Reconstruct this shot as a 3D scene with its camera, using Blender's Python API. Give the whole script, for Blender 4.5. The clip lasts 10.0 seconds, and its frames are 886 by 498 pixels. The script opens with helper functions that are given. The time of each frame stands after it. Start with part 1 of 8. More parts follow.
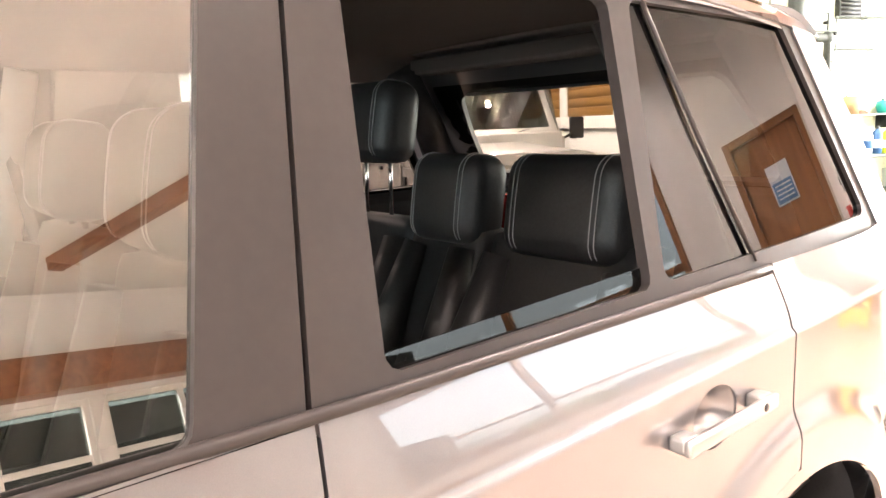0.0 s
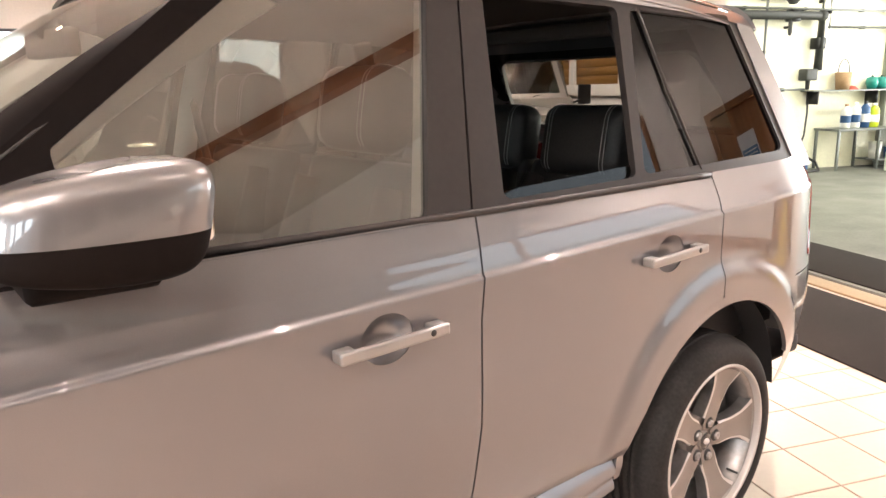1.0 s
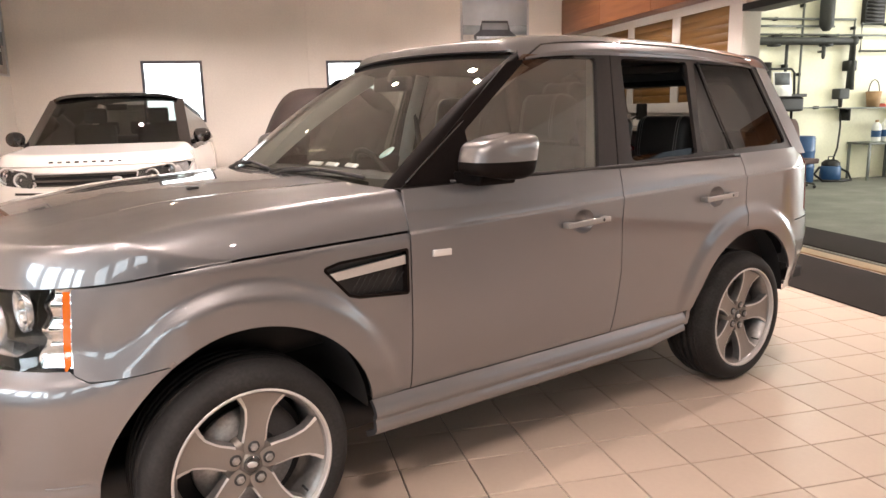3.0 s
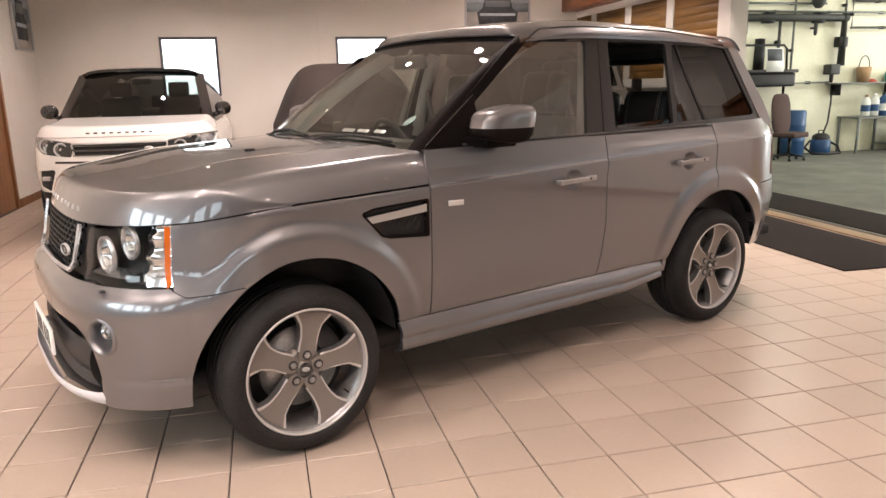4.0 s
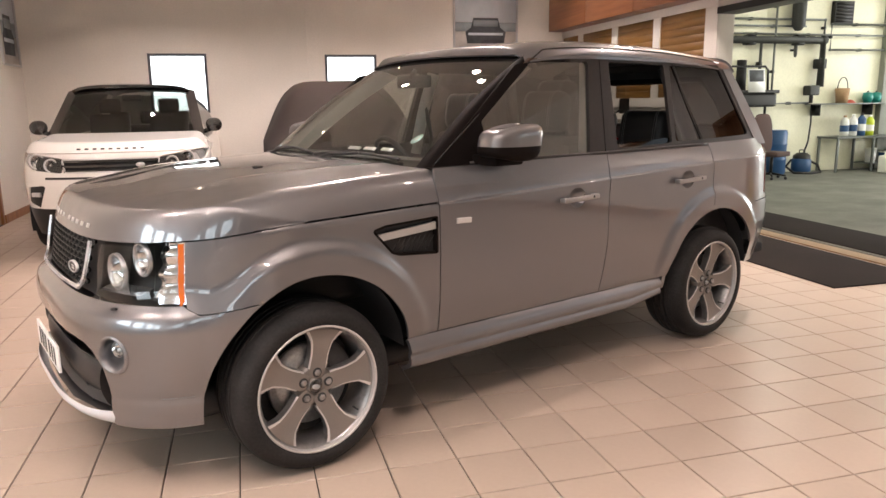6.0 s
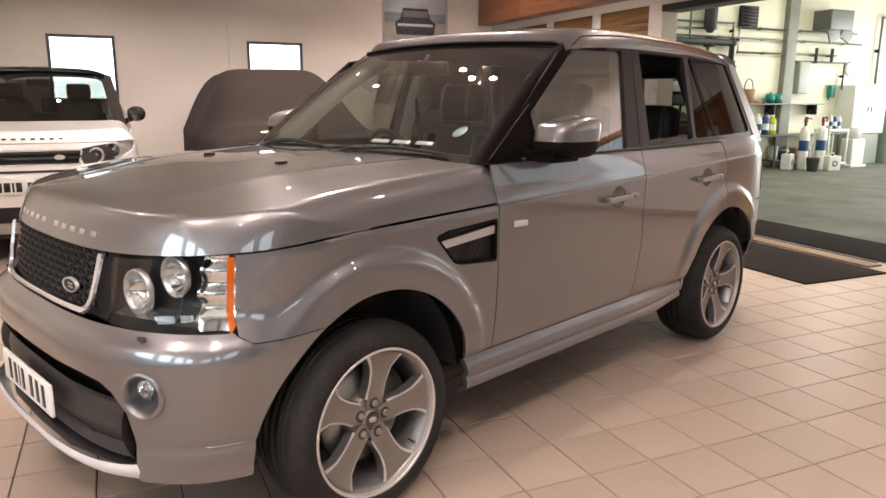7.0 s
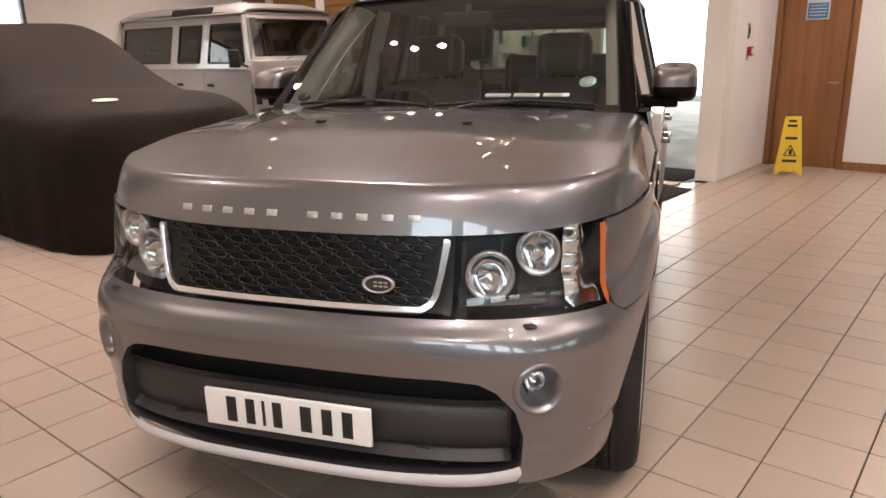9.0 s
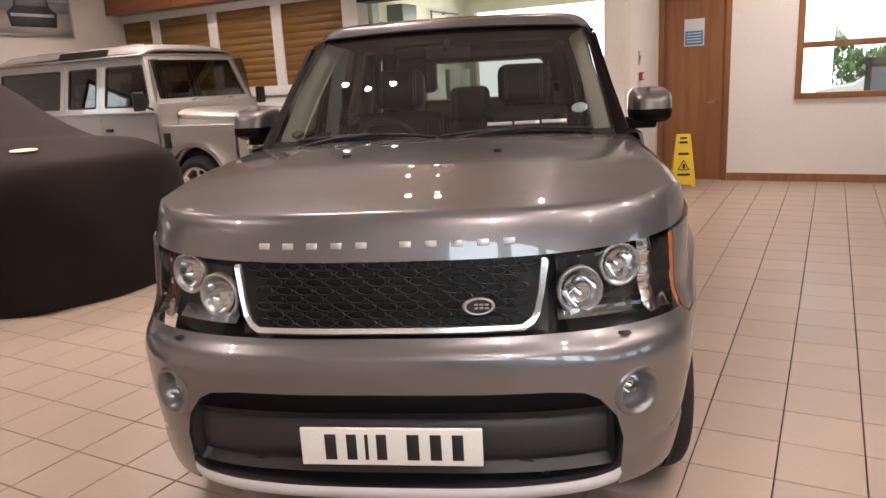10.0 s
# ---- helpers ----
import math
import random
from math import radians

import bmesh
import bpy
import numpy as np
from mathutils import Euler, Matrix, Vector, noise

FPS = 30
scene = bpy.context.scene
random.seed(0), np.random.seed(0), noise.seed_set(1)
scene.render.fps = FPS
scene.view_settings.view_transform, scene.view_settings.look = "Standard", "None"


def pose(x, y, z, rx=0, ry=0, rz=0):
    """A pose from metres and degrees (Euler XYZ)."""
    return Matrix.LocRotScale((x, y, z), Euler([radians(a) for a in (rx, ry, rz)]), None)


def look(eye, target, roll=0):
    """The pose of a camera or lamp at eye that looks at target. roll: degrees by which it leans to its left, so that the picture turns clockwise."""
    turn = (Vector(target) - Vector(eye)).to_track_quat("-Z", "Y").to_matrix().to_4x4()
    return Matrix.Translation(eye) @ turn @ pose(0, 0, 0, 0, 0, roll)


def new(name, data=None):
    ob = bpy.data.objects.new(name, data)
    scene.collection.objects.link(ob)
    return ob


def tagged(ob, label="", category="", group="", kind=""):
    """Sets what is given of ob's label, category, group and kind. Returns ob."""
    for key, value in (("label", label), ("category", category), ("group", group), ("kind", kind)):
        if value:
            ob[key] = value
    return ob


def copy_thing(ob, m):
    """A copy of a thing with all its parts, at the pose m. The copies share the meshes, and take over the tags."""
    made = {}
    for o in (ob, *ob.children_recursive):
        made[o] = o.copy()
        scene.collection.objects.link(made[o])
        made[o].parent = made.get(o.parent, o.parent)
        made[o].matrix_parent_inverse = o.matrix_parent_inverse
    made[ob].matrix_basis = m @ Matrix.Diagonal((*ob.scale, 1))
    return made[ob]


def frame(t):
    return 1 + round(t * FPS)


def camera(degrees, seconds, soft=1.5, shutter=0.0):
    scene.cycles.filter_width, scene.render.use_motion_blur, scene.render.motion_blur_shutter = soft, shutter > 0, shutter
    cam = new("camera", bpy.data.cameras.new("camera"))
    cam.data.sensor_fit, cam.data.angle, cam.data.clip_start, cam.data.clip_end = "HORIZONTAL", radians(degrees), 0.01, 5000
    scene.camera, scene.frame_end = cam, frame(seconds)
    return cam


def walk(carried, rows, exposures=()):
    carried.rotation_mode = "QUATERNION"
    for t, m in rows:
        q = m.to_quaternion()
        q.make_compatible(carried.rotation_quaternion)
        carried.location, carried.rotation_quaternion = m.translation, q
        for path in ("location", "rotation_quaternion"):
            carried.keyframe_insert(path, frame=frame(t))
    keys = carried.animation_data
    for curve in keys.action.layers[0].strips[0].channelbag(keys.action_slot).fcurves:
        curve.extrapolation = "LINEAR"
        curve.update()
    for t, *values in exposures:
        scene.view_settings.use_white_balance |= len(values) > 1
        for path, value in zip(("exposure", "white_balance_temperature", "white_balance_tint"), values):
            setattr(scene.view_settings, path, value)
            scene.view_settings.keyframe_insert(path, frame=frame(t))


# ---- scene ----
cam = camera(63.4, 10.0)
PATH = [
    (0, (1.905, -0.879, 1.514), (2.463, 1.012, 1.17), -2.4),
    (0.5, (1.732, -1.24, 1.516), (2.284, 0.635, 1.091), 0.8),
    (1, (1.465, -1.64, 1.489), (2.017, 0.232, 1.058), -1.0),
    (1.5, (1.207, -2.035, 1.486), (1.718, -0.151, 1.058), 0.0),
    (2, (0.928, -2.391, 1.458), (1.488, -0.502, 1.112), -0.6),
    (2.5, (0.656, -2.741, 1.484), (1.122, -0.827, 1.138), -1.0),
    (4, (0.263, -3.685, 1.491), (0.708, -1.786, 1.047), -1.2),
    (4.5, (0.224, -3.754, 1.504), (0.674, -1.847, 1.1), -1.1),
    (5, (0.21, -3.773, 1.505), (0.646, -1.857, 1.128), -1.1),
    (5.5, (0.212, -3.77, 1.504), (0.639, -1.853, 1.122), -0.9),
    (7, (-0.381, -3.1, 1.474), (0.4, -1.306, 1.061), 0.3),
    (7.5, (-0.782, -2.747, 1.465), (0.11, -0.997, 1.085), 0.9),
    (8, (-1.169, -2.47, 1.477), (-0.051, -0.879, 1.01), 0.6),
    (8.5, (-1.522, -2.105, 1.469), (-0.271, -0.629, 0.962), -0.6),
    (9, (-1.902, -1.833, 1.473), (-0.417, -0.603, 0.939), -1.1),
    (9.5, (-2.123, -1.581, 1.463), (-0.505, -0.524, 0.95), -2.9),
    (10, (-2.31, -1.377, 1.489), (-0.613, -0.425, 1.03), -3.1),
]
walk(cam, [(t, look(eye, target, roll)) for t, eye, target, roll in PATH], [(0.0, 3.65), (0.5, 2.75), (1.0, 2.25), (1.5, 1.97), (2.0, 1.83), (2.5, 1.68), (4.0, 1.13), (5.5, 1.13), (7.0, 0.95), (8.0, 0.85), (9.0, 0.54), (10.0, 0.52)])

# ==== world ====
# ---------------------------------------------------------------- sky, sun and lamps
world = bpy.data.worlds.new("world")
scene.world = world
world.use_nodes = True
sky = world.node_tree.nodes.new("ShaderNodeTexSky")
sky.sky_type, sky.sun_disc = "NISHITA", False
sky.sun_elevation, sky.sun_rotation = radians(48), radians(200)
sky.air_density, sky.dust_density = 1.0, 3.0
pale = world.node_tree.nodes.new("ShaderNodeHueSaturation")
pale.inputs["Saturation"].default_value = 0.35
world.node_tree.links.new(sky.outputs["Color"], pale.inputs["Color"])
world.node_tree.links.new(pale.outputs["Color"], world.node_tree.nodes["Background"].inputs["Color"])
world.node_tree.nodes["Background"].inputs["Strength"].default_value = 0.15
sun = new("sun", bpy.data.lights.new("sun", "SUN"))
sun.data.energy, sun.data.angle, sun.data.color = 3.0, radians(0.53), (1.0, 0.95, 0.88)
sun.matrix_world = look((0, 0, 20), (0 + 20 * math.sin(radians(200)) * -0.9, 20 * math.cos(radians(200)) * -0.9, 0))
CEILING = 4.0
# some placed from highlights on the bodywork, others added to brighten walls and floor
LAMPS = {(-2.3, -1.7): 24, (-2.2, 2.2): 16, (-0.9, -3.4): 28, (0.9, -3.2): 23, (-1.7, -4.9): 7, (0.1, -5.3): 7, (1.9, -5.0): 6, (3.3, -4.2): 5, (-0.7, -1.9): 5, (1.26, 1.47): 14, (1.14, 1.80): 7, (1.24, 2.20): 9, (0.6, 3.9): 24, (3.6, -1.8): 4,
         (4.62, 3.03): 8, (4.72, 2.63): 8, (5.52, 3.52): 6, (5.58, 3.12): 6, (4.3, 1.0): 20, (3.1, 5.5): 50, (4.1, 6.7): 18, (1.15, 6.2): 24, (-1.0, 6.2): 32, (6.6, -1.2): 30}
for (lx, ly), watts in LAMPS.items():
    lamp = new("downlight_beam", bpy.data.lights.new("downlight_beam", "AREA"))
    lamp.data.shape, lamp.data.size, lamp.data.energy, lamp.data.color = "DISK", 0.07, 1.24 * watts, (1.0, 0.825, 0.765)
    lamp.data.spread = radians(130)
    lamp.matrix_world = pose(lx, ly, CEILING - 0.075)
# Unseen area panels added for daylight: the glazed showroom front behind the camera,
# an assumed side window, and the workshop's open door
DAYLIGHT = [("front_daylight", -2.6 + 1.4 * k, -7.35, 2.0, 0, 0.9, 0.8, 5.0, (0.80, 0.92, 1.0)) for k in range(3)]
DAYLIGHT += [("side_daylight", -3.03, -5.0 + 1.1 * k, 2.0, -90, 0.8, 0.75, 9.0, (0.80, 0.92, 1.0)) for k in range(4)]
DAYLIGHT += [("workshop_daylight", 17.9, 4.9, 1.6, 90, 4.8, 3.0, 195.0, (1.0, 0.97, 0.93))]
for nm, x, y, z, rz, sx, sz, power, tint in DAYLIGHT:
    lamp = new(nm, bpy.data.lights.new(nm, "AREA"))
    lamp.data.shape, lamp.data.size, lamp.data.size_y, lamp.data.energy, lamp.data.color = "RECTANGLE", sx, sz, power, tint
    lamp.matrix_world = pose(x, y, z, 90, 0, rz)
for lx, ly in ((8.5, 6.5), (12.5, 6.8), (10.5, 3.0)):
    lamp = new("workshop_tube_light", bpy.data.lights.new("workshop_tube_light", "AREA"))
    lamp.data.shape, lamp.data.size, lamp.data.size_y, lamp.data.energy, lamp.data.color = "RECTANGLE", 1.5, 0.12, 25.0, (1.0, 0.98, 0.86)
    lamp.matrix_world = pose(lx, ly, CEILING - 0.10)


# ---------------------------------------------------------------- small tools
def curve(pts):
    """A smooth function through a few (x, value) pairs."""
    xs = np.array([p[0] for p in pts], float)
    ys = np.array([p[1] for p in pts], float)
    d = np.diff(ys) / np.diff(xs)
    m = np.zeros(len(xs))
    m[0], m[-1] = d[0], d[-1]
    for i in range(1, len(xs) - 1):
        if d[i - 1] * d[i] > 0:
            m[i] = 2 * d[i - 1] * d[i] / (d[i - 1] + d[i])

    def f(x):
        x = np.clip(np.asarray(x, float), xs[0], xs[-1])
        i = np.clip(np.searchsorted(xs, x, side="right") - 1, 0, len(xs) - 2)
        h = xs[i + 1] - xs[i]
        t = (x - xs[i]) / h
        return ((2 * t**3 - 3 * t**2 + 1) * ys[i] + (t**3 - 2 * t**2 + t) * h * m[i]
                + (3 * t**2 - 2 * t**3) * ys[i + 1] + (t**3 - t**2) * h * m[i + 1])
    return f


def polygon(pts, r=0.0):
    """Signed distance to a polygon with rounded corners (negative inside)."""
    P = np.array(pts, float)
    if r:
        c = P.mean(0)
        area = 0.5 * sum(P[i][0] * P[(i + 1) % len(P)][1] - P[(i + 1) % len(P)][0] * P[i][1] for i in range(len(P)))
        sg = 1 if area > 0 else -1
        Q = []
        n = len(P)
        for i in range(n):
            a, b, c2 = P[i - 1], P[i], P[(i + 1) % n]
            e1 = (b - a) / np.linalg.norm(b - a)
            e2 = (c2 - b) / np.linalg.norm(c2 - b)
            n1, n2 = sg * np.array([-e1[1], e1[0]]), sg * np.array([-e2[1], e2[0]])
            k = (n1 + n2)
            Q.append(b + r * k / max(0.25, 1 + n1 @ n2))
        P = np.array(Q)

    def f(u, v):
        u, v = np.broadcast_arrays(np.asarray(u, float), np.asarray(v, float))
        best = np.full(u.shape, 1e9)
        inside = np.zeros(u.shape, bool)
        n = len(P)
        for i in range(n):
            (ax, ay), (bx, by) = P[i], P[(i + 1) % n]
            ex, ey = bx - ax, by - ay
            t = np.clip(((u - ax) * ex + (v - ay) * ey) / (ex * ex + ey * ey + 1e-12), 0, 1)
            best = np.minimum(best, (u - ax - t * ex) ** 2 + (v - ay - t * ey) ** 2)
            if ay != by:
                cross = ((ay > v) != (by > v)) & (u < (bx - ax) * (v - ay) / (by - ay) + ax)
                inside ^= cross
        d = np.sqrt(best)
        return np.where(inside, -d, d) - r
    return f


def disc(cx, cy, r, ry=None):
    ry = ry or r
    return lambda u, v: (np.sqrt(((np.asarray(u) - cx) / r) ** 2 + ((np.asarray(v) - cy) / ry) ** 2) - 1) * min(r, ry)


def both(*fs):
    return lambda u, v: np.maximum.reduce([np.broadcast_to(f(u, v), np.broadcast(u, v).shape) for f in fs])


def less(f, *gs):
    return both(f, *[(lambda g: (lambda u, v: -g(u, v)))(g) for g in gs])


def mesh_of(name, verts, faces, smooth=True):
    me = bpy.data.meshes.new(name)
    me.from_pydata([tuple(map(float, v)) for v in verts], [], [tuple(map(int, q)) for q in faces])
    if smooth:
        me.polygons.foreach_set("use_smooth", [True] * len(me.polygons))
    me.update()
    return me


def sheet(surface, us, vs, keep=None, thick=0.012, flip=False):
    """Verts and faces of a curved panel: a surface over a grid, trimmed to keep(u, v) < 0, its rim turned in by thick."""
    us, vs = np.asarray(us, float), np.asarray(vs, float)
    U, V = np.meshgrid(us, vs, indexing="ij")
    U, V = U.copy(), V.copy()
    nu, nv = U.shape
    uc, vc = (U[:-1, :-1] + U[1:, 1:]) / 2, (V[:-1, :-1] + V[1:, 1:]) / 2
    good = np.ones(uc.shape, bool)
    if keep is not None:
        good = keep(uc, vc) < 0
        near = np.zeros(U.shape, bool)
        pad = np.zeros((nu + 1, nv + 1), bool)
        pad[1:-1, 1:-1] = good
        s = pad[:-1, :-1].astype(int) + pad[1:, :-1] + pad[:-1, 1:] + pad[1:, 1:]
        edge = np.zeros_like(near)
        edge[1:-1, 1:-1] = (s[1:-1, 1:-1] > 0) & (s[1:-1, 1:-1] < 4)
        border = np.zeros_like(near)
        border[0], border[-1], border[:, 0], border[:, -1] = True, True, True, True
        edge |= border & (s > 0) & (np.abs(keep(U, V)) < 0.02)
        e = 1e-4
        for _ in range(3):
            d = keep(U, V)
            gu, gv = (keep(U + e, V) - d) / e, (keep(U, V + e) - d) / e
            g = gu * gu + gv * gv + 1e-9
            U = np.where(edge, U - np.clip(d * gu / g, -0.03, 0.03), U)
            V = np.where(edge, V - np.clip(d * gv / g, -0.03, 0.03), V)
    P = np.stack(np.broadcast_arrays(*surface(U, V)), -1).reshape(-1, 3)
    idx = np.arange(nu * nv).reshape(nu, nv)
    q = np.stack([idx[:-1, :-1], idx[1:, :-1], idx[1:, 1:], idx[:-1, 1:]], -1)[good]
    if flip:
        q = q[:, ::-1]
    if not len(q):
        return [], []
    # rim
    if thick:
        ea = np.concatenate([q[:, [0, 1]], q[:, [1, 2]], q[:, [2, 3]], q[:, [3, 0]]])
        key = np.sort(ea, 1)
        kk = key[:, 0].astype(np.int64) * (nu * nv) + key[:, 1]
        _, inv, cnt = np.unique(kk, return_inverse=True, return_counts=True)
        rim = ea[cnt[inv] == 1]
        nrm = np.zeros_like(P)
        fn = np.cross(P[q[:, 2]] - P[q[:, 0]], P[q[:, 3]] - P[q[:, 1]])
        for k in range(4):
            np.add.at(nrm, q[:, k], fn)
        nrm /= np.linalg.norm(nrm, axis=1, keepdims=True) + 1e-12
        rv = np.unique(rim)
        new_i = {int(v): n for n, v in enumerate(rv)}
        base = len(P)
        top = P[rv]
        low = P[rv] - nrm[rv] * thick
        P = np.concatenate([P, top, low])
        k = len(rv)
        rf = [(base + new_i[int(b)], base + new_i[int(a)], base + k + new_i[int(a)], base + k + new_i[int(b)]) for a, b in rim]
        faces = [tuple(f) for f in q] + rf
    else:
        faces = [tuple(f) for f in q]
    used = np.unique(np.concatenate([np.array(f) for f in (q.ravel(), *( [np.array(rf).ravel()] if thick else []))]))
    remap = -np.ones(len(P), int)
    remap[used] = np.arange(len(used))
    return P[used], [tuple(remap[list(f)]) for f in faces]


def join(*pieces):
    V, F = [], []
    for v, f in pieces:
        o = len(V)
        V += [tuple(p) for p in v]
        F += [tuple(i + o for i in q) for q in f]
    return V, F


def part(name, data, material, parent=None, label="", smooth=True):
    """One mesh object, from a bmesh or from (verts, faces), under a thing or a part."""
    if isinstance(data, tuple):
        me = mesh_of(name, data[0], data[1], smooth)
    else:
        me = bpy.data.meshes.new(name)
        data.to_mesh(me)
        data.free()
        if smooth:
            me.polygons.foreach_set("use_smooth", [True] * len(me.polygons))
    me.materials.append(material)
    ob = new(name, me)
    if parent is not None:
        ob.parent = parent
    if label:
        ob["label"] = label
    return ob


def thing(name, label, category, m=None, group="", kind=""):
    ob = new(name)
    ob.empty_display_size = 0.1
    if m is not None:
        ob.matrix_world = m
    return tagged(ob, label, category, group, kind)


def solo(name, data, material, label, category, m=None, group="", kind="", smooth=True):
    ob = part(name, data, material, None, "", smooth)
    if m is not None:
        ob.matrix_world = m
    return tagged(ob, label, category, group, kind)


def box(x0, x1, y0, y1, z0, z1, bevel=0.0, segments=2):
    bm = bmesh.new()
    bmesh.ops.create_cube(bm, size=1.0)
    for v in bm.verts:
        v.co = Vector(((x0 + x1) / 2 + v.co.x * (x1 - x0), (y0 + y1) / 2 + v.co.y * (y1 - y0), (z0 + z1) / 2 + v.co.z * (z1 - z0)))
    if bevel:
        bmesh.ops.bevel(bm, geom=bm.edges[:], offset=bevel, segments=segments, profile=0.7, affect="EDGES")
    return bm


def vf(bm):
    """Verts and faces out of a bmesh."""
    bm.verts.ensure_lookup_table()
    bm.verts.index_update()
    out = [v.co[:] for v in bm.verts], [tuple(v.index for v in f.verts) for f in bm.faces]
    bm.free()
    return out


def moved(data, m):
    v, f = data
    return [(m @ Vector(p))[:] for p in v], f


def lathe(profile, n=32, axis="z", a0=0.0, a1=360.0):
    """A profile of (radius, height) turned about an axis."""
    full = abs(a1 - a0) >= 360
    k = n if full else n + 1
    V, F = [], []
    for i in range(k):
        a = radians(a0 + (a1 - a0) * i / n)
        for r, h in profile:
            p = (r * math.cos(a), r * math.sin(a), h)
            if axis == "y":
                p = (p[0], p[2], p[1])
            if axis == "x":
                p = (p[2], p[0], p[1])
            V.append(p)
    m = len(profile)
    for i in range(k if full else k - 1):
        for j in range(m - 1):
            a, b = i * m + j, ((i + 1) % k) * m + j
            F.append((a, b, b + 1, a + 1) if axis != "y" else (a, a + 1, b + 1, b))
    return V, F


def tube(pts, r, n=10, closed=False):
    """A round bar along a line of points. r: a radius, or one for each point."""
    P = [Vector(p) for p in pts]
    rs = r if isinstance(r, (list, tuple)) else [r] * len(P)
    V, F = [], []
    up = None
    for i, p in enumerate(P):
        a = P[i - 1] if (i or closed) else p
        b = P[(i + 1) % len(P)] if (i < len(P) - 1 or closed) else p
        d = (b - a).normalized()
        if up is None:
            up = Vector((0, 0, 1)) if abs(d.z) < 0.9 else Vector((1, 0, 0))
        s = d.cross(up)
        if s.length < 1e-6:
            s = d.orthogonal()
        s.normalize()
        up = s.cross(d).normalized()
        for k in range(n):
            t = 2 * math.pi * k / n
            V.append((p + rs[i] * (math.cos(t) * s + math.sin(t) * up))[:])
    m = len(P)
    for i in range(m if closed else m - 1):
        for k in range(n):
            a, b = i * n + k, i * n + (k + 1) % n
            c, e = ((i + 1) % m) * n + (k + 1) % n, ((i + 1) % m) * n + k
            F.append((a, b, c, e))
    if not closed:
        F.append(tuple(range(n))[::-1])
        F.append(tuple(range((m - 1) * n, m * n)))
    return V, F


def prism(outline, y0, y1, bevel=0.0):
    """An outline in x, z drawn out along y."""
    bm = bmesh.new()
    a = [bm.verts.new((x, y0, z)) for x, z in outline]
    f = bm.faces.new(a)
    r = bmesh.ops.extrude_face_region(bm, geom=[f])
    bmesh.ops.translate(bm, verts=[v for v in r["geom"] if isinstance(v, bmesh.types.BMVert)], vec=(0, y1 - y0, 0))
    bmesh.ops.recalc_face_normals(bm, faces=bm.faces[:])
    if bevel:
        bmesh.ops.bevel(bm, geom=bm.edges[:], offset=bevel, segments=2, profile=0.7, affect="EDGES")
    return bm


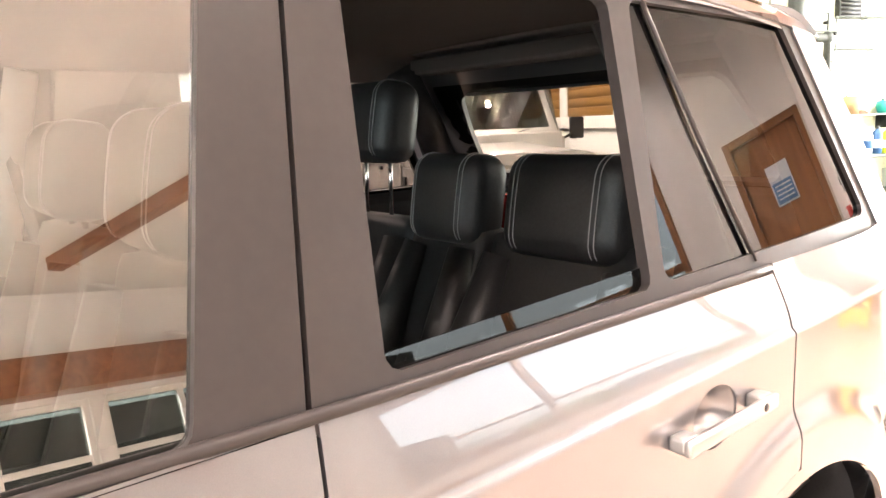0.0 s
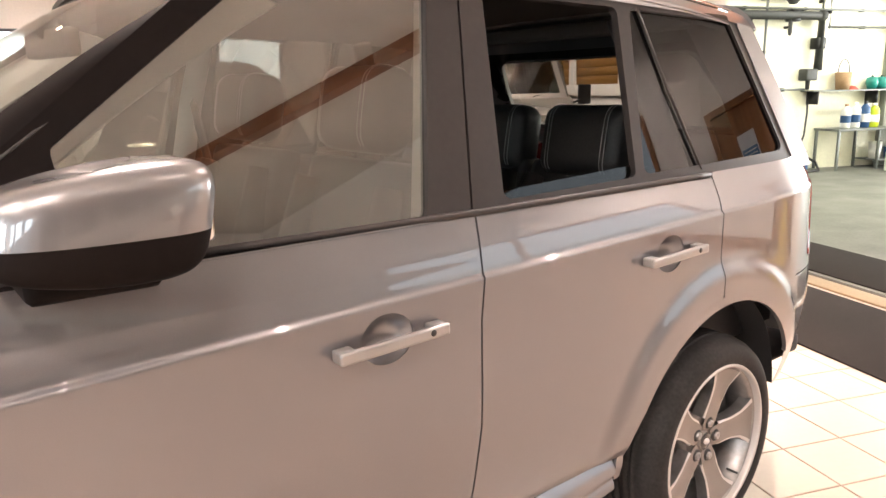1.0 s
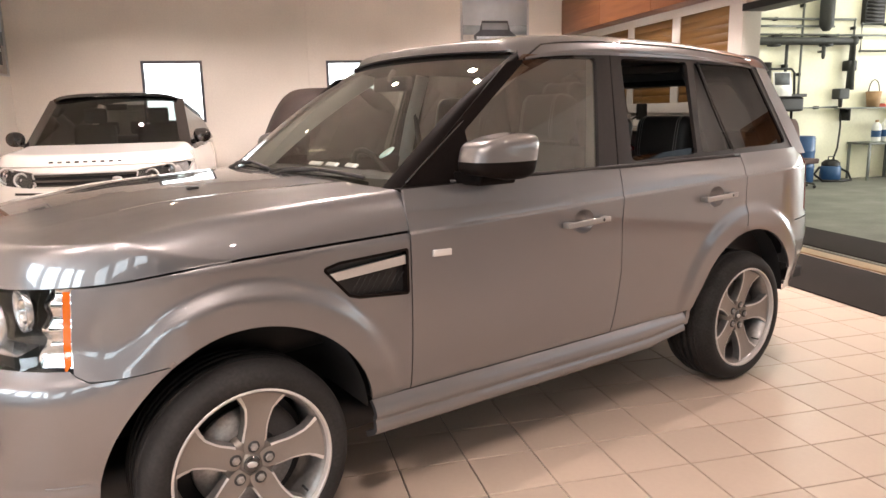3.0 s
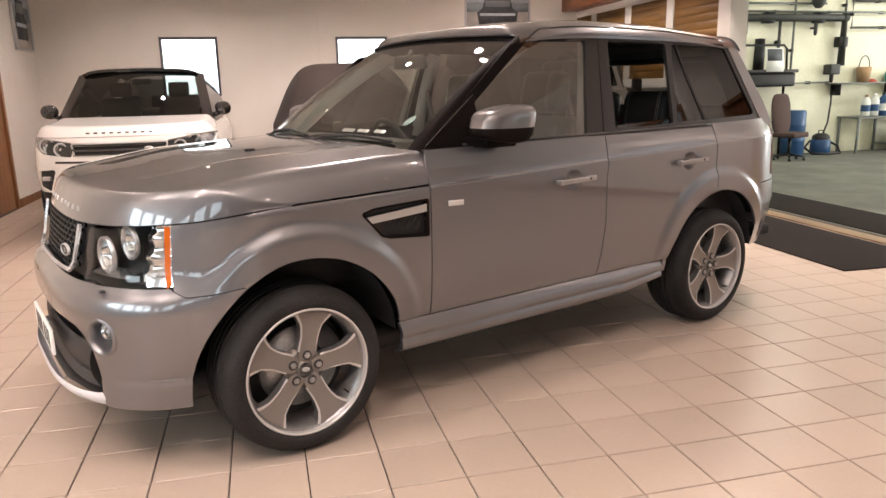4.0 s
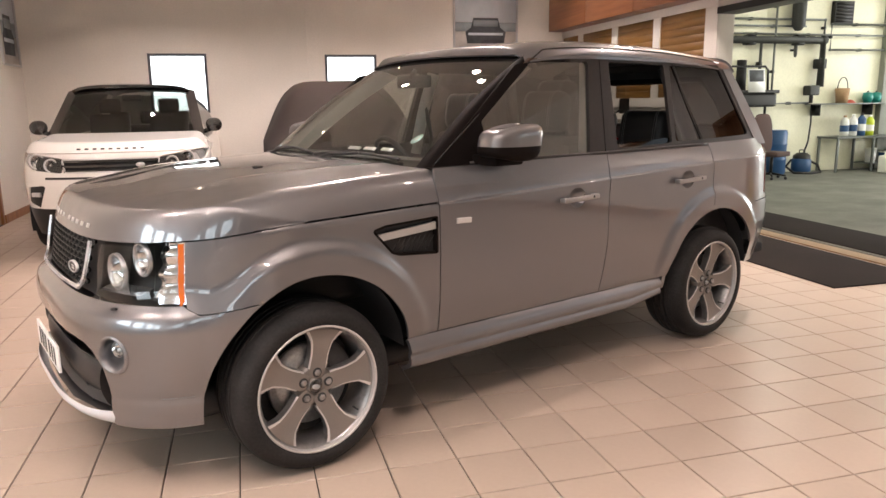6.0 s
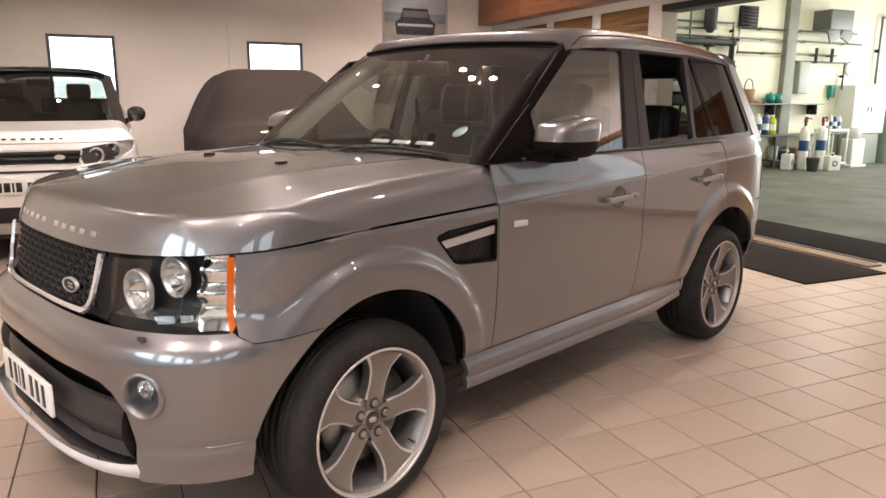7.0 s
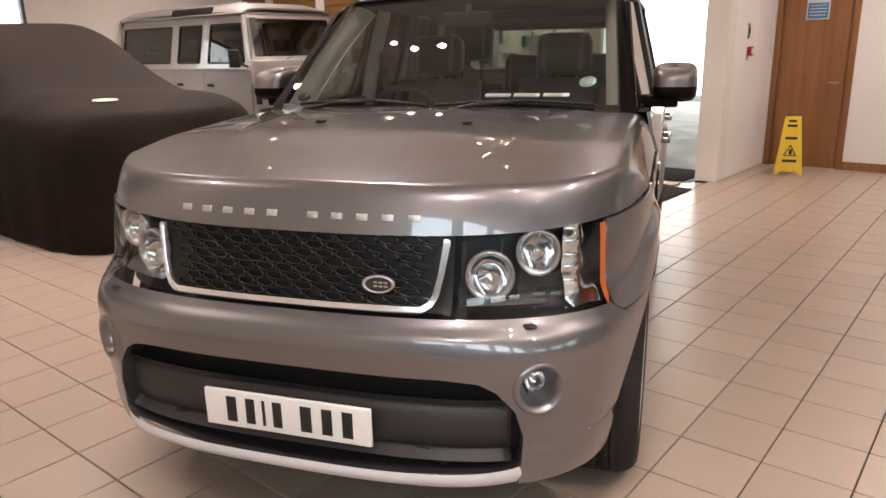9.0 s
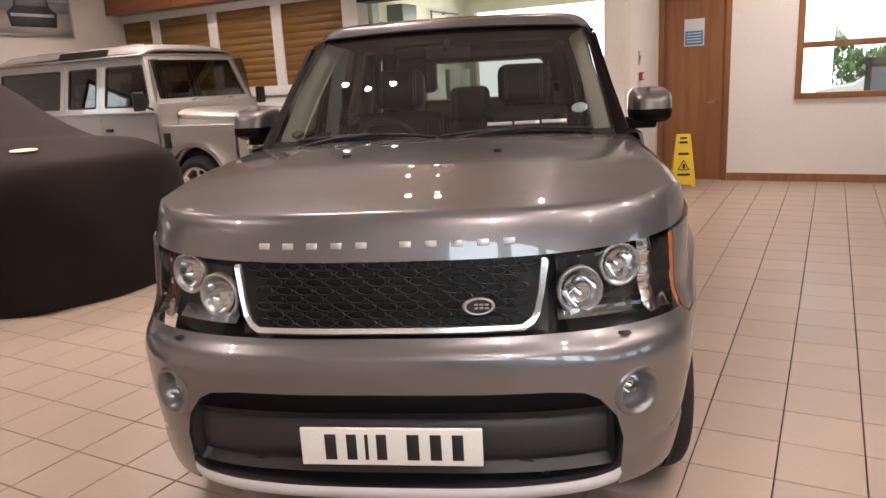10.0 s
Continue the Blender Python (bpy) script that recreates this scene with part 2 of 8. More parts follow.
# ---------------------------------------------------------------- materials
def material(name, color, rough=0.5, metal=0.0, coat=0.0, coat_rough=0.03, grain=0.0, grain_scale=60.0, bump=0.0, bump_scale=120.0,
             stain=0.0, stain_scale=2.0, rough_var=0.0, per_object=0.0, transmission=0.0, ior=1.45, emit=None, emit_strength=0.0, spec=0.5):
    """A surface with variation at two scales: fine grain, and broad stains."""
    m = bpy.data.materials.new(name)
    m.use_nodes = True
    nt = m.node_tree
    N, L = nt.nodes, nt.links
    b = N["Principled BSDF"]
    b.inputs["Base Color"].default_value = (*color, 1)
    b.inputs["Roughness"].default_value = rough
    b.inputs["Metallic"].default_value = metal
    b.inputs["Coat Weight"].default_value = coat
    b.inputs["Coat Roughness"].default_value = coat_rough
    b.inputs["Coat IOR"].default_value = 1.7
    b.inputs["Transmission Weight"].default_value = transmission
    b.inputs["IOR"].default_value = ior
    b.inputs["Specular IOR Level"].default_value = spec
    if emit:
        b.inputs["Emission Color"].default_value = (*emit, 1)
        b.inputs["Emission Strength"].default_value = emit_strength
    co = N.new("ShaderNodeTexCoord")
    col = None

    def tex(scale, detail=3.0):
        t = N.new("ShaderNodeTexNoise")
        t.inputs["Scale"].default_value = scale
        t.inputs["Detail"].default_value = detail
        L.new(co.outputs["Object"], t.inputs["Vector"])
        return t.outputs["Fac"]

    def vary(value, amount, source, base):
        mr = N.new("ShaderNodeMapRange")
        mr.inputs["From Min"].default_value, mr.inputs["From Max"].default_value = 0.3, 0.7
        mr.inputs["To Min"].default_value, mr.inputs["To Max"].default_value = 1 - amount, 1 + amount
        L.new(source, mr.inputs["Value"])
        mx = N.new("ShaderNodeMix")
        mx.data_type, mx.blend_type = "RGBA", "MULTIPLY"
        mx.inputs["Factor"].default_value = 1.0
        if base is None:
            mx.inputs["A"].default_value = (*color, 1)
        else:
            L.new(base, mx.inputs["A"])
        cm = N.new("ShaderNodeCombineColor")
        for k in range(3):
            L.new(mr.outputs["Result"], cm.inputs[k])
        L.new(cm.outputs["Color"], mx.inputs["B"])
        return mx.outputs["Result"]

    if grain:
        col = vary(None, grain, tex(grain_scale), col)
    if stain:
        col = vary(None, stain, tex(stain_scale, 5.0), col)
    if per_object:
        oi = N.new("ShaderNodeObjectInfo")
        mr0 = N.new("ShaderNodeMapRange")
        mr0.inputs["To Min"].default_value, mr0.inputs["To Max"].default_value = 0.3, 0.7
        L.new(oi.outputs["Random"], mr0.inputs["Value"])
        col = vary(None, per_object, mr0.outputs["Result"], col)
    if col is not None:
        L.new(col, b.inputs["Base Color"])
    if rough_var:
        mr = N.new("ShaderNodeMapRange")
        mr.inputs["From Min"].default_value, mr.inputs["From Max"].default_value = 0.3, 0.7
        mr.inputs["To Min"].default_value, mr.inputs["To Max"].default_value = max(0.02, rough - rough_var), min(1, rough + rough_var)
        L.new(tex(stain_scale * 2.3, 4.0), mr.inputs["Value"])
        L.new(mr.outputs["Result"], b.inputs["Roughness"])
    if bump:
        bp = N.new("ShaderNodeBump")
        bp.inputs["Strength"].default_value = 0.6
        bp.inputs["Distance"].default_value = bump
        L.new(tex(bump_scale), bp.inputs["Height"])
        L.new(bp.outputs["Normal"], b.inputs["Normal"])
    return m


def wood(name, light, dark, along="z", scale=6.0, rough=0.4):
    """Veneer: long grain along one axis."""
    m = material(name, light, rough)
    nt = m.node_tree
    N, L = nt.nodes, nt.links
    b = N["Principled BSDF"]
    co = N.new("ShaderNodeTexCoord")
    mp = N.new("ShaderNodeMapping")
    k = {"x": (0.08, 1, 1), "y": (1, 0.08, 1), "z": (1, 1, 0.08)}[along]
    mp.inputs["Scale"].default_value = k
    L.new(co.outputs["Object"], mp.inputs["Vector"])
    t = N.new("ShaderNodeTexNoise")
    t.inputs["Scale"].default_value, t.inputs["Detail"].default_value, t.inputs["Distortion"].default_value = scale * 4, 6.0, 0.6
    L.new(mp.outputs["Vector"], t.inputs["Vector"])
    r = N.new("ShaderNodeValToRGB")
    r.color_ramp.elements[0].position, r.color_ramp.elements[1].position = 0.32, 0.68
    r.color_ramp.elements[0].color, r.color_ramp.elements[1].color = (*dark, 1), (*light, 1)
    L.new(t.outputs["Fac"], r.inputs["Fac"])
    L.new(r.outputs["Color"], b.inputs["Base Color"])
    bp = N.new("ShaderNodeBump")
    bp.inputs["Strength"].default_value, bp.inputs["Distance"].default_value = 0.3, 0.001
    L.new(t.outputs["Fac"], bp.inputs["Height"])
    L.new(bp.outputs["Normal"], b.inputs["Normal"])
    return m


def glass(name, tint, rough=0.0, gloss=1.0, base=0.085):
    """A thin pane: part clear tint, part mirror by angle."""
    m = bpy.data.materials.new(name)
    m.use_nodes = True
    nt = m.node_tree
    N, L = nt.nodes, nt.links
    for n in list(N):
        N.remove(n)
    out = N.new("ShaderNodeOutputMaterial")
    tr = N.new("ShaderNodeBsdfTransparent")
    tr.inputs["Color"].default_value = (*tint, 1)
    gl = N.new("ShaderNodeBsdfGlossy")
    gl.inputs["Roughness"].default_value = rough
    gl.inputs["Color"].default_value = (gloss, gloss, gloss, 1)
    lw = N.new("ShaderNodeLayerWeight")
    lw.inputs["Blend"].default_value = 0.5
    pw = N.new("ShaderNodeMath")
    pw.operation = "POWER"
    pw.inputs[1].default_value = 4.5
    L.new(lw.outputs["Facing"], pw.inputs[0])
    ad = N.new("ShaderNodeMath")
    ad.operation, ad.use_clamp = "MULTIPLY_ADD", True
    ad.inputs[1].default_value, ad.inputs[2].default_value = 0.85, base
    L.new(pw.outputs["Value"], ad.inputs[0])
    mx = N.new("ShaderNodeMixShader")
    L.new(ad.outputs["Value"], mx.inputs["Fac"])
    L.new(tr.outputs["BSDF"], mx.inputs[1])
    L.new(gl.outputs["BSDF"], mx.inputs[2])
    L.new(mx.outputs["Shader"], out.inputs["Surface"])
    return m


PAINT = material("grey_metallic_paint", (0.168, 0.163, 0.168), 0.34, 0.74, coat=1.0, coat_rough=0.012, grain=0.05, grain_scale=900.0, rough_var=0.03, stain_scale=3.0)
GLOSS_BLACK = material("gloss_black_trim", (0.02, 0.017, 0.016), 0.12, 0.0, coat=0.6, rough_var=0.04)
PILLAR_FILM = material("smoked_brown_pillar_trim", (0.026, 0.022, 0.021), 0.42, 0.0, coat=0.0, grain=0.08, spec=0.35)
BLACK_PLASTIC = material("black_plastic", (0.011, 0.010, 0.010), 0.5, grain=0.2, grain_scale=200, bump=0.0004, bump_scale=600)
DARK_PLASTIC = material("charcoal_plastic", (0.026, 0.024, 0.024), 0.45, grain=0.15, grain_scale=150, bump=0.0004, bump_scale=500)
RUBBER = material("tyre_rubber", (0.018, 0.0165, 0.016), 0.66, spec=0.25, grain=0.25, grain_scale=90, stain=0.3, stain_scale=6, bump=0.0006, bump_scale=150)
SILVER = material("satin_silver", (0.62, 0.62, 0.63), 0.28, 0.9, grain=0.05, grain_scale=300)
CHROME = material("chrome", (0.72, 0.72, 0.73), 0.12, 1.0, rough_var=0.03)
SPOKE_GREY = material("grey_spoke_paint", (0.20, 0.178, 0.16), 0.45, 0.45, coat=0.3, grain=0.06, grain_scale=400)
SPOKE_EDGE = material("diamond_cut_alloy", (0.50, 0.475, 0.455), 0.36, 0.35, grain=0.05, grain_scale=500)
DISC_STEEL = material("brake_disc_steel", (0.35, 0.34, 0.33), 0.4, 0.9, grain=0.15, grain_scale=80)
LEATHER = material("black_leather", (0.019, 0.0185, 0.019), 0.46, grain=0.2, grain_scale=120, bump=0.0008, bump_scale=260)
STITCH = material("pale_stitching", (0.30, 0.30, 0.30), 0.7)
TRIM_BEIGE = material("pale_headlining", (0.5, 0.48, 0.44), 0.85, grain=0.08, grain_scale=300, bump=0.0005, bump_scale=500)
HEADLINER = material("grey_headlining", (0.075, 0.068, 0.064), 0.9, grain=0.08, grain_scale=300)
CARPET = material("black_carpet", (0.015, 0.015, 0.016), 0.95, grain=0.4, grain_scale=400)
PLATE_WHITE = material("white_reflective_plate", (0.8, 0.8, 0.78), 0.35, grain=0.04, grain_scale=200)
PLATE_INK = material("plate_bar_black", (0.015, 0.015, 0.015), 0.45)
AMBER = material("amber_lens", (0.42, 0.092, 0.010), 0.12, coat=0.8, rough_var=0.03)
RED_LENS = material("red_lens", (0.20, 0.015, 0.015), 0.12, coat=0.8)
WINDSCREEN = glass("windscreen_glass", (0.72, 0.75, 0.72))
SIDE_GLASS = glass("side_glass", (0.46, 0.49, 0.45), base=0.25)
REAR_GLASS = glass("tinted_rear_glass", (0.28, 0.285, 0.265))
PRIVACY = glass("privacy_glass", (0.09, 0.085, 0.08), gloss=0.7, base=0.05)
LAMP_GLASS = glass("lamp_lens_glass", (0.92, 0.93, 0.93), base=0.045)


# ---------------------------------------------------------------- the showroom
WALL = material("cream_wall_paint", (0.80, 0.755, 0.69), 0.75, grain=0.03, grain_scale=40, stain=0.05, stain_scale=0.8, bump=0.0006, bump_scale=180)
WALL_WHITE = material("white_wall_paint", (0.84, 0.815, 0.78), 0.7, grain=0.03, grain_scale=40, stain=0.04, stain_scale=0.8, bump=0.0006, bump_scale=180)
WALL_SHOP = material("pale_yellow_workshop_paint", (0.80, 0.78, 0.62), 0.6, grain=0.04, grain_scale=30, stain=0.08, stain_scale=1.2)
CEIL = material("white_ceiling_panel", (0.72, 0.70, 0.66), 0.8, grain=0.04, grain_scale=60, stain=0.05)
WOOD_PANEL = wood("golden_wood_slat", (0.27, 0.145, 0.042), (0.165, 0.082, 0.022), "y", 3.0, 0.42)
WOOD_BEAM = wood("chestnut_wood_fascia", (0.30, 0.125, 0.055), (0.20, 0.075, 0.03), "y", 2.5, 0.35)
WOOD_DOOR = wood("brown_wood_veneer", (0.33, 0.155, 0.065), (0.24, 0.105, 0.042), "z", 2.5, 0.38)
WHITE_FRAME = material("white_painted_frame", (0.78, 0.76, 0.72), 0.4, grain=0.03)
GREY_FRAME = material("dark_window_frame", (0.09, 0.09, 0.10), 0.4, 0.3, grain=0.1)
GROUT = material("brown_grout", (0.05, 0.036, 0.03), 0.85, grain=0.25, grain_scale=80, stain=0.2)
TILE = material("beige_porcelain_tile", (0.38, 0.303, 0.246), 0.31, spec=0.4, grain=0.02, grain_scale=40, stain=0.03, stain_scale=2.0, per_object=0.06)
CONCRETE = material("grey_workshop_floor_paint", (0.15, 0.15, 0.13), 0.62, spec=0.25, grain=0.1, grain_scale=30, stain=0.22, stain_scale=1.0, rough_var=0.1)
MAT = material("dark_entrance_matting", (0.017, 0.0135, 0.012), 0.95, spec=0.12, grain=0.4, grain_scale=300, bump=0.003, bump_scale=300, stain=0.12, stain_scale=1.5)
BRASS = material("worn_threshold_strip", (0.21, 0.14, 0.08), 0.45, 0.4, grain=0.15, grain_scale=60, stain=0.2)
BLACK_STEEL = material("black_steel", (0.02, 0.02, 0.02), 0.45, 0.4, grain=0.2)
PANE = glass("window_pane_glass", (0.93, 0.95, 0.95))
FRONT_PANE = glass("tinted_showroom_glass", (0.34, 0.36, 0.33), base=0.05)
X0, X1, XD, Y0, Y1, YR = -3.1, 5.68, 7.75, -7.6, 8.65, 0.85
H = CEILING


def wall(name, axis, at, a0, a1, thick, mat, holes=(), label="cream painted wall", z0=0.0, z1=None):
    """An upright wall with rectangular holes (a0, a1, z0, z1). axis: the one it faces along."""
    z1 = z1 or H
    bm = bmesh.new()
    us = sorted({a0, a1, *[h[0] for h in holes], *[h[1] for h in holes]})
    zs = sorted({z0, z1, *[h[2] for h in holes], *[h[3] for h in holes]})
    solid = lambda u, z: not any(h[0] < u < h[1] and h[2] < z < h[3] for h in holes)
    at_ = lambda u, d, z: (u, at + d, z) if axis == "y" else (at + d, u, z)
    cells = {(i, j) for i in range(len(us) - 1) for j in range(len(zs) - 1) if solid((us[i] + us[i + 1]) / 2, (zs[j] + zs[j + 1]) / 2)}
    V = {}

    def vert(i, j, d):
        if (i, j, d) not in V:
            V[(i, j, d)] = bm.verts.new(at_(us[i], d, zs[j]))
        return V[(i, j, d)]
    for i, j in cells:
        for d in (0.0, thick):
            bm.faces.new([vert(i, j, d), vert(i + 1, j, d), vert(i + 1, j + 1, d), vert(i, j + 1, d)])
        for di, dj, e in ((-1, 0, ((0, 0), (0, 1))), (1, 0, ((1, 0), (1, 1))), (0, -1, ((0, 0), (1, 0))), (0, 1, ((0, 1), (1, 1)))):
            if (i + di, j + dj) not in cells:
                (p, q), (r, s) = e
                bm.faces.new([vert(i + p, j + q, 0.0), vert(i + r, j + s, 0.0), vert(i + r, j + s, thick), vert(i + p, j + q, thick)])
    bmesh.ops.recalc_face_normals(bm, faces=bm.faces[:])
    return solo(name, bm, mat, label, "wall", kind="structure", smooth=False)


WIN1, WIN2 = (-1.33, -0.455, 1.40, 2.32), (1.41, 2.27, 1.40, 2.31)
wall("wall_north", "y", Y1, X0 - 0.2, X1 + 0.2, 0.2, WALL, [WIN1, WIN2], "cream painted back wall with two small windows")
# unseen wide window, assumed from the cool light on the car's bumper
WIN_W = (-5.6, -1.0, 0.45, 2.45)
wall("wall_west", "x", X0 - 0.2, Y0, Y1, 0.2, WALL, [(5.80, 6.95, 0.0, 2.38), WIN_W], "cream painted side wall with a door and a wide window")
wall("wall_panelled", "x", X1, 4.15, Y1, 0.2, WHITE_FRAME, (), "white wall behind wood slat panels")
wall("wall_over_opening", "x", X1, YR + 0.2, 4.15, 0.2, WALL, (), "cream wall over the workshop opening", 2.58)
wall("wall_return", "y", YR, 6.14, XD + 0.2, 0.2, WALL_WHITE, (), "white return wall beside the opening")
wall("wall_door_side", "x", XD, Y0, YR, 0.2, WALL_WHITE, [(-0.06, 0.80, 0.0, 2.40), (-4.8, -0.84, 1.025, 2.75)], "white wall with a wooden door and window")
FRONT = [(-3.0 + 2.15 * k, -1.0 + 2.15 * k, 0.35, 2.75) for k in range(5)]
wall("wall_front", "y", Y0 - 0.2, X0 - 0.2, XD + 0.2, 0.2, WALL_WHITE, FRONT, "white showroom front with large panes")
SHOP_X, SHOP_Y0, SHOP_Y1 = 18.2, 1.25, 8.95
wall("wall_workshop_back", "y", SHOP_Y1, X1 + 0.2, SHOP_X, 0.2, WALL_SHOP, (), "pale yellow workshop wall")
wall("wall_workshop_end", "x", SHOP_X, SHOP_Y0, SHOP_Y1 + 0.2, 0.2, WALL_SHOP, [(2.4, 8.6, 0.0, 3.4)], "pale yellow workshop end wall with an open vehicle door")
wall("wall_workshop_side", "y", SHOP_Y0 - 0.2, XD + 0.2, SHOP_X, 0.2, WALL_SHOP, (), "pale yellow workshop side wall")
solo("ceiling_workshop", box(XD + 0.2, SHOP_X + 0.2, SHOP_Y0 - 0.2, SHOP_Y1 + 0.2, H, H + 0.15), CEIL, "white workshop ceiling", "ceiling", kind="structure", smooth=False)
solo("ceiling", box(X0 - 0.2, XD + 0.2, Y0 - 0.2, SHOP_Y1 + 0.2, H, H + 0.15), CEIL, "white suspended ceiling", "ceiling", kind="structure", smooth=False)
solo("ground", box(-250, 250, -250, 250, -0.30, -0.25), material("grey_yard_surface", (0.13, 0.13, 0.12), 0.9, stain=0.2, stain_scale=0.3, grain=0.1), "grey tarmac yard outside", "ground", kind="structure", smooth=False)
floor = solo("floor", box(X0 - 0.2, XD + 0.2, Y0 - 0.2, Y1 + 0.2, -0.24, -0.009), GROUT, "beige square floor tiles with dark joints", "floor", kind="structure", smooth=False)
solo("workshop_floor", box(X1 + 0.22, SHOP_X + 0.4, YR + 0.2, SHOP_Y1, -0.2, 0.002), CONCRETE, "painted grey concrete workshop floor", "floor", kind="structure", smooth=False)


def window(name, axis, at, a0, a1, z0, z1, mat, bars=(), rails=(), w=0.05, depth=0.08, label="small window with a dark frame", pane=None):
    t = thing(name, label, "window", kind="structure")
    B = (lambda u0, u1, d0, d1, b0, b1: box(u0, u1, at + d0, at + d1, b0, b1, 0.006)) if axis == "y" else (lambda u0, u1, d0, d1, b0, b1: box(at + d0, at + d1, u0, u1, b0, b1, 0.006))
    for u0, u1, b0, b1 in ((a0, a0 + w, z0, z1), (a1 - w, a1, z0, z1), (a0 + w, a1 - w, z0, z0 + w), (a0 + w, a1 - w, z1 - w, z1)):
        part("window_frame", B(u0, u1, 0.0, depth, b0, b1), mat, t)
    for u in bars:
        part("mullion", B(u - w / 2, u + w / 2, 0.005, depth - 0.005, z0 + w, z1 - w), mat, t)
    for z in rails:
        part("transom", B(a0 + w, a1 - w, 0.003, depth - 0.003, z - w / 2, z + w / 2), mat, t)
    p = part("pane", B(a0 + w, a1 - w, depth / 2 - 0.003, depth / 2 + 0.003, z0 + w, z1 - w), pane or PANE, t)
    p.visible_shadow = False
    return t


window("window_1", "y", Y1 - 0.02, *WIN1, GREY_FRAME, w=0.04)
window("window_2", "y", Y1 - 0.02, *WIN2, GREY_FRAME, w=0.04)
window("window_3", "x", XD - 0.03, -4.8, -0.84, 1.025, 2.75, WOOD_DOOR, (-2.8,), (1.665,), w=0.07, depth=0.12, label="wide window in a brown wooden frame")
window("window_4", "x", X0 - 0.14, *WIN_W, WHITE_FRAME, (-4.05, -2.55), (1.95,), w=0.07, depth=0.1, label="wide side window in a white frame", pane=FRONT_PANE)
for h in FRONT:
    window("window_front", "y", Y0 - 0.14, *h, WHITE_FRAME, ((h[0] + h[1]) / 2,), (2.1,), w=0.07, depth=0.1, label="large tinted showroom pane in a white frame", pane=FRONT_PANE)
# pillars, skirting
solo("wall_pilaster", box(1.13, 1.32, Y1 - 0.06, Y1, 0.0, H, 0.004), WALL, "shallow cream wall pilaster", "pilaster", kind="structure", smooth=False)
solo("opening_pillar", box(6.10, 6.33, YR - 0.014, YR + 0.23, 0.0, H, 0.006), WALL, "cream pillar at the workshop opening", "pillar", kind="structure", smooth=False)
for nm, b in (("baseboard_north", (X0, X1, Y1 - 0.018, Y1, 0.0, 0.11)), ("baseboard_west", (X0, X0 + 0.018, 7.0, Y1 - 0.02, 0.0, 0.11)), ("baseboard_west_near", (X0, X0 + 0.018, Y0, 5.75, 0.0, 0.11)),
              ("baseboard_door_side", (XD - 0.018, XD, Y0, -0.085, 0.0, 0.10))):
    solo(nm, box(*b, 0.004), WOOD_DOOR, "brown wooden skirting board", "skirting", kind="structure", smooth=False)
# bright daylight beyond the back windows and the workshop door
GLOW = material("bright_overcast_sky", (0.9, 0.95, 1.0), 1.0, emit=(0.92, 0.97, 1.0), emit_strength=1.9)
solo("backdrop", box(-9.0, 7.0, Y1 + 5.0, Y1 + 5.05, -0.24, 7.0), GLOW, "plain white sky behind the back windows", "sky", kind="structure", smooth=False)
solo("backdrop_yard", box(SHOP_X + 6.0, SHOP_X + 6.05, -1.0, 17.0, -0.24, 7.0), GLOW, "plain white sky beyond the workshop door", "sky", kind="structure", smooth=False)
FAR_SKY = material("white_overcast_sky", (0.9, 0.95, 1.0), 1.0, emit=(0.96, 0.98, 1.0), emit_strength=0.65)
solo("backdrop_field", box(46.0, 46.1, -8.0, 2.0, -0.24, 12.0), FAR_SKY, "plain white sky beyond the hedge", "sky", kind="structure", smooth=False)
# unseen block added so that the front panes mirror dark outdoors
solo("backdrop_street", box(-30.0, 34.0, -22.3, -22.0, -0.26, 5.2), material("mottled_brown_backdrop", (0.06, 0.05, 0.04), 0.9, grain=0.15, grain_scale=8, stain=0.3, stain_scale=0.4), "plain brown block added across the street, out of view", "building", kind="structure", smooth=False)
# timber beam under the ceiling on the window side
solo("ceiling_beam", moved(vf(box(-2.7, 2.7, -0.08, 0.08, -0.14, -0.002, 0.008)), Matrix.Translation((5.45, -3.9, H)) @ Matrix.Rotation(radians(77), 4, "Z")), WOOD_BEAM, "long brown timber beam under the ceiling", "beam", kind="structure", smooth=False)
# fascia and panels
fascia = thing("wood_fascia", "chestnut wood fascia box above the panels", "fascia", kind="structure")
for a, b in ((4.20, 5.70), (5.71, 7.20), (7.21, Y1 - 0.003)):
    part("fascia_board", box(X1 - 0.30, X1 - 0.002, a, b, 2.71, 3.26, 0.005), WOOD_BEAM, fascia)
part("fascia_board", box(X1 - 0.30, X1 - 0.002, YR + 0.28, 4.19, 2.71, 3.26, 0.005), WOOD_BEAM, fascia)
solo("shutter_box", box(X1 - 0.05, X1 + 0.24, YR + 0.262, 4.148, 2.50, 2.578, 0.004), BLACK_STEEL, "black steel head over the workshop opening", "shutter")
for a, b in ((4.40, 5.42), (5.60, 6.62), (6.80, 7.82), (8.0, 8.62)):
    pn = thing("slat_panel", "golden brown horizontal wood slat panel", "wall panel", group="slat panels")
    n = 11
    for k in range(n):
        z = 1.53 + k * (1.07 / n)
        part("slat", box(X1 - 0.022, X1 - 0.002, a, b, z + 0.0006, z + 1.07 / n - 0.0006, 0.0018, 1), WOOD_PANEL, pn)
for z0, z1 in ((2.60, 2.708), (1.40, 1.53)):
    solo("panel_rail", box(X1 - 0.035, X1 - 0.001, 4.15, Y1 - 0.002, z0, z1, 0.004), WHITE_FRAME, "white painted panel rail", "trim", kind="structure")
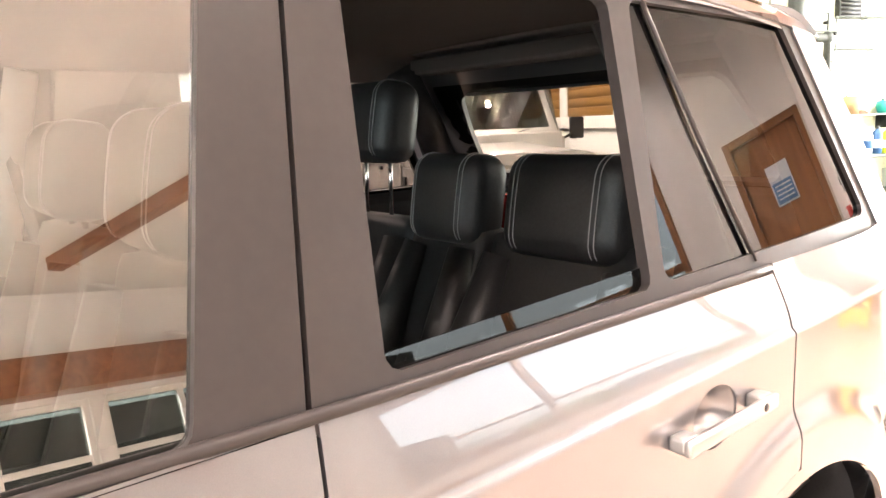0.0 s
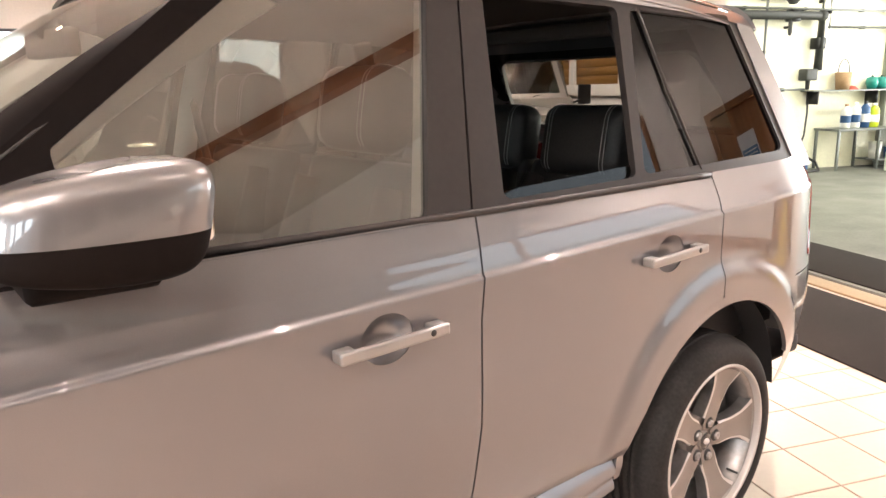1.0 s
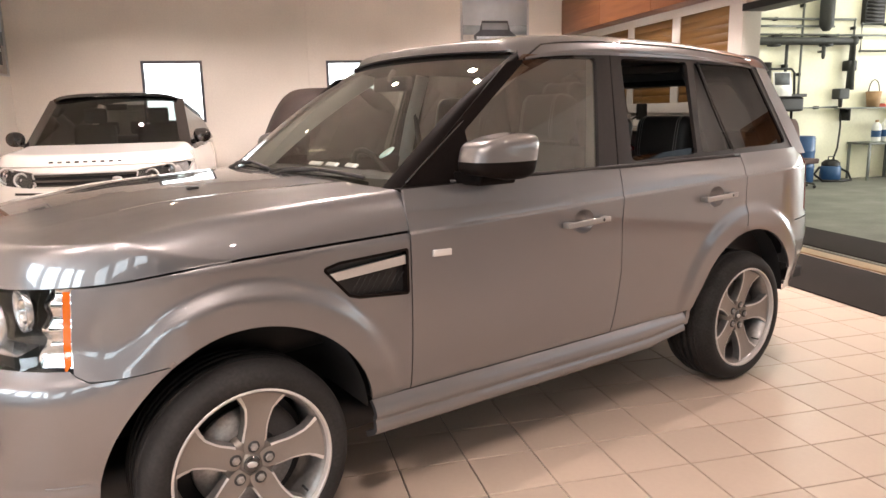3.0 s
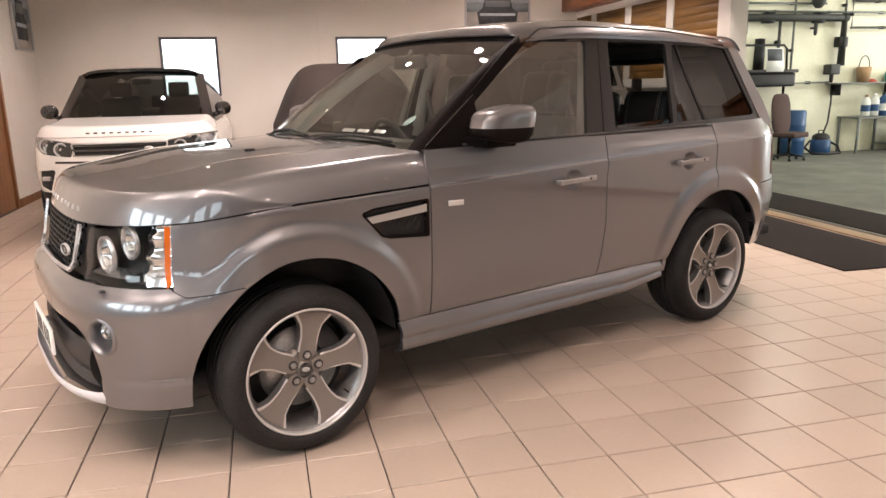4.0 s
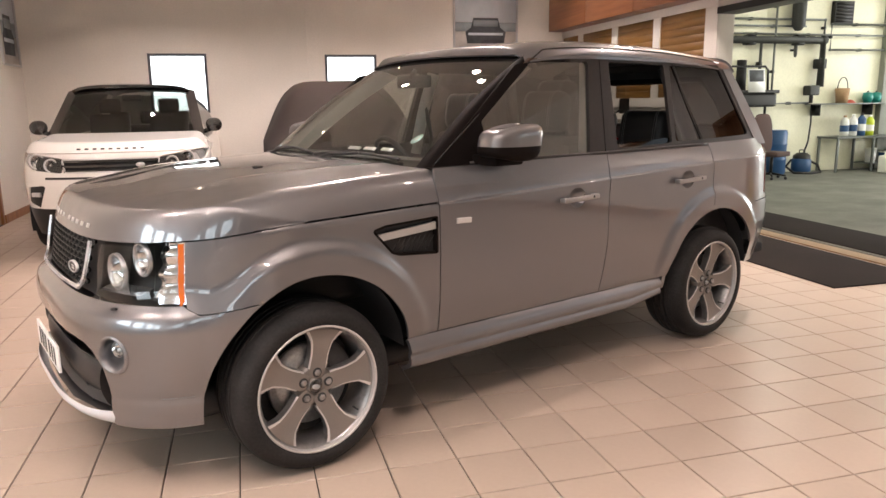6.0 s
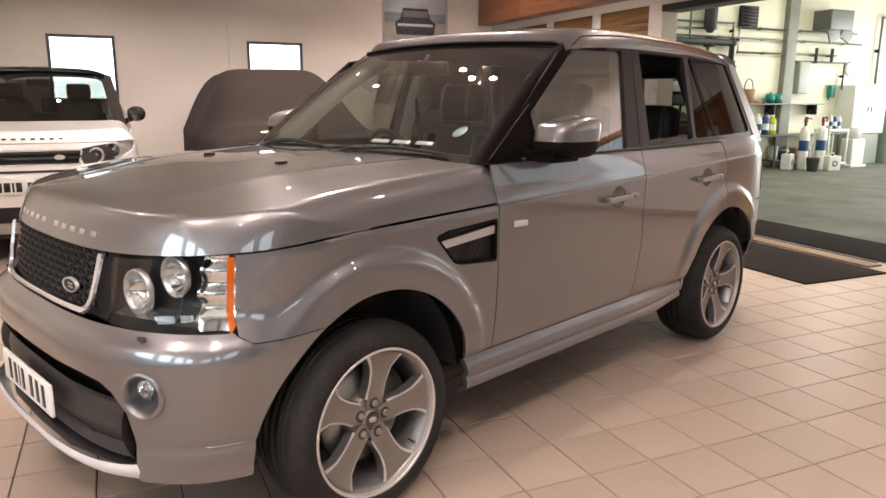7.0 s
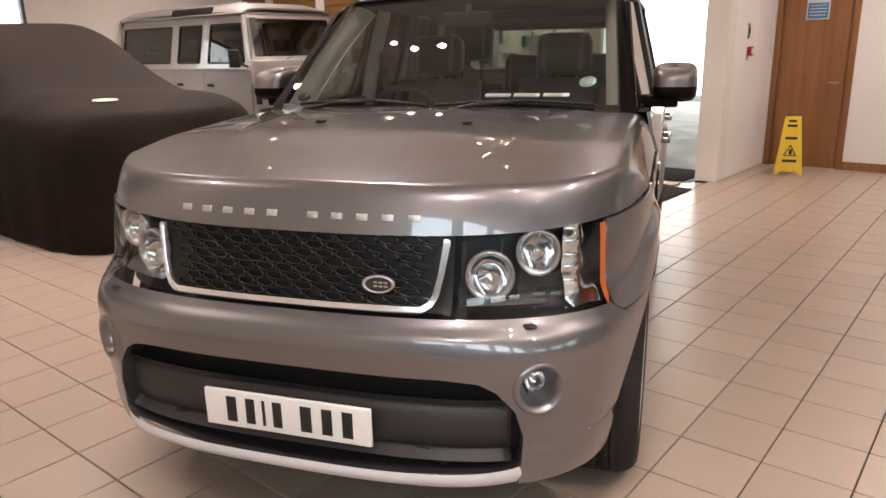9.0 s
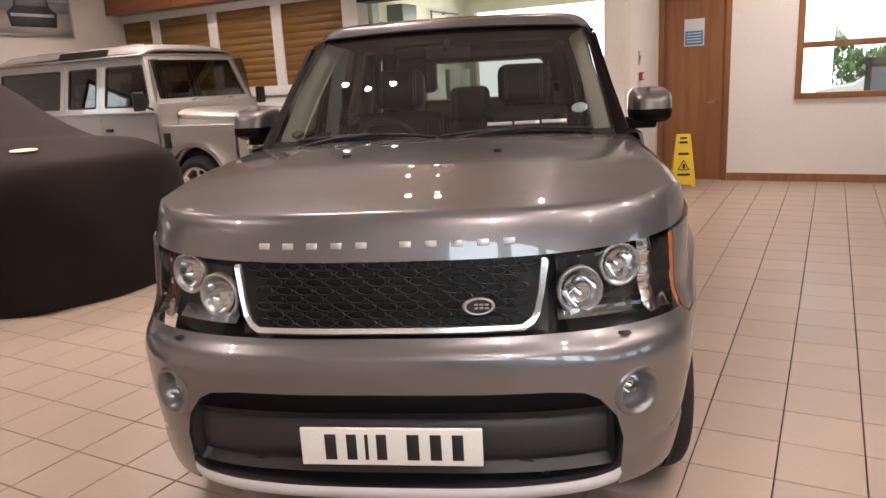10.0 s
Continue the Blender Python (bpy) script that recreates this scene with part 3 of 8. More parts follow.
for a, b in ((4.15, 4.40), (5.42, 5.60), (6.62, 6.80), (7.82, 8.0)):
    solo("panel_post", box(X1 - 0.035, X1 - 0.001, a, b, 1.53, 2.60, 0.004), WHITE_FRAME, "white painted panel post", "trim", kind="structure")


def door(name, axis, at, a0, a1, top, label, face=-1, sign=False):
    t = thing(name, label, "door", kind="structure")
    B = (lambda u0, u1, d0, d1, b0, b1, bv=0.004: box(at + d0, at + d1, u0, u1, b0, b1, bv))
    part("door_leaf", B(a0 + 0.05, a1 - 0.05, 0.02 * -face, 0.065 * -face, 0.005, top - 0.05) if face < 0 else B(a0 + 0.05, a1 - 0.05, -0.065, -0.02, 0.005, top - 0.05), WOOD_DOOR, t)
    for u0, u1, b0, b1 in ((a0 - 0.02, a0 + 0.048, 0.0, top + 0.02), (a1 - 0.048, a1 + 0.02, 0.0, top + 0.02), (a0 + 0.049, a1 - 0.049, top - 0.048, top + 0.02)):
        part("door_frame", B(u0, u1, min(0.012 * face, 0.1 * -face), max(0.012 * face, 0.1 * -face), b0, b1), WOOD_DOOR, t)
    return t


d1 = door("door_1", "x", XD, -0.06, 0.80, 2.40, "brown veneer door with a blue notice", -1)
part("lever_handle", tube([(XD + 0.01, 0.06, 1.02), (XD - 0.05, 0.06, 1.02), (XD - 0.055, 0.17, 1.02)], 0.009, 8), SILVER, d1, "satin lever handle")
NOTICE_BLUE = material("blue_notice_card", (0.10, 0.24, 0.44), 0.5)
NOTICE_PALE = material("pale_notice_card", (0.68, 0.72, 0.76), 0.5)
nt = part("notice", box(XD + 0.012, XD + 0.0195, 0.25, 0.50, 1.74, 2.08, 0.002), NOTICE_PALE, d1, "pale and blue safety notice")
part("notice_field", box(XD + 0.009, XD + 0.0118, 0.265, 0.485, 1.755, 1.93, 0.001), NOTICE_BLUE, nt)
for k in range(4):
    part("notice_bar", box(XD + 0.0065, XD + 0.0088, 0.285, 0.465, 1.785 + 0.036 * k, 1.797 + 0.036 * k), NOTICE_PALE, nt)
d2 = door("door_2", "x", X0, 5.80, 6.95, 2.38, "tall brown wooden door in the side wall", 1)
part("push_plate", box(X0 - 0.0195, X0 - 0.012, 5.92, 6.0, 0.9, 1.15, 0.002), SILVER, d2)
# mats and threshold
solo("entrance_mat", box(4.576, 5.56, 0.90, 4.05, 0.0005, 0.012, 0.004), MAT, "dark brown entrance mat let into the tiles", "mat")
solo("threshold_strip", box(5.62, 5.80, YR + 0.27, 4.145, 0.0, 0.016, 0.006), BRASS, "worn golden threshold strip", "threshold", kind="structure")
solo("workshop_mat", box(5.94, 6.75, YR + 0.30, 5.6, 0.0025, 0.014, 0.004), MAT, "dark ribbed mat on the workshop side", "mat")
# ceiling downlights
LAMP_GLOW = material("warm_lamp_face", (1, 0.9, 0.75), 0.4, emit=(1.0, 0.82, 0.6), emit_strength=30.0)
for lx, ly in LAMPS:
    t = thing("downlight", "round recessed ceiling downlight, lit", "ceiling light", pose(lx, ly, H), group="ceiling downlights")
    part("trim_ring", lathe([(0.040, -0.001), (0.052, -0.012), (0.060, -0.008), (0.063, -0.001)], 28, "z"), WHITE_FRAME, t)
    part("lamp_face", lathe([(0.0, -0.006), (0.037, -0.006), (0.0395, -0.002)], 28, "z"), LAMP_GLOW, t)


# ---------------------------------------------------------------- the grey estate car
# Its own axes: x from the front axle to the rear, y to its right-hand side, z up.
SIDE_W = curve([(0.30, 0.875), (0.36, 0.902), (0.448, 0.9175), (0.462, 0.9135), (0.50, 0.925), (0.65, 0.942), (0.85, 0.949), (1.00, 0.949), (1.08, 0.949), (1.106, 0.9490), (1.110, 0.9478), (1.115, 0.9428), (1.119, 0.9404), (1.128, 0.9385), (1.16, 0.929), (1.22, 0.905), (1.30, 0.87)])
NOSE_X = curve([(0.30, -0.835), (0.36, -0.862), (0.45, -0.868), (0.60, -0.866), (0.72, -0.872), (0.77, -0.862), (0.80, -0.825), (0.84, -0.795), (0.92, -0.775), (1.03, -0.745), (1.10, -0.72), (1.3, -0.66)])
TAIL_X = curve([(0.30, 3.78), (0.5, 3.86), (0.8, 3.87), (0.9, 3.83), (1.2, 3.76), (1.35, 3.70)])
XK, XR, NR = 0.05, 2.95, 2.6
NFZ = curve([(0.30, 3.3), (0.72, 3.3), (0.80, 3.0), (0.88, 2.75), (1.3, 2.75)])
WHEELBASE, TYRE_R = 2.745, 0.357


def flare(x, z):
    """The lips of the wheel arches stand out a little."""
    out = 0.0
    for cx in (0.0, WHEELBASE):
        r = np.sqrt((x - cx) ** 2 + (z - 0.40) ** 2)
        e = np.clip((0.590 - r) / 0.065, 0, 1)
        out = out + (0.026 if cx == 0.0 else 0.019) * e * e * (3 - 2 * e) * np.clip((z - 0.42) / 0.18, 0, 1) * (np.clip((x + 0.44) / 0.26, 0, 1) if cx == 0.0 else 1.0)
    return out


def body_y(x, z):
    # the shoulder crease climbs a little towards the tail
    w = SIDE_W(z + np.clip((z - 0.9) / 0.15, 0, 1) * np.clip((1.225 - z) / 0.09, 0, 1) * (0.050 - 0.030 * (x - 0.62)))
    f = np.clip((XK - x) / (XK - NOSE_X(z)), 0, 1)
    r = np.clip((x - XR) / (TAIL_X(z) - XR), 0, 1)
    n = NFZ(z)
    return w * (1 - f**n) ** (1 / n) * (1 - 0.985 * r**NR) ** (1 / NR) + flare(x, z)


def flank(sy):
    return lambda x, z: (x, sy * body_y(x, z), z)


def nose(a, z):
    """The front, by an angle round the plan: 0 ahead, -90 and 90 degrees the flanks."""
    w, A = SIDE_W(z), XK - NOSE_X(z)
    s, c, n = np.sin(a), np.cos(a), NFZ(z)
    x = XK - A * np.abs(c) ** (2 / n)
    y = np.sign(s) * w * np.abs(s) ** (2 / n)
    return x, y + np.sign(s) * flare(x, z), z


HOOD_C = curve([(-0.8, 1.125), (-0.56, 1.160), (-0.36, 1.187), (0.0, 1.217), (0.38, 1.238), (0.75, 1.25)])
HOOD_CUT = curve([(-0.75, 1.012), (-0.47, 1.034), (-0.2, 1.046), (0.1, 1.055), (0.62, 1.070)])


def hood_edge(y):
    return XK - (XK + 0.748) * (1 - np.clip(np.abs(y) / 0.935, 0, 1) ** 2.75) ** (1 / 2.75)


def hood_z(x, y):
    ay = np.abs(y)
    df = np.clip((x - hood_edge(y)) / 0.088, 0, 1)
    ds = np.clip((0.935 - ay) / 0.095, 0, 1)
    zc = HOOD_C(x) - 0.038 * (ay / 0.9) ** 2
    ridge = 0.004 * np.exp(-(((ay - (0.42 + 0.20 * (x + 0.7) / 1.3)) / 0.035) ** 2)) * np.clip((x + 0.62) / 0.3, 0, 1)
    low = zc - HOOD_CUT(x)
    a, b = (1 - df) ** 2.3, (1 - ds) ** 2.4
    return zc + ridge - low * np.minimum((a**3 + b**3) ** (1 / 3), 1.0)


def glass_y(x, z):
    """Half-width of the side glass."""
    t = np.clip((z - 1.20) / 0.55, 0, 1.2)
    return 0.90 - 0.14 * t - 0.05 * np.clip(1.8 - x, 0, 1.3) - 0.060 * np.clip((x - 2.3) / 1.2, 0, 1.3) ** 2


def side_glass(sy, lift=0.0):
    return lambda x, z: (x, sy * (glass_y(x, z) + lift), z)


def screen(u, v):
    """The windscreen: u across from -1 to 1, v up from 0 to 1."""
    w = 0.788 - 0.092 * v
    bow = 0.13 * (1 - np.abs(u) ** 2.2)
    x = 0.60 + 0.74 * v - bow * (1 - 0.25 * v) + 0.02 * v * (1 - v)
    z = 1.215 + 0.515 * v + 0.035 * np.sin(np.pi * v) + 0.02 * (1 - u * u) * v
    return x, u * w, z


ROOF_Z = curve([(1.10, 1.742), (1.345, 1.776), (1.42, 1.791), (1.50, 1.803), (1.62, 1.812), (1.8, 1.818), (2.3, 1.812), (2.8, 1.784), (3.2, 1.747), (3.5, 1.702)])


def roof(x, u):
    w = (glass_y(x, 1.71) + 0.006) * (1 - 0.060 * np.clip((1.53 - x) / 0.185, 0, 1) ** 2)
    au = np.abs(u)
    z = ROOF_Z(x) + 0.016 * (1 - u * u) - 0.088 * au**16
    return x - 0.095 * (1 - np.abs(u) ** 2.2) * np.clip((1.8 - x) / 0.46, 0, 1), u * w, z


def span(a, b, step):
    return np.linspace(a, b, max(2, int(round((b - a) / step)) + 1))


def arch(cx, grow=0.0):
    return disc(cx, 0.395, 0.455 + grow, 0.445 + grow)


WIN_F = [(0.985, 1.226), (1.638, 1.231), (1.733, 1.706), (1.345, 1.704), (0.965, 1.412)]
WIN_R = [(1.852, 1.246), (2.337, 1.256), (2.372, 1.699), (1.890, 1.706)]
WIN_Q = [(2.378, 1.259), (3.205, 1.272), (2.96, 1.688), (2.430, 1.698)]


def build_wheel():
    """A five-spoke alloy wheel with its tyre, axle along y, face towards -y."""
    t = new("wheel")
    t.empty_display_size = 0.1
    R, W = TYRE_R, 0.135
    prof = [(0.262, -W + 0.012), (0.272, -W - 0.004), (0.288, -W - 0.011), (0.312, -W - 0.008), (0.334, -W + 0.006), (0.348, -W + 0.03),
            (0.3545, -W + 0.055), (R, -0.06)]
    for gx in (-0.058, -0.018, 0.018, 0.058):
        prof += [(R, gx - 0.0055), (R - 0.008, gx - 0.0045), (R - 0.008, gx + 0.0045), (R, gx + 0.0055)]
    prof += [(0.3545, W - 0.055), (0.334, W - 0.006), (0.285, W + 0.01), (0.262, W - 0.012)]
    part("tyre", lathe(prof, 72, "y"), RUBBER, t)
    rim = [(0.258, W - 0.02), (0.248, 0.06), (0.240, -0.03), (0.244, -W + 0.028), (0.260, -W + 0.014)]
    part("rim_barrel", lathe(rim, 64, "y"), BARREL, t, "alloy rim barrel, darkened for shade")
    # black disc added behind the spokes, painting the shade in the openings
    part("hub_shield", lathe([(0.05, 0.012), (0.226, 0.012)], 40, "y"), BLACK_PLASTIC, t)
    lip = [(0.2585, -W + 0.016), (0.2600, -W + 0.001), (0.262, -W - 0.006), (0.269, -W - 0.006), (0.2725, -W + 0.003), (0.270, -W + 0.016)]
    part("rim_lip", lathe(lip, 72, "y"), SPOKE_EDGE, t, "bright diamond-cut rim lip")
    # spokes
    hw = curve([(0.035, 0.030), (0.060, 0.042), (0.085, 0.042), (0.13, 0.040), (0.18, 0.047), (0.215, 0.060), (0.2505, 0.084)])
    face = curve([(0.03, -0.088), (0.08, -0.100), (0.15, -0.110), (0.20, -0.117), (0.2505, -0.127)])

    def spoke_surface(r, s):
        w = hw(r)
        return s * w, face(r) + 0.012 * (1 - np.abs(s) ** 4) * np.clip((r - 0.05) / 0.06, 0, 1) + 0.010 * np.clip((np.abs(s) - 0.8) / 0.2, 0, 1), np.sqrt(np.maximum(r * r - (s * w) ** 2 * (r > 0.2), 0))

    rr = np.linspace(0.035, 0.2505, 17)
    for k in range(5):
        m = Matrix.Rotation(radians(72 * k - 3), 4, "Y")
        v, f = sheet(spoke_surface, rr, np.linspace(-0.84, 0.84, 9), None, 0.0)
        spoke = part("spoke", moved((v, f), m), SPOKE_GREY, t, "grey-painted spoke with bright edges")
        back = lambda r, d, sg: (sg * hw(r), face(r) + 0.010 + d, np.sqrt(np.maximum(r * r - hw(r) ** 2 * (r > 0.2), 0)))
        for sg in (-1, 1):
            part("spoke_edge", moved(sheet(spoke_surface, rr[3:], sg * np.array([0.84, 0.92, 1.0]), None, 0.0, flip=(sg < 0)), m), SPOKE_EDGE, spoke, "bright diamond-cut spoke edge")
            part("spoke_side", moved(sheet(lambda r, d, sg=sg: back(r, d, sg), rr[3:], np.array([0.0, 0.02, 0.04]), None, 0.0, flip=(sg > 0)), m), BARREL, spoke)
    hub = [(0.0, -0.094), (0.030, -0.094), (0.033, -0.090), (0.036, -0.084), (0.07, -0.082), (0.086, -0.078), (0.09, -0.03)]
    part("hub", lathe(hub, 40, "y"), SPOKE_GREY, t)
    part("centre_cap", lathe([(0.0, -0.099), (0.024, -0.0985), (0.029, -0.095), (0.030, -0.088)], 32, "y"), GLOSS_BLACK, t, "black centre cap")
    part("cap_emblem", moved(lathe([(0.0, -0.1005), (0.016, -0.1005), (0.018, -0.0985)], 24, "y"), Matrix.Diagonal((1, 1, 0.6, 1))), SILVER, t)
    for k in range(5):
        a = radians(72 * k + 93)
        nut = lathe([(0.0, -0.098), (0.007, -0.104), (0.0125, -0.103), (0.0140, -0.100), (0.0140, -0.075)], 6, "y")
        part("nut_recess", moved(lathe([(0.0, -0.0968), (0.0185, -0.0968), (0.0205, -0.0945), (0.0205, -0.080)], 18, "y"), Matrix.Translation((0.060 * math.cos(a), 0, 0.060 * math.sin(a)))), DARK_PLASTIC, t)
        part("wheel_nut", moved(nut, Matrix.Translation((0.060 * math.cos(a), 0, 0.060 * math.sin(a)))), DISC_STEEL, t)
    part("brake_disc", lathe([(0.06, -0.035), (0.175, -0.035), (0.175, -0.01), (0.06, -0.01)], 48, "y"), DISC_STEEL, t, "steel brake disc")
    cal = lathe([(0.11, -0.055), (0.195, -0.055), (0.20, -0.03), (0.20, 0.03), (0.11, 0.03)], 10, "y", 20, 75)
    part("brake_caliper", cal, DARK_PLASTIC, t)
    part("tyre_valve", moved(lathe([(0.0, -0.13), (0.004, -0.13), (0.004, -0.09)], 8, "y"), Matrix.Translation((0.20, 0, -0.095))), BLACK_PLASTIC, t)
    return t


def build_rover(m):
    car = thing("estate_car", "metallic grey four-wheel-drive estate car parked on the tiled floor", "car", m)

    def P(name, data, mat, parent=None, label=""):
        return part(name, data, mat, parent or car, label)

    gap = 0.0025
    # bumper, in one piece with its intake cut out
    aa = np.concatenate([span(-1.56, -0.5, 0.012), span(-0.5, 0.5, 0.02)[1:-1], span(0.5, 1.56, 0.012)])
    zz = np.concatenate([span(0.335, 0.70, 0.0105), span(0.70, 0.826, 0.006)[1:]])
    intake_shape = polygon([(-0.64, 0.30), (0.64, 0.30), (0.656, 0.43), (0.660, 0.50), (0.640, 0.575), (0.592, 0.635), (0.545, 0.662), (0.45, 0.672), (-0.45, 0.672), (-0.545, 0.662), (-0.592, 0.635), (-0.640, 0.575), (-0.660, 0.50), (-0.656, 0.43)], 0.004)
    yz = lambda fn: (lambda a, z: fn(nose(a, z)[1], z))
    xz = lambda fn: (lambda a, z: fn(nose(a, z)[0], z))
    lower_edge = lambda a, z: 0.345 - z
    seam_z = lambda x: 0.814 - 0.034 * np.clip((x + 0.492) / 0.045, 0, 1) ** 0.7
    upper_edge = lambda a, z: z - seam_z(nose(a, z)[0])
    fog_holes = [lambda a, z, s=s: disc(s * 0.70, 0.640, 0.060)(nose(a, z)[1], z) for s in (-1, 1)]
    bumper_keep = less(both(lower_edge, upper_edge), yz(intake_shape), *fog_holes, xz(lambda x, z: arch(0.0)(x, z)))
    bumper = P("front_bumper", sheet(nose, aa, zz, bumper_keep, 0.02, flip=True), PAINT)
    for sd in (-1, 1):
        crease = [tuple(float(q) for q in nose(np.array(sd * a), np.array(0.470))) for a in np.linspace(0.98, 1.40, 24)]
        crease = [p for p in crease if p[0] < -0.462]
        P("bumper_crease", tube([(x - 0.0005, y + sd * 0.0005, z) for x, y, z in crease], 0.0032, 6), PAINT, bumper)

    def front_x(y, z):
        return XK - (XK - NOSE_X(z)) * (1 - np.clip(np.abs(y) / SIDE_W(z), 0, 1) ** NFZ(z)) ** (1 / NFZ(z))

    # the splitter, a rounded strip below the intake
    lip_z = lambda y: 0.334 + 0.006 * np.clip(np.abs(y) / 0.65, 0, 1) ** 2
    strip = lambda y, t: (front_x(y, 0.40 + 0 * y) + 0.004 - 0.020 * (1 - (np.abs(y) / 0.66) ** 6) - 0.026 * (1 - (np.abs(y) / 0.66) ** 16) * np.sin(np.pi * np.clip(t * 0.62 + 0.1, 0, 1)) + 0.03 * (1 - t) ** 3, y, lip_z(y) + 0.006 + 0.060 * t)
    P("splitter", sheet(strip, span(-0.66, 0.66, 0.03), np.linspace(0, 1, 9), None, 0.0), SPLIT_SILVER, bumper, "pale silver bumper splitter")
    # intake recess: a dark tub with a broad bar and two lower pockets
    tub = lambda y, z: (front_x(y * 0.92, z) + 0.105, y, z)
    P("intake_grille", sheet(tub, span(-0.66, 0.66, 0.03), span(0.36, 0.70, 0.02), None, 0.0), BLACK_PLASTIC, bumper, "black lower intake")
    rim_pts = [(-0.62, 0.385), (-0.3, 0.372), (0.0, 0.366), (0.3, 0.372), (0.62, 0.385), (0.656, 0.43), (0.660, 0.50), (0.640, 0.575), (0.592, 0.635), (0.545, 0.662), (0.45, 0.672), (0.2, 0.676), (-0.2, 0.676), (-0.45, 0.672), (-0.545, 0.662), (-0.592, 0.635), (-0.640, 0.575), (-0.660, 0.50), (-0.656, 0.43)]
    rim_v, rim_f = [], []
    for k, (y, z) in enumerate(rim_pts):
        xk = float(front_x(np.array(y), np.array(z)))
        rim_v += [(xk + 0.004, y * 1.004, z), (xk + 0.03, y * 0.985, 0.52 + (z - 0.52) * 0.97), (xk + 0.115, y * 0.965, 0.52 + (z - 0.52) * 0.93)]
        a0, a1 = k * 3, (k + 1) % len(rim_pts) * 3
        rim_f += [(a0, a1, a1 + 1, a0 + 1), (a0 + 1, a1 + 1, a1 + 2, a0 + 2)]
    P("intake_surround", (rim_v, rim_f), DARK_PLASTIC, bumper)
    for z0, z1, d, half in ((0.445, 0.575, 0.055, 0.615),):
        bar = lambda y, z, d=d, z0=z0, z1=z1: (front_x(y, z) + d - 0.026 * np.sin(np.pi * (z - z0) / (z1 - z0)) ** 0.6, y, z)
        P("intake_bar", sheet(bar, span(-half, half, 0.03), np.linspace(z0, z1, 13), None, 0.04), DARK_PLASTIC, bumper)
    for s in (-1, 1):
        fin = lambda q, z, s=s: (front_x(np.abs(0.46 - 0.10 * (z - 0.40) / 0.09) + 0 * q, z) + 0.045 + 0.06 * q, s * (0.46 - 0.13 * (z - 0.40) / 0.09 + 0 * q), z)
        P("intake_strut", sheet(fin, np.linspace(0, 1, 4), span(0.405, 0.50, 0.02), None, 0.02), DARK_PLASTIC, bumper)
    # number plate with bars for its characters
    plate = part("number_plate", box(-0.893, -0.881, -0.262, 0.262, 0.466, 0.580, 0.004), PLATE_WHITE, car, "white front number plate with dark bars")
    x = 0.262 - 0.062
    for wd, hgt in ((0.052, 0.079), (0.046, 0.079), (0.016, 0.079), (0.046, 0.079), (0.055, 0.079), (0.05, 0.079), (0.05, 0.079)):
        part("plate_bar", box(-0.8945, -0.8925, x - wd * 0.82, x - wd * 0.18, 0.523 - hgt / 2, 0.523 + hgt / 2, 0.0008, 1), PLATE_INK, plate)
        x -= wd + (0.04 if abs(wd - 0.046) < 1e-6 and x < 0.06 else 0.0125)
    # tow-eye and washer caps
    for s in (-1, 1):
        xx, yy, z0 = nose(np.array(s * 0.62), np.array(0.785))
        P("washer_cap", moved(lathe([(0.0, 0.006), (0.018, 0.005), (0.022, 0.0)], 20, "z"), Matrix.Translation((float(xx) + 0.02, float(yy), 0.797)) @ Matrix.Diagonal((0.7, 1, 1, 1))), BLACK_PLASTIC, bumper)
        # fog lamp in its round pocket
        fy = s * 0.70
        fx = float(front_x(np.array(0.70), np.array(0.640)))
        # local -y of the lathe looks out of the pocket after the turn
        turn = Matrix.Translation((fx, fy, 0.640)) @ Matrix.Rotation(math.atan2(s * 0.58, -0.82) + math.pi / 2, 4, "Z")
        fog = P("fog_lamp", moved(lathe([(0.078, 0.008), (0.071, -0.012), (0.062, -0.008), (0.055, 0.02), (0.045, 0.07), (0.0, 0.075)], 36, "y"), turn), PAINT, bumper)
        part("lamp_reflector", moved(lathe([(0.030, 0.03), (0.026, 0.05), (0.0, 0.062)], 28, "y"), turn @ Matrix.Translation((0, 0, 0.012))), CHROME, fog)
        part("lamp_lens", moved(lathe([(0.0, 0.024), (0.018, 0.026), (0.031, 0.034)], 28, "y"), turn @ Matrix.Translation((0, 0, 0.012))), LAMP_GLASS, fog)
    # dark carrier behind lamps and grille
    carrier = lambda a, z: (nose(a, z)[0] + 0.14, nose(a, z)[1] * 0.96, z)
    P("front_carrier", sheet(carrier, span(-1.05, 1.05, 0.04), span(0.78, 1.06, 0.02), None, 0.0), BLACK_PLASTIC)
    # grille
    half_out = [(0.456, 1.010), (0.440, 0.92), (0.428, 0.868), (0.412, 0.842), (0.388, 0.826)]
    half_in = [(0.440, 1.04), (0.424, 0.92), (0.412, 0.874), (0.400, 0.854), (0.380, 0.8415)]
    g_out = polygon(half_out + [(-y, z) for y, z in half_out[::-1]], 0.010)
    g_in = polygon(half_in + [(-y, z) for y, z in half_in[::-1]], 0.008)
    ga, gz = span(-0.64, 0.64, 0.005), span(0.815, 1.03, 0.004)
    front = lambda d: (lambda a, z: (nose(a, z)[0] + d, nose(a, z)[1], z))
    grille = P("grille", sheet(front(0.045), span(-0.6, 0.6, 0.015), span(0.815, 1.05, 0.02), yz(lambda y, z: np.abs(y) - 0.452), 0.0), BLACK_PLASTIC)
    P("grille_frame", sheet(front(-0.012), ga, gz, less(yz(g_out), yz(g_in)), 0.012), FRAME_SILVER, grille, "chrome U-shaped grille frame")
    # mesh of flat lozenges
    rows, cells = 8, []
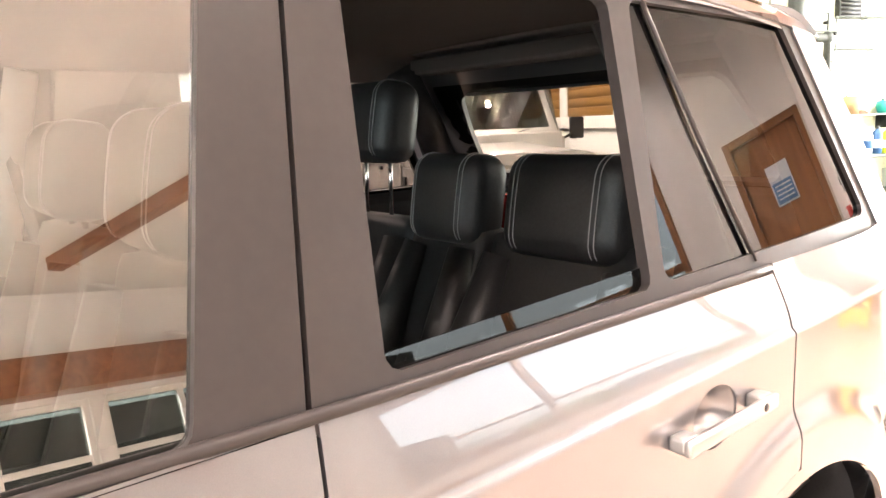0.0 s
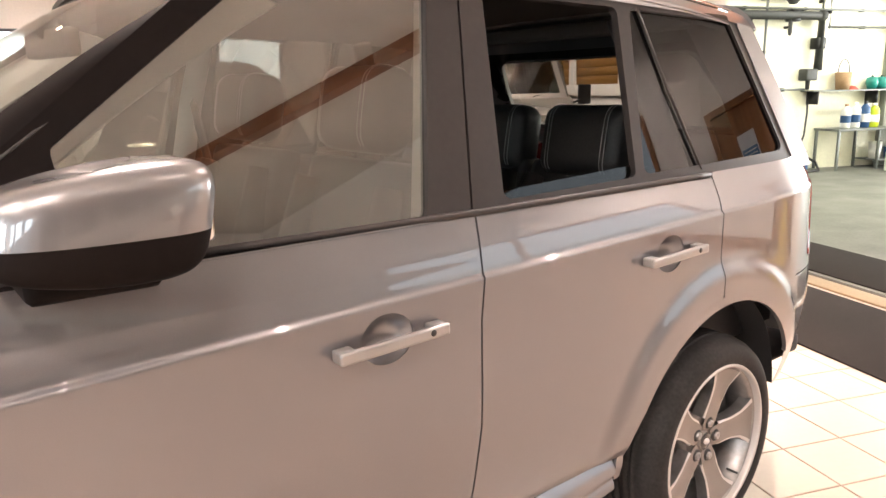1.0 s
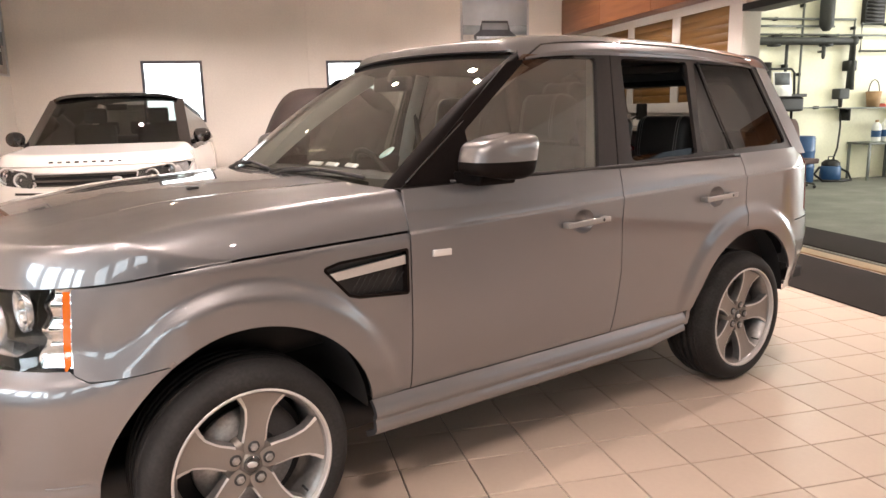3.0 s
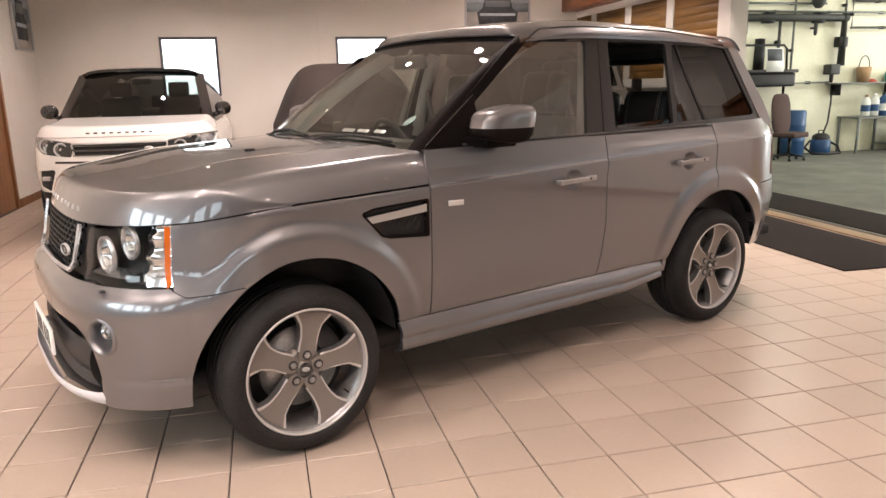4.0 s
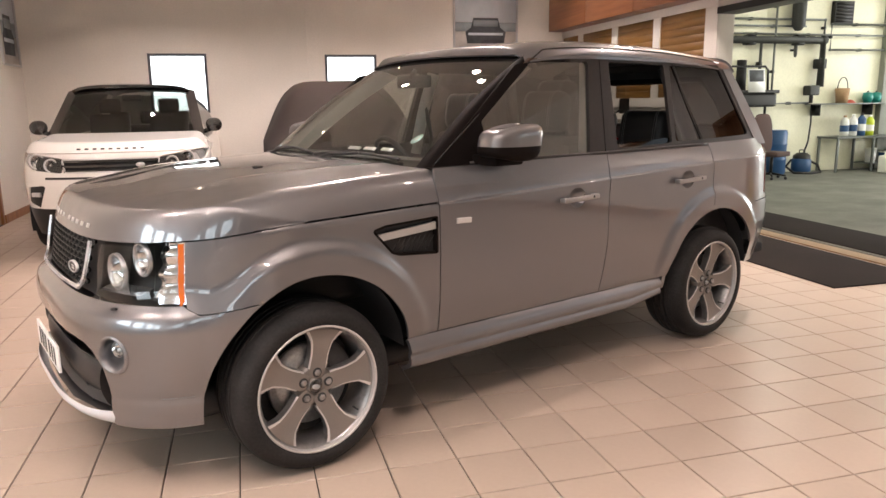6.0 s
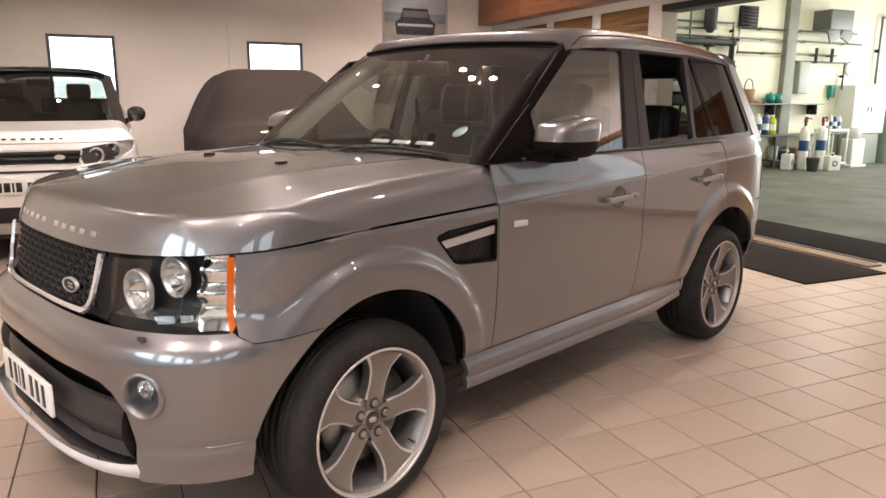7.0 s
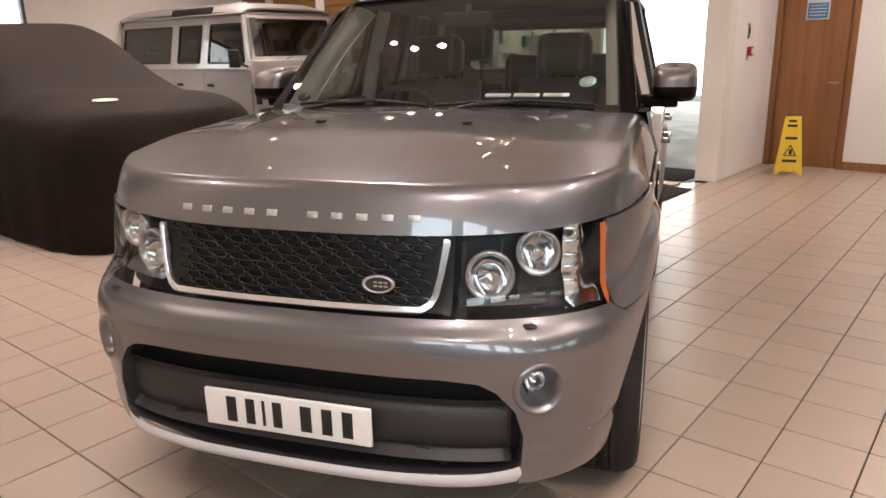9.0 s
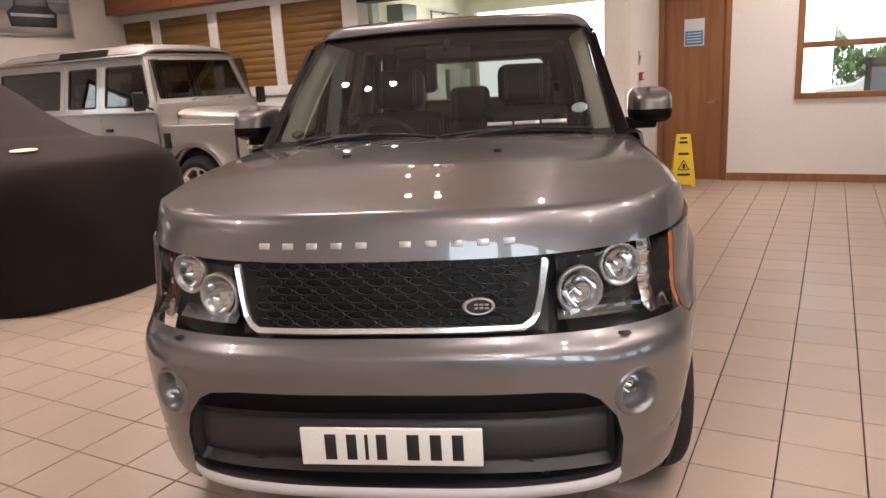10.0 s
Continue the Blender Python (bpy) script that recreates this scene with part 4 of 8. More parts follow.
    for r in range(rows):
        zc = 0.850 + r * 0.0215
        n = 13
        for c in range(-n, n + 1):
            yc = c * 0.062 + (0.031 if r % 2 else 0)
            lim = 0.415 + (zc - 0.85) * 0.13
            if abs(yc) > lim - 0.028:
                continue
            V, F = [], []
            for k in range(10):
                t = 2 * math.pi * k / 10
                for q, d in ((1.0, -0.002), (0.86, -0.007), (0.80, 0.012)):
                    y, z = yc + 0.031 * q * math.cos(t), zc + 0.0125 * q * math.sin(t)
                    s = abs(y) / float(SIDE_W(z))
                    xx = XK - (XK - float(NOSE_X(z))) * (1 - s**2.75) ** (1 / 2.75)
                    V.append((xx + 0.012 + d, y, z))
            for k in range(10):
                k2 = (k + 1) % 10
                for j in range(2):
                    F.append((k * 3 + j, k2 * 3 + j, k2 * 3 + j + 1, k * 3 + j + 1))
            cells.append((V, F))
    P("grille_mesh", join(*cells), MESH_BLACK, grille, "black honeycomb grille mesh")
    s = 0.256 / float(SIDE_W(0.89))
    bx = XK - (XK - float(NOSE_X(0.892))) * (1 - s**2.75) ** (1 / 2.75)
    bturn = Matrix.Translation((bx - 0.004, -0.260, 0.892)) @ Matrix.Rotation(radians(12), 4, "Z") @ Matrix.Diagonal((1, 1.0, 0.52, 1))
    badge = P("grille_badge", moved(lathe([(0.036, -0.004), (0.039, -0.008), (0.045, -0.005), (0.046, 0.006)], 36, "x"), bturn), SILVER, grille, "oval silver-rimmed dark badge")
    part("badge_field", moved(lathe([(0.0, -0.0035), (0.038, -0.003)], 30, "x"), bturn), DARK_PLASTIC, badge)
    for k in range(4):
        for zb in (0.885, 0.895):
            part("badge_bar", box(bx - 0.0100, bx - 0.0075, -0.260 - 0.028 + k * 0.015, -0.260 - 0.017 + k * 0.015, zb, zb + 0.005, 0.0008), SILVER, badge)
    # headlamps
    for s in (-1, 1):
        lamp_shape = polygon([(s * 0.474, 1.000), (s * 0.62, 1.010), (s * 0.90, 1.030), (s * 0.95, 0.95), (s * 0.94, 0.815), (s * 0.86, 0.811), (s * 0.60, 0.811), (s * 0.51, 0.815), (s * 0.484, 0.90)], 0.012)
        la = span(0.36, 1.25, 0.011) if s > 0 else span(-1.25, -0.36, 0.011)
        back_edge = xz(lambda x, z: x - (-0.464 - 0.02 * (1.05 - z) / 0.2))
        housing = P("headlamp", sheet(front(0.115), la, span(0.82, 1.045, 0.02), both(yz(lamp_shape), back_edge), 0.0), BLACK_PLASTIC, None, "twin round headlamp with amber side marker")
        part("lamp_lens", sheet(front(0.004), la, span(0.815, 1.05, 0.0085), both(yz(lamp_shape), xz(lambda x, z: x + 0.482 + 0.02 * (1.05 - z) / 0.2)), 0.0), LAMP_GLASS, housing)
        part("side_marker", sheet(front(0.004), la, span(0.815, 1.05, 0.0085), both(yz(lamp_shape), back_edge, xz(lambda x, z: -(x + 0.482 + 0.02 * (1.05 - z) / 0.2))), 0.0), AMBER, housing, "amber side marker")
        for (yy, zc, r, deep) in ((0.545, 0.903, 0.066, 0.004), (0.664, 0.957, 0.060, 0.012)):
            q = yy / float(SIDE_W(zc))
            xx = XK - (XK - float(NOSE_X(zc))) * (1 - q**2.75) ** (1 / 2.75)
            tm = Matrix.Translation((xx + 0.050 + deep, s * yy, zc)) @ Matrix.Rotation(radians(-90 - s * 14), 4, "Z")
            part("lamp_ring", moved(lathe([(r + 0.003, 0.012), (r + 0.002, -0.008), (r - 0.003, -0.010), (r - 0.009, -0.004), (r - 0.014, 0.005), (r - 0.016, 0.008)], 40, "y"), tm), RING_GREY, housing, "pale ring round the lamp bowl")
            part("lamp_bowl", moved(lathe([(r - 0.016, 0.004), (r - 0.022, 0.018), (r - 0.036, 0.036), (0.0, 0.045)], 36, "y"), tm), CHROME, housing)
            part("projector_lens", moved(lathe([(0.0, -0.006), (0.012, -0.003), (0.021, 0.006), (0.024, 0.018)] if deep else [(0.0, 0.006), (0.010, 0.008), (0.018, 0.016), (0.02, 0.03)], 28, "y"), tm), LAMP_GLASS, housing)
        # rippled outer reflector, lower shelf and indicator bulb
        ripple = lambda a, z: (nose(a, z)[0] + 0.072 + 0.007 * np.sin(nose(a, z)[1] * 85) + 0.006 * np.sin(z * 95), nose(a, z)[1], z)
        part("reflector_panel", sheet(ripple, la, span(0.83, 1.03, 0.006), both(yz(lamp_shape), back_edge, yz(lambda y, z: 0.722 - np.abs(y) + 0.25 * np.clip(0.90 - z, 0, 1))), 0.0), CHROME, housing, "rippled reflector panel")
        shelf_f = lambda a, t: (nose(a, 0.845 + 0 * a)[0] + 0.03 + 0.07 * t, nose(a, 0.845 + 0 * a)[1], 0.836 + 0.022 * t)
        part("reflector_shelf", sheet(shelf_f, la, np.linspace(0, 1, 5), lambda a, t: np.maximum(0.48 - np.abs(nose(a, 0.845 + 0 * a)[1]), np.abs(nose(a, 0.845 + 0 * a)[1]) - 0.70), 0.0), DARK_CHROME, housing)
    # hood
    yh = np.concatenate([-np.sin(np.linspace(np.pi / 2, 0.0, 46)), np.sin(np.linspace(0, np.pi / 2, 46))[1:]]) * 0.934
    cowl = lambda y: 0.475 + 0.165 * np.clip(np.abs(y) / 0.9, 0, 1) ** 2.2
    tt = np.concatenate([np.linspace(0, 0.25, 26), np.linspace(0.25, 1, 40)[1:]])

    def hood_s(y, t):
        x0, x1 = hood_edge(y) + 0.0, cowl(y)
        x = x0 + (x1 - x0) * t
        return x, y, hood_z(x, y)

    hood = P("bonnet", sheet(hood_s, yh, tt, None, 0.02, flip=True), PAINT)
    # raised maker's lettering, drawn as plain blocks
    for word_y in (0.367, -0.055):
        for k in range(5):
            yy = word_y - k * 0.0735
            xe = float(hood_edge(np.array(yy))) + 0.0155
            z0 = float(hood_z(np.array(xe), np.array(yy)))
            slope = math.atan2(float(hood_z(np.array(xe + 0.01), np.array(yy))) - z0, 0.01)
            block = box(-0.0016, 0.0016, -0.0165, 0.0165, -0.0095, 0.0095, 0.001, 1)
            part("letter_block", moved(vf(block), Matrix.Translation((xe, yy, z0 + 0.001)) @ Matrix.Rotation(-yy * 0.30, 4, "Z") @ Matrix.Rotation(math.pi / 2 - slope, 4, "Y")), LETTER, hood, "small silver block on the bonnet lip")
    for yy in (-0.29, 0.29):
        z0 = float(hood_z(np.array(0.06), np.array(yy)))
        P("washer_jet", moved(vf(box(-0.022, 0.022, -0.014, 0.014, -0.004, 0.010, 0.006)), Matrix.Translation((0.06, yy, z0))), BLACK_PLASTIC, hood)
    # cowl, wipers
    cw = lambda y, t: (cowl(y) + 0.004 + t * 0.14, y * (1 - 0.06 * t), 1.243 - 0.045 * (np.abs(y) / 0.8) ** 4 - 0.03 * t * (1 - t) * 4 - 0.02 * t)
    P("cowl_panel", sheet(cw, span(-0.84, 0.84, 0.03), np.linspace(0, 1, 8), None, 0.02, flip=True), BLACK_PLASTIC)
    for y0, y1 in ((-0.70, -0.02), (0.0, 0.66)):
        def on(u, v, h):
            p = [float(q) for q in screen(np.array(u), np.array(v))]
            return (p[0] - h * 0.55, p[1], p[2] + h * 0.8)
        arm = [on(y1 / 0.8, -0.03, 0.02), on((y1 * 0.7 + y0 * 0.3) / 0.8, 0.02, 0.035), on((y1 * 0.4 + y0 * 0.6) / 0.8, 0.045, 0.03)]
        wiper = P("wiper", tube(arm, [0.012, 0.009, 0.007], 8), BLACK_PLASTIC)
        blade = [on((y1 * (1 - k / 8) + y0 * k / 8) / 0.8, 0.03 + 0.03 * math.sin(k / 8 * 3.1), 0.016) for k in range(9)]
        part("wiper_blade", tube(blade, 0.008, 6), BLACK_PLASTIC, wiper)
    # windscreen
    uu, vv = span(-1, 1, 0.04), span(0, 1, 0.05)
    pane = P("windscreen", sheet(screen, uu, vv, None, 0.0), WINDSCREEN)
    lift = lambda u, v: (screen(u, v)[0] + 0.004, screen(u, v)[1], screen(u, v)[2] - 0.003)
    frit = lambda u, v: np.minimum.reduce([1 - np.abs(u) - 0.016, v - 0.05, 0.97 - v])
    part("windscreen_border", sheet(lift, span(-1, 1, 0.02), span(0, 1, 0.02), frit, 0.0), GLOSS_BLACK, pane, "black border of the windscreen")
    def on_screen(u, v, d=0.006):
        p = [float(q) for q in screen(np.array(u), np.array(v))]
        return Vector((p[0] + d, p[1], p[2] - d))
    # round paper disc in the corner and three card strips on the dash
    c0 = on_screen(-0.83, 0.20)
    ang = math.atan2(0.74, 0.515)
    dm = Matrix.Translation(c0) @ Matrix.Rotation(radians(-10), 4, "Z") @ Matrix.Rotation(ang, 4, "Y")
    tax = part("paper_disc", moved(lathe([(0.0, -0.001), (0.036, -0.001), (0.036, 0.001), (0.0, 0.001)], 32, "x"), dm), material("disc_paper", (0.55, 0.75, 0.72), 0.6, stain=0.25, stain_scale=40), pane, "pale green paper disc behind the windscreen")
    for k in range(3):
        part("disc_bar", moved(vf(box(-0.002, -0.0012, -0.02 + 0.004 * k, 0.02 - 0.006 * k, 0.012 - 0.012 * k, 0.018 - 0.012 * k)), dm), PLATE_WHITE, tax)
    part("round_sticker", moved(lathe([(0.0, -0.001), (0.030, -0.001), (0.030, 0.001), (0.0, 0.001)], 28, "x"), Matrix.Translation(on_screen(0.86, 0.10)) @ Matrix.Rotation(radians(10), 4, "Z") @ Matrix.Rotation(ang, 4, "Y")), BLACK_PLASTIC, pane, "round black sticker on the windscreen")
    for k in range(3):
        q = on_screen(-0.36 - 0.155 * k, 0.118, 0.006)
        part("card_strip", moved(vf(box(-0.003, 0.003, -0.055, 0.055, -0.010, 0.010, 0.001)), Matrix.Translation(q) @ Matrix.Rotation(radians(-3 * k), 4, "Z") @ Matrix.Rotation(ang, 4, "Y")), PLATE_WHITE, pane, "white card strip on the dashboard")
    # roof and headlining
    def roof_skin(x, u):
        # ahead of the roof's edge the skin rolls down to the head of the windscreen
        t = np.clip((1.345 - x) / 0.045, 0, 1) + 0 * u
        p, q = roof(np.maximum(x, 1.345), u), screen(u, 0.972 + 0 * u)
        q = (q[0] - 0.006, q[1], q[2] + 0.006)
        a, b = t, 0.6 * t + 0.4 * t * t
        return p[0] + (q[0] - p[0]) * a, p[1] + (q[1] - p[1]) * b, p[2] + (q[2] - p[2]) * b

    across = np.concatenate([span(-1, -0.8, 0.01), span(-0.8, 0.8, 0.08)[1:-1], span(0.8, 1, 0.01)])
    roof_p = P("roof", sheet(roof_skin, np.concatenate([span(1.30, 1.345, 0.0075), span(1.345, 1.6, 0.03)[1:], span(1.6, 3.15, 0.07)[1:]]), across, None, 0.012, flip=True), PAINT)
    under = lambda x, u: (roof(x, u)[0] + 0.03, roof(x, u)[1] * 0.97, roof(x, u)[2] - 0.022)
    P("headlining", sheet(under, span(1.40, 3.10, 0.1), span(-1, 1, 0.1), None, 0.0), HEADLINER, None, "grey cloth headlining")
    P("roof_pod", moved(vf(box(-0.09, 0.09, -0.05, 0.05, 0, 0.03, 0.014)), Matrix.Translation((1.66, 0.0, 1.803))), GLOSS_BLACK, roof_p)
    top_seal = [[float(q) for q in screen(np.array(u), np.array(0.972))] for u in np.linspace(-0.98, 0.98, 25)]
    P("screen_seal", tube([(x - 0.004, y, z + 0.003) for x, y, z in top_seal], 0.005, 6), PILLAR_GLOSS)
    for sy in (-1, 1):
        fl = lambda keep, us, vs, th=0.014, sy=sy: sheet(flank(sy), us, vs, keep, th, flip=(sy > 0))
        sg = lambda keep, us, vs, d=0.0, th=0.006, sy=sy: sheet(side_glass(sy, d), us, vs, keep, th, flip=(sy > 0))
        # front wing
        vent = polygon([(0.262, 0.985), (0.33, 1.002), (0.605, 1.015), (0.605, 0.845), (0.40, 0.862), (0.36, 0.875)], 0.012)
        hood_line = lambda x, z: z - (HOOD_CUT(x) - 0.004)
        wing_keep = less(both(hood_line, lambda x, z: x - (0.615 - gap), lambda x, z: -(x + 0.458 + 0.02 * (1.05 - z) / 0.2), lambda x, z: 0.476 - z, lambda x, z: seam_z(x) + 0.003 - z - 4 * np.clip(x + 0.24, 0, 9)), arch(0.0), vent)
        wing = P("front_wing", fl(wing_keep, span(-0.50, 0.63, 0.0125), span(0.34, 1.11, 0.0125)), PAINT)
        vg = part("side_vent", sheet(lambda x, z, sy=sy: (x, sy * (body_y(x, z) - 0.028), z), span(0.24, 0.62, 0.03), span(0.83, 1.03, 0.03), None, 0.0), BLACK_PLASTIC, wing, "black side vent with a silver blade")
        part("vent_rim", sheet(lambda x, z, sy=sy: (x, sy * (body_y(x, z) + 0.001), z), span(0.24, 0.63, 0.006), span(0.83, 1.03, 0.006), less(vent, lambda x, z: vent(x, z) + 0.010), 0.03, flip=(sy > 0)), PILLAR_GLOSS, vg)
        blade = [(0.29, 0.962), (0.60, 0.990), (0.60, 0.957), (0.315, 0.935)]
        part("vent_blade", sheet(lambda x, z, sy=sy: (x, sy * (body_y(x, z) - 0.004), z), span(0.27, 0.62, 0.008), span(0.92, 1.0, 0.006), polygon(blade, 0.004), 0.012, flip=(sy > 0)), SILVER, vg, "silver vent blade")
        mesh_bits = [tube([(x0, sy * (float(body_y(np.array(x0), np.array(0.9))) - 0.022), 0.865 + 0.0 * k), (x0 + 0.05, sy * (float(body_y(np.array(x0), np.array(0.9))) - 0.020), 0.935)], 0.0015, 5) for k, x0 in enumerate(np.linspace(0.37, 0.55, 8))]
        part("vent_mesh", join(*mesh_bits), BLACK_PLASTIC, vg)
        # doors
        side_top = lambda x, z: z - (1.218 + 0.012 * np.clip((x - 0.6) / 2.2, 0, 1.2))
        f_keep = both(side_top, lambda x, z: -(x - (0.615 + gap)), lambda x, z: x - (1.737 - gap - 0.05 * np.clip((0.75 - z) / 0.4, 0, 1) + 0.02 * np.clip((z - 1.0) / 0.2, 0, 1.2)), lambda x, z: 0.4755 - z)
        door_z = np.concatenate([span(0.40, 1.05, 0.0125), span(1.053, 1.15, 0.0035), span(1.16, 1.245, 0.012)])
        door = P("front_door", fl(less(f_keep, disc(1.49, 1.014, 0.062, 0.052)), span(0.60, 1.78, 0.0125), door_z), PAINT)
        r_keep = less(both(side_top, lambda x, z: -(x - (1.737 + gap - 0.05 * np.clip((0.75 - z) / 0.4, 0, 1) + 0.02 * np.clip((z - 1.0) / 0.2, 0, 1.2))), lambda x, z: x - (2.69 - gap), lambda x, z: 0.4755 - z), arch(WHEELBASE, 0.03))
        rdoor = P("rear_door", fl(less(r_keep, disc(2.43, 1.040, 0.062, 0.052)), span(1.66, 2.72, 0.0125), door_z), PAINT)
        # repeater lamp and handles
        def stuck(x, z, d=0.0, sy=sy):
            return Vector((x, sy * (float(body_y(np.array(x), np.array(z))) + d), z))
        part("side_repeater", moved(vf(box(-0.042, 0.042, -0.006, 0.006, -0.013, 0.013, 0.005)), Matrix.Translation(stuck(0.75, 0.978)) @ Matrix.Rotation(radians(2), 4, "Y")), material("repeater_lens", (0.48, 0.46, 0.44), 0.15, coat=0.6), wing, "clear side repeater lamp")
        for owner, xh, zh in ((door, 1.49, 1.014), (rdoor, 2.43, 1.040)):
            bowl = lathe([(0.066, -0.001), (0.058, 0.006), (0.048, 0.028), (0.028, 0.046), (0.0, 0.050)], 28, "y")
            part("handle_pocket", moved(bowl, Matrix.Translation(stuck(xh, zh, -0.002)) @ Matrix.Diagonal((1, -sy, 0.84, 1))), PAINT, owner, "scooped handle pocket")
            yaw = math.atan2(float(body_y(np.array(xh + 0.1), np.array(zh))) - float(body_y(np.array(xh - 0.1), np.array(zh))), 0.2) * sy
            hm = Matrix.Translation(stuck(xh, zh, 0.0)) @ Matrix.Rotation(yaw, 4, "Z") @ Matrix.Rotation(radians(-1.5), 4, "Y")
            lo, hi = sorted((sy * 0.026, sy * 0.039))
            h = part("door_handle", moved(vf(box(-0.128, 0.128, lo, hi, -0.0125, 0.0125, 0.006)), hm), HANDLE, owner, "silver-grey bar handle")
            lo, hi = sorted((sy * 0.0, sy * 0.0275))
            for e in (-1, 1):
                part("handle_post", moved(vf(box(e * 0.108 - 0.018, e * 0.108 + 0.018, lo, hi, -0.012, 0.012, 0.005)), hm), HANDLE, h)
            part("lock_cover", moved(lathe([(0.0, -0.002), (0.006, -0.002), (0.0075, 0.0)], 16, "y"), Matrix.Translation(stuck(xh + 0.085, zh + 0.003, 0.0385)) @ Matrix.Diagonal((1, -sy, 1, 1))), BLACK_PLASTIC, h)
        # sill
        sill_prof = curve([(0, 0.9185), (0.08, 0.927), (0.22, 0.937), (0.38, 0.941), (0.46, 0.934), (0.50, 0.929), (0.60, 0.936), (0.72, 0.938), (0.86, 0.920), (1, 0.87)])
        sl = lambda x, t, sy=sy: (x, sy * (sill_prof(t) - 0.02 * np.clip((x - 1.9) / 0.35, 0, 1)), 0.4725 - t * (0.160 - 0.030 * np.clip((x - 2.0) / 0.28, 0, 1)))
        P("sill", sheet(sl, span(0.452, 2.25, 0.04), np.linspace(0, 1, 26), less(lambda x, t: x - 2.262, lambda x, t: arch(0.0)(x, 0.4725 - 0.160 * t), lambda x, t: arch(WHEELBASE)(x, 0.4725 - 0.160 * t)), 0.02, flip=(sy < 0)), PAINT)
        # rear quarter, bumper, lamp
        q_keep = less(both(lambda x, z: z - (1.238 + 0.012 * np.clip((x - 2.6), 0, 1.2)), lambda x, z: -(x - (2.69 + gap)), lambda x, z: 0.50 - z, lambda x, z: x - 3.68, lambda x, z: (0.845 - z) - 9 * np.clip(3.20 - x, 0, 1)), arch(WHEELBASE), lambda x, z: polygon([(3.36, 0.875), (3.75, 0.875), (3.75, 1.215), (3.41, 1.215)], 0.01)(x, z))
        quarter = P("rear_quarter", fl(q_keep, span(2.22, 3.70, 0.0145), np.concatenate([span(0.40, 1.05, 0.0125), span(1.053, 1.16, 0.0035), span(1.17, 1.262, 0.012)])), PAINT)
        lip_keep = less(both(arch(WHEELBASE, 0.0298), lambda x, z: x - 2.70, lambda x, z: 0.40 - z), arch(WHEELBASE))
        P("arch_lip", fl(lip_keep, span(2.24, 2.72, 0.0125), span(0.38, 0.90, 0.0125)), PAINT)
        P("tail_lamp", sheet(lambda x, z, sy=sy: (x, sy * (body_y(x, z) + 0.004), z), span(3.35, 3.74, 0.02), span(0.87, 1.22, 0.02), polygon([(3.365, 0.88), (3.74, 0.88), (3.74, 1.21), (3.415, 1.21)], 0.01), 0.02, flip=(sy > 0)), RED_LENS, quarter, "red tail lamp")
        # arch liners
        for cx in (0.0, WHEELBASE):
            lin = lathe([(0.461, 0.87 if cx == 0.0 else 0.885), (0.475, 0.5), (0.2, 0.49)], 28, "y", 3, 177)
            P("arch_liner", moved(lin, Matrix.Translation((cx, 0, 0.40)) @ Matrix.Diagonal((1, sy, 1, 1))), CARPET)
        # glasshouse: a continuous frame with its panes
        upper = both(lambda x, z: z - (ROOF_Z(x) - 0.080), lambda x, z: 1.205 - z, lambda x, z: polygon([(0.62, 1.19), (3.42, 1.19), (3.33, 1.36), (3.09, 1.70), (2.98, 1.85), (1.40, 1.85), (1.31, 1.745)])(x, z))
        wf, wr, wq = polygon(WIN_F, 0.02), polygon(WIN_R, 0.02), polygon(WIN_Q, 0.02)
        gx, gz = span(0.60, 3.42, 0.0125), span(1.20, 1.76, 0.0105)
        frame_all = less(upper, wf, wr, wq)
        def post(v, t, sy=sy):
            ax, ay, az = screen(sy + 0 * v, v)
            bx, bz = 0.63 + 0.69 * v, 1.205 + 0.482 * v + 0.03 * v * (1 - v)
            by = glass_y(bx, bz) + 0.010 - 0.03 * v * v
            bulge = 0.009 * np.sin(np.pi * t)
            return ax * (1 - t) + bx * t - bulge, ay * (1 - t) + sy * by * t + sy * bulge, az * (1 - t) + bz * t + 0.3 * bulge
        P("pillar_cover", sheet(post, span(-0.02, 1.0, 0.05), np.linspace(-0.06, 1, 9), None, 0.0), PILLAR_GLOSS, None, "gloss black windscreen pillar")
        rail = lambda x, t, sy=sy: (x, sy * (glass_y(x, 1.69 + 0 * x) + 0.010 - 0.004 * t), 1.685 + (ROOF_Z(x) - 0.073 - 1.685) * t - 0.02 * np.clip((x - 2.7) / 0.4, 0, 1))
        P("roof_rail", sheet(rail, span(1.33, 3.05, 0.05), np.linspace(0.55, 1, 5), None, 0.0), PAINT)
        seal = [post(np.array(v), np.array(1.0)) for v in np.linspace(0.05, 0.94, 14)]
        seal = [tuple(Vector([float(c) for c in p]) + Vector((0.0, sy * 0.003, 0.001))) for p in seal]
        for x in span(1.46, 3.02, 0.08):
            p = [float(c) for c in roof(np.array(x), np.array(sy * 0.952))]
            seal.append((p[0], p[1] + sy * 0.001, p[2] + 0.0005))
        P("drip_seal", tube(seal, 0.0042, 6), GLOSS_BLACK, None, "thin black seal along pillar and roof")
        in_front = lambda x, z: x - (1.752 + 0.135 * (z - 1.24))
        in_rear = lambda x, z: x - (2.358 + 0.10 * (z - 1.26))
        P("front_pillar", sg(less(both(frame_all, in_front), lambda x, z: x - 1.60), gx, gz, 0.010, 0.02), PILLAR_FILM, None, "smoked brown centre pillar trim")
        P("windscreen_pillar", sg(both(frame_all, lambda x, z: x - 1.60), gx, gz, 0.010, 0.02), PILLAR_GLOSS, None, "gloss black windscreen pillar")
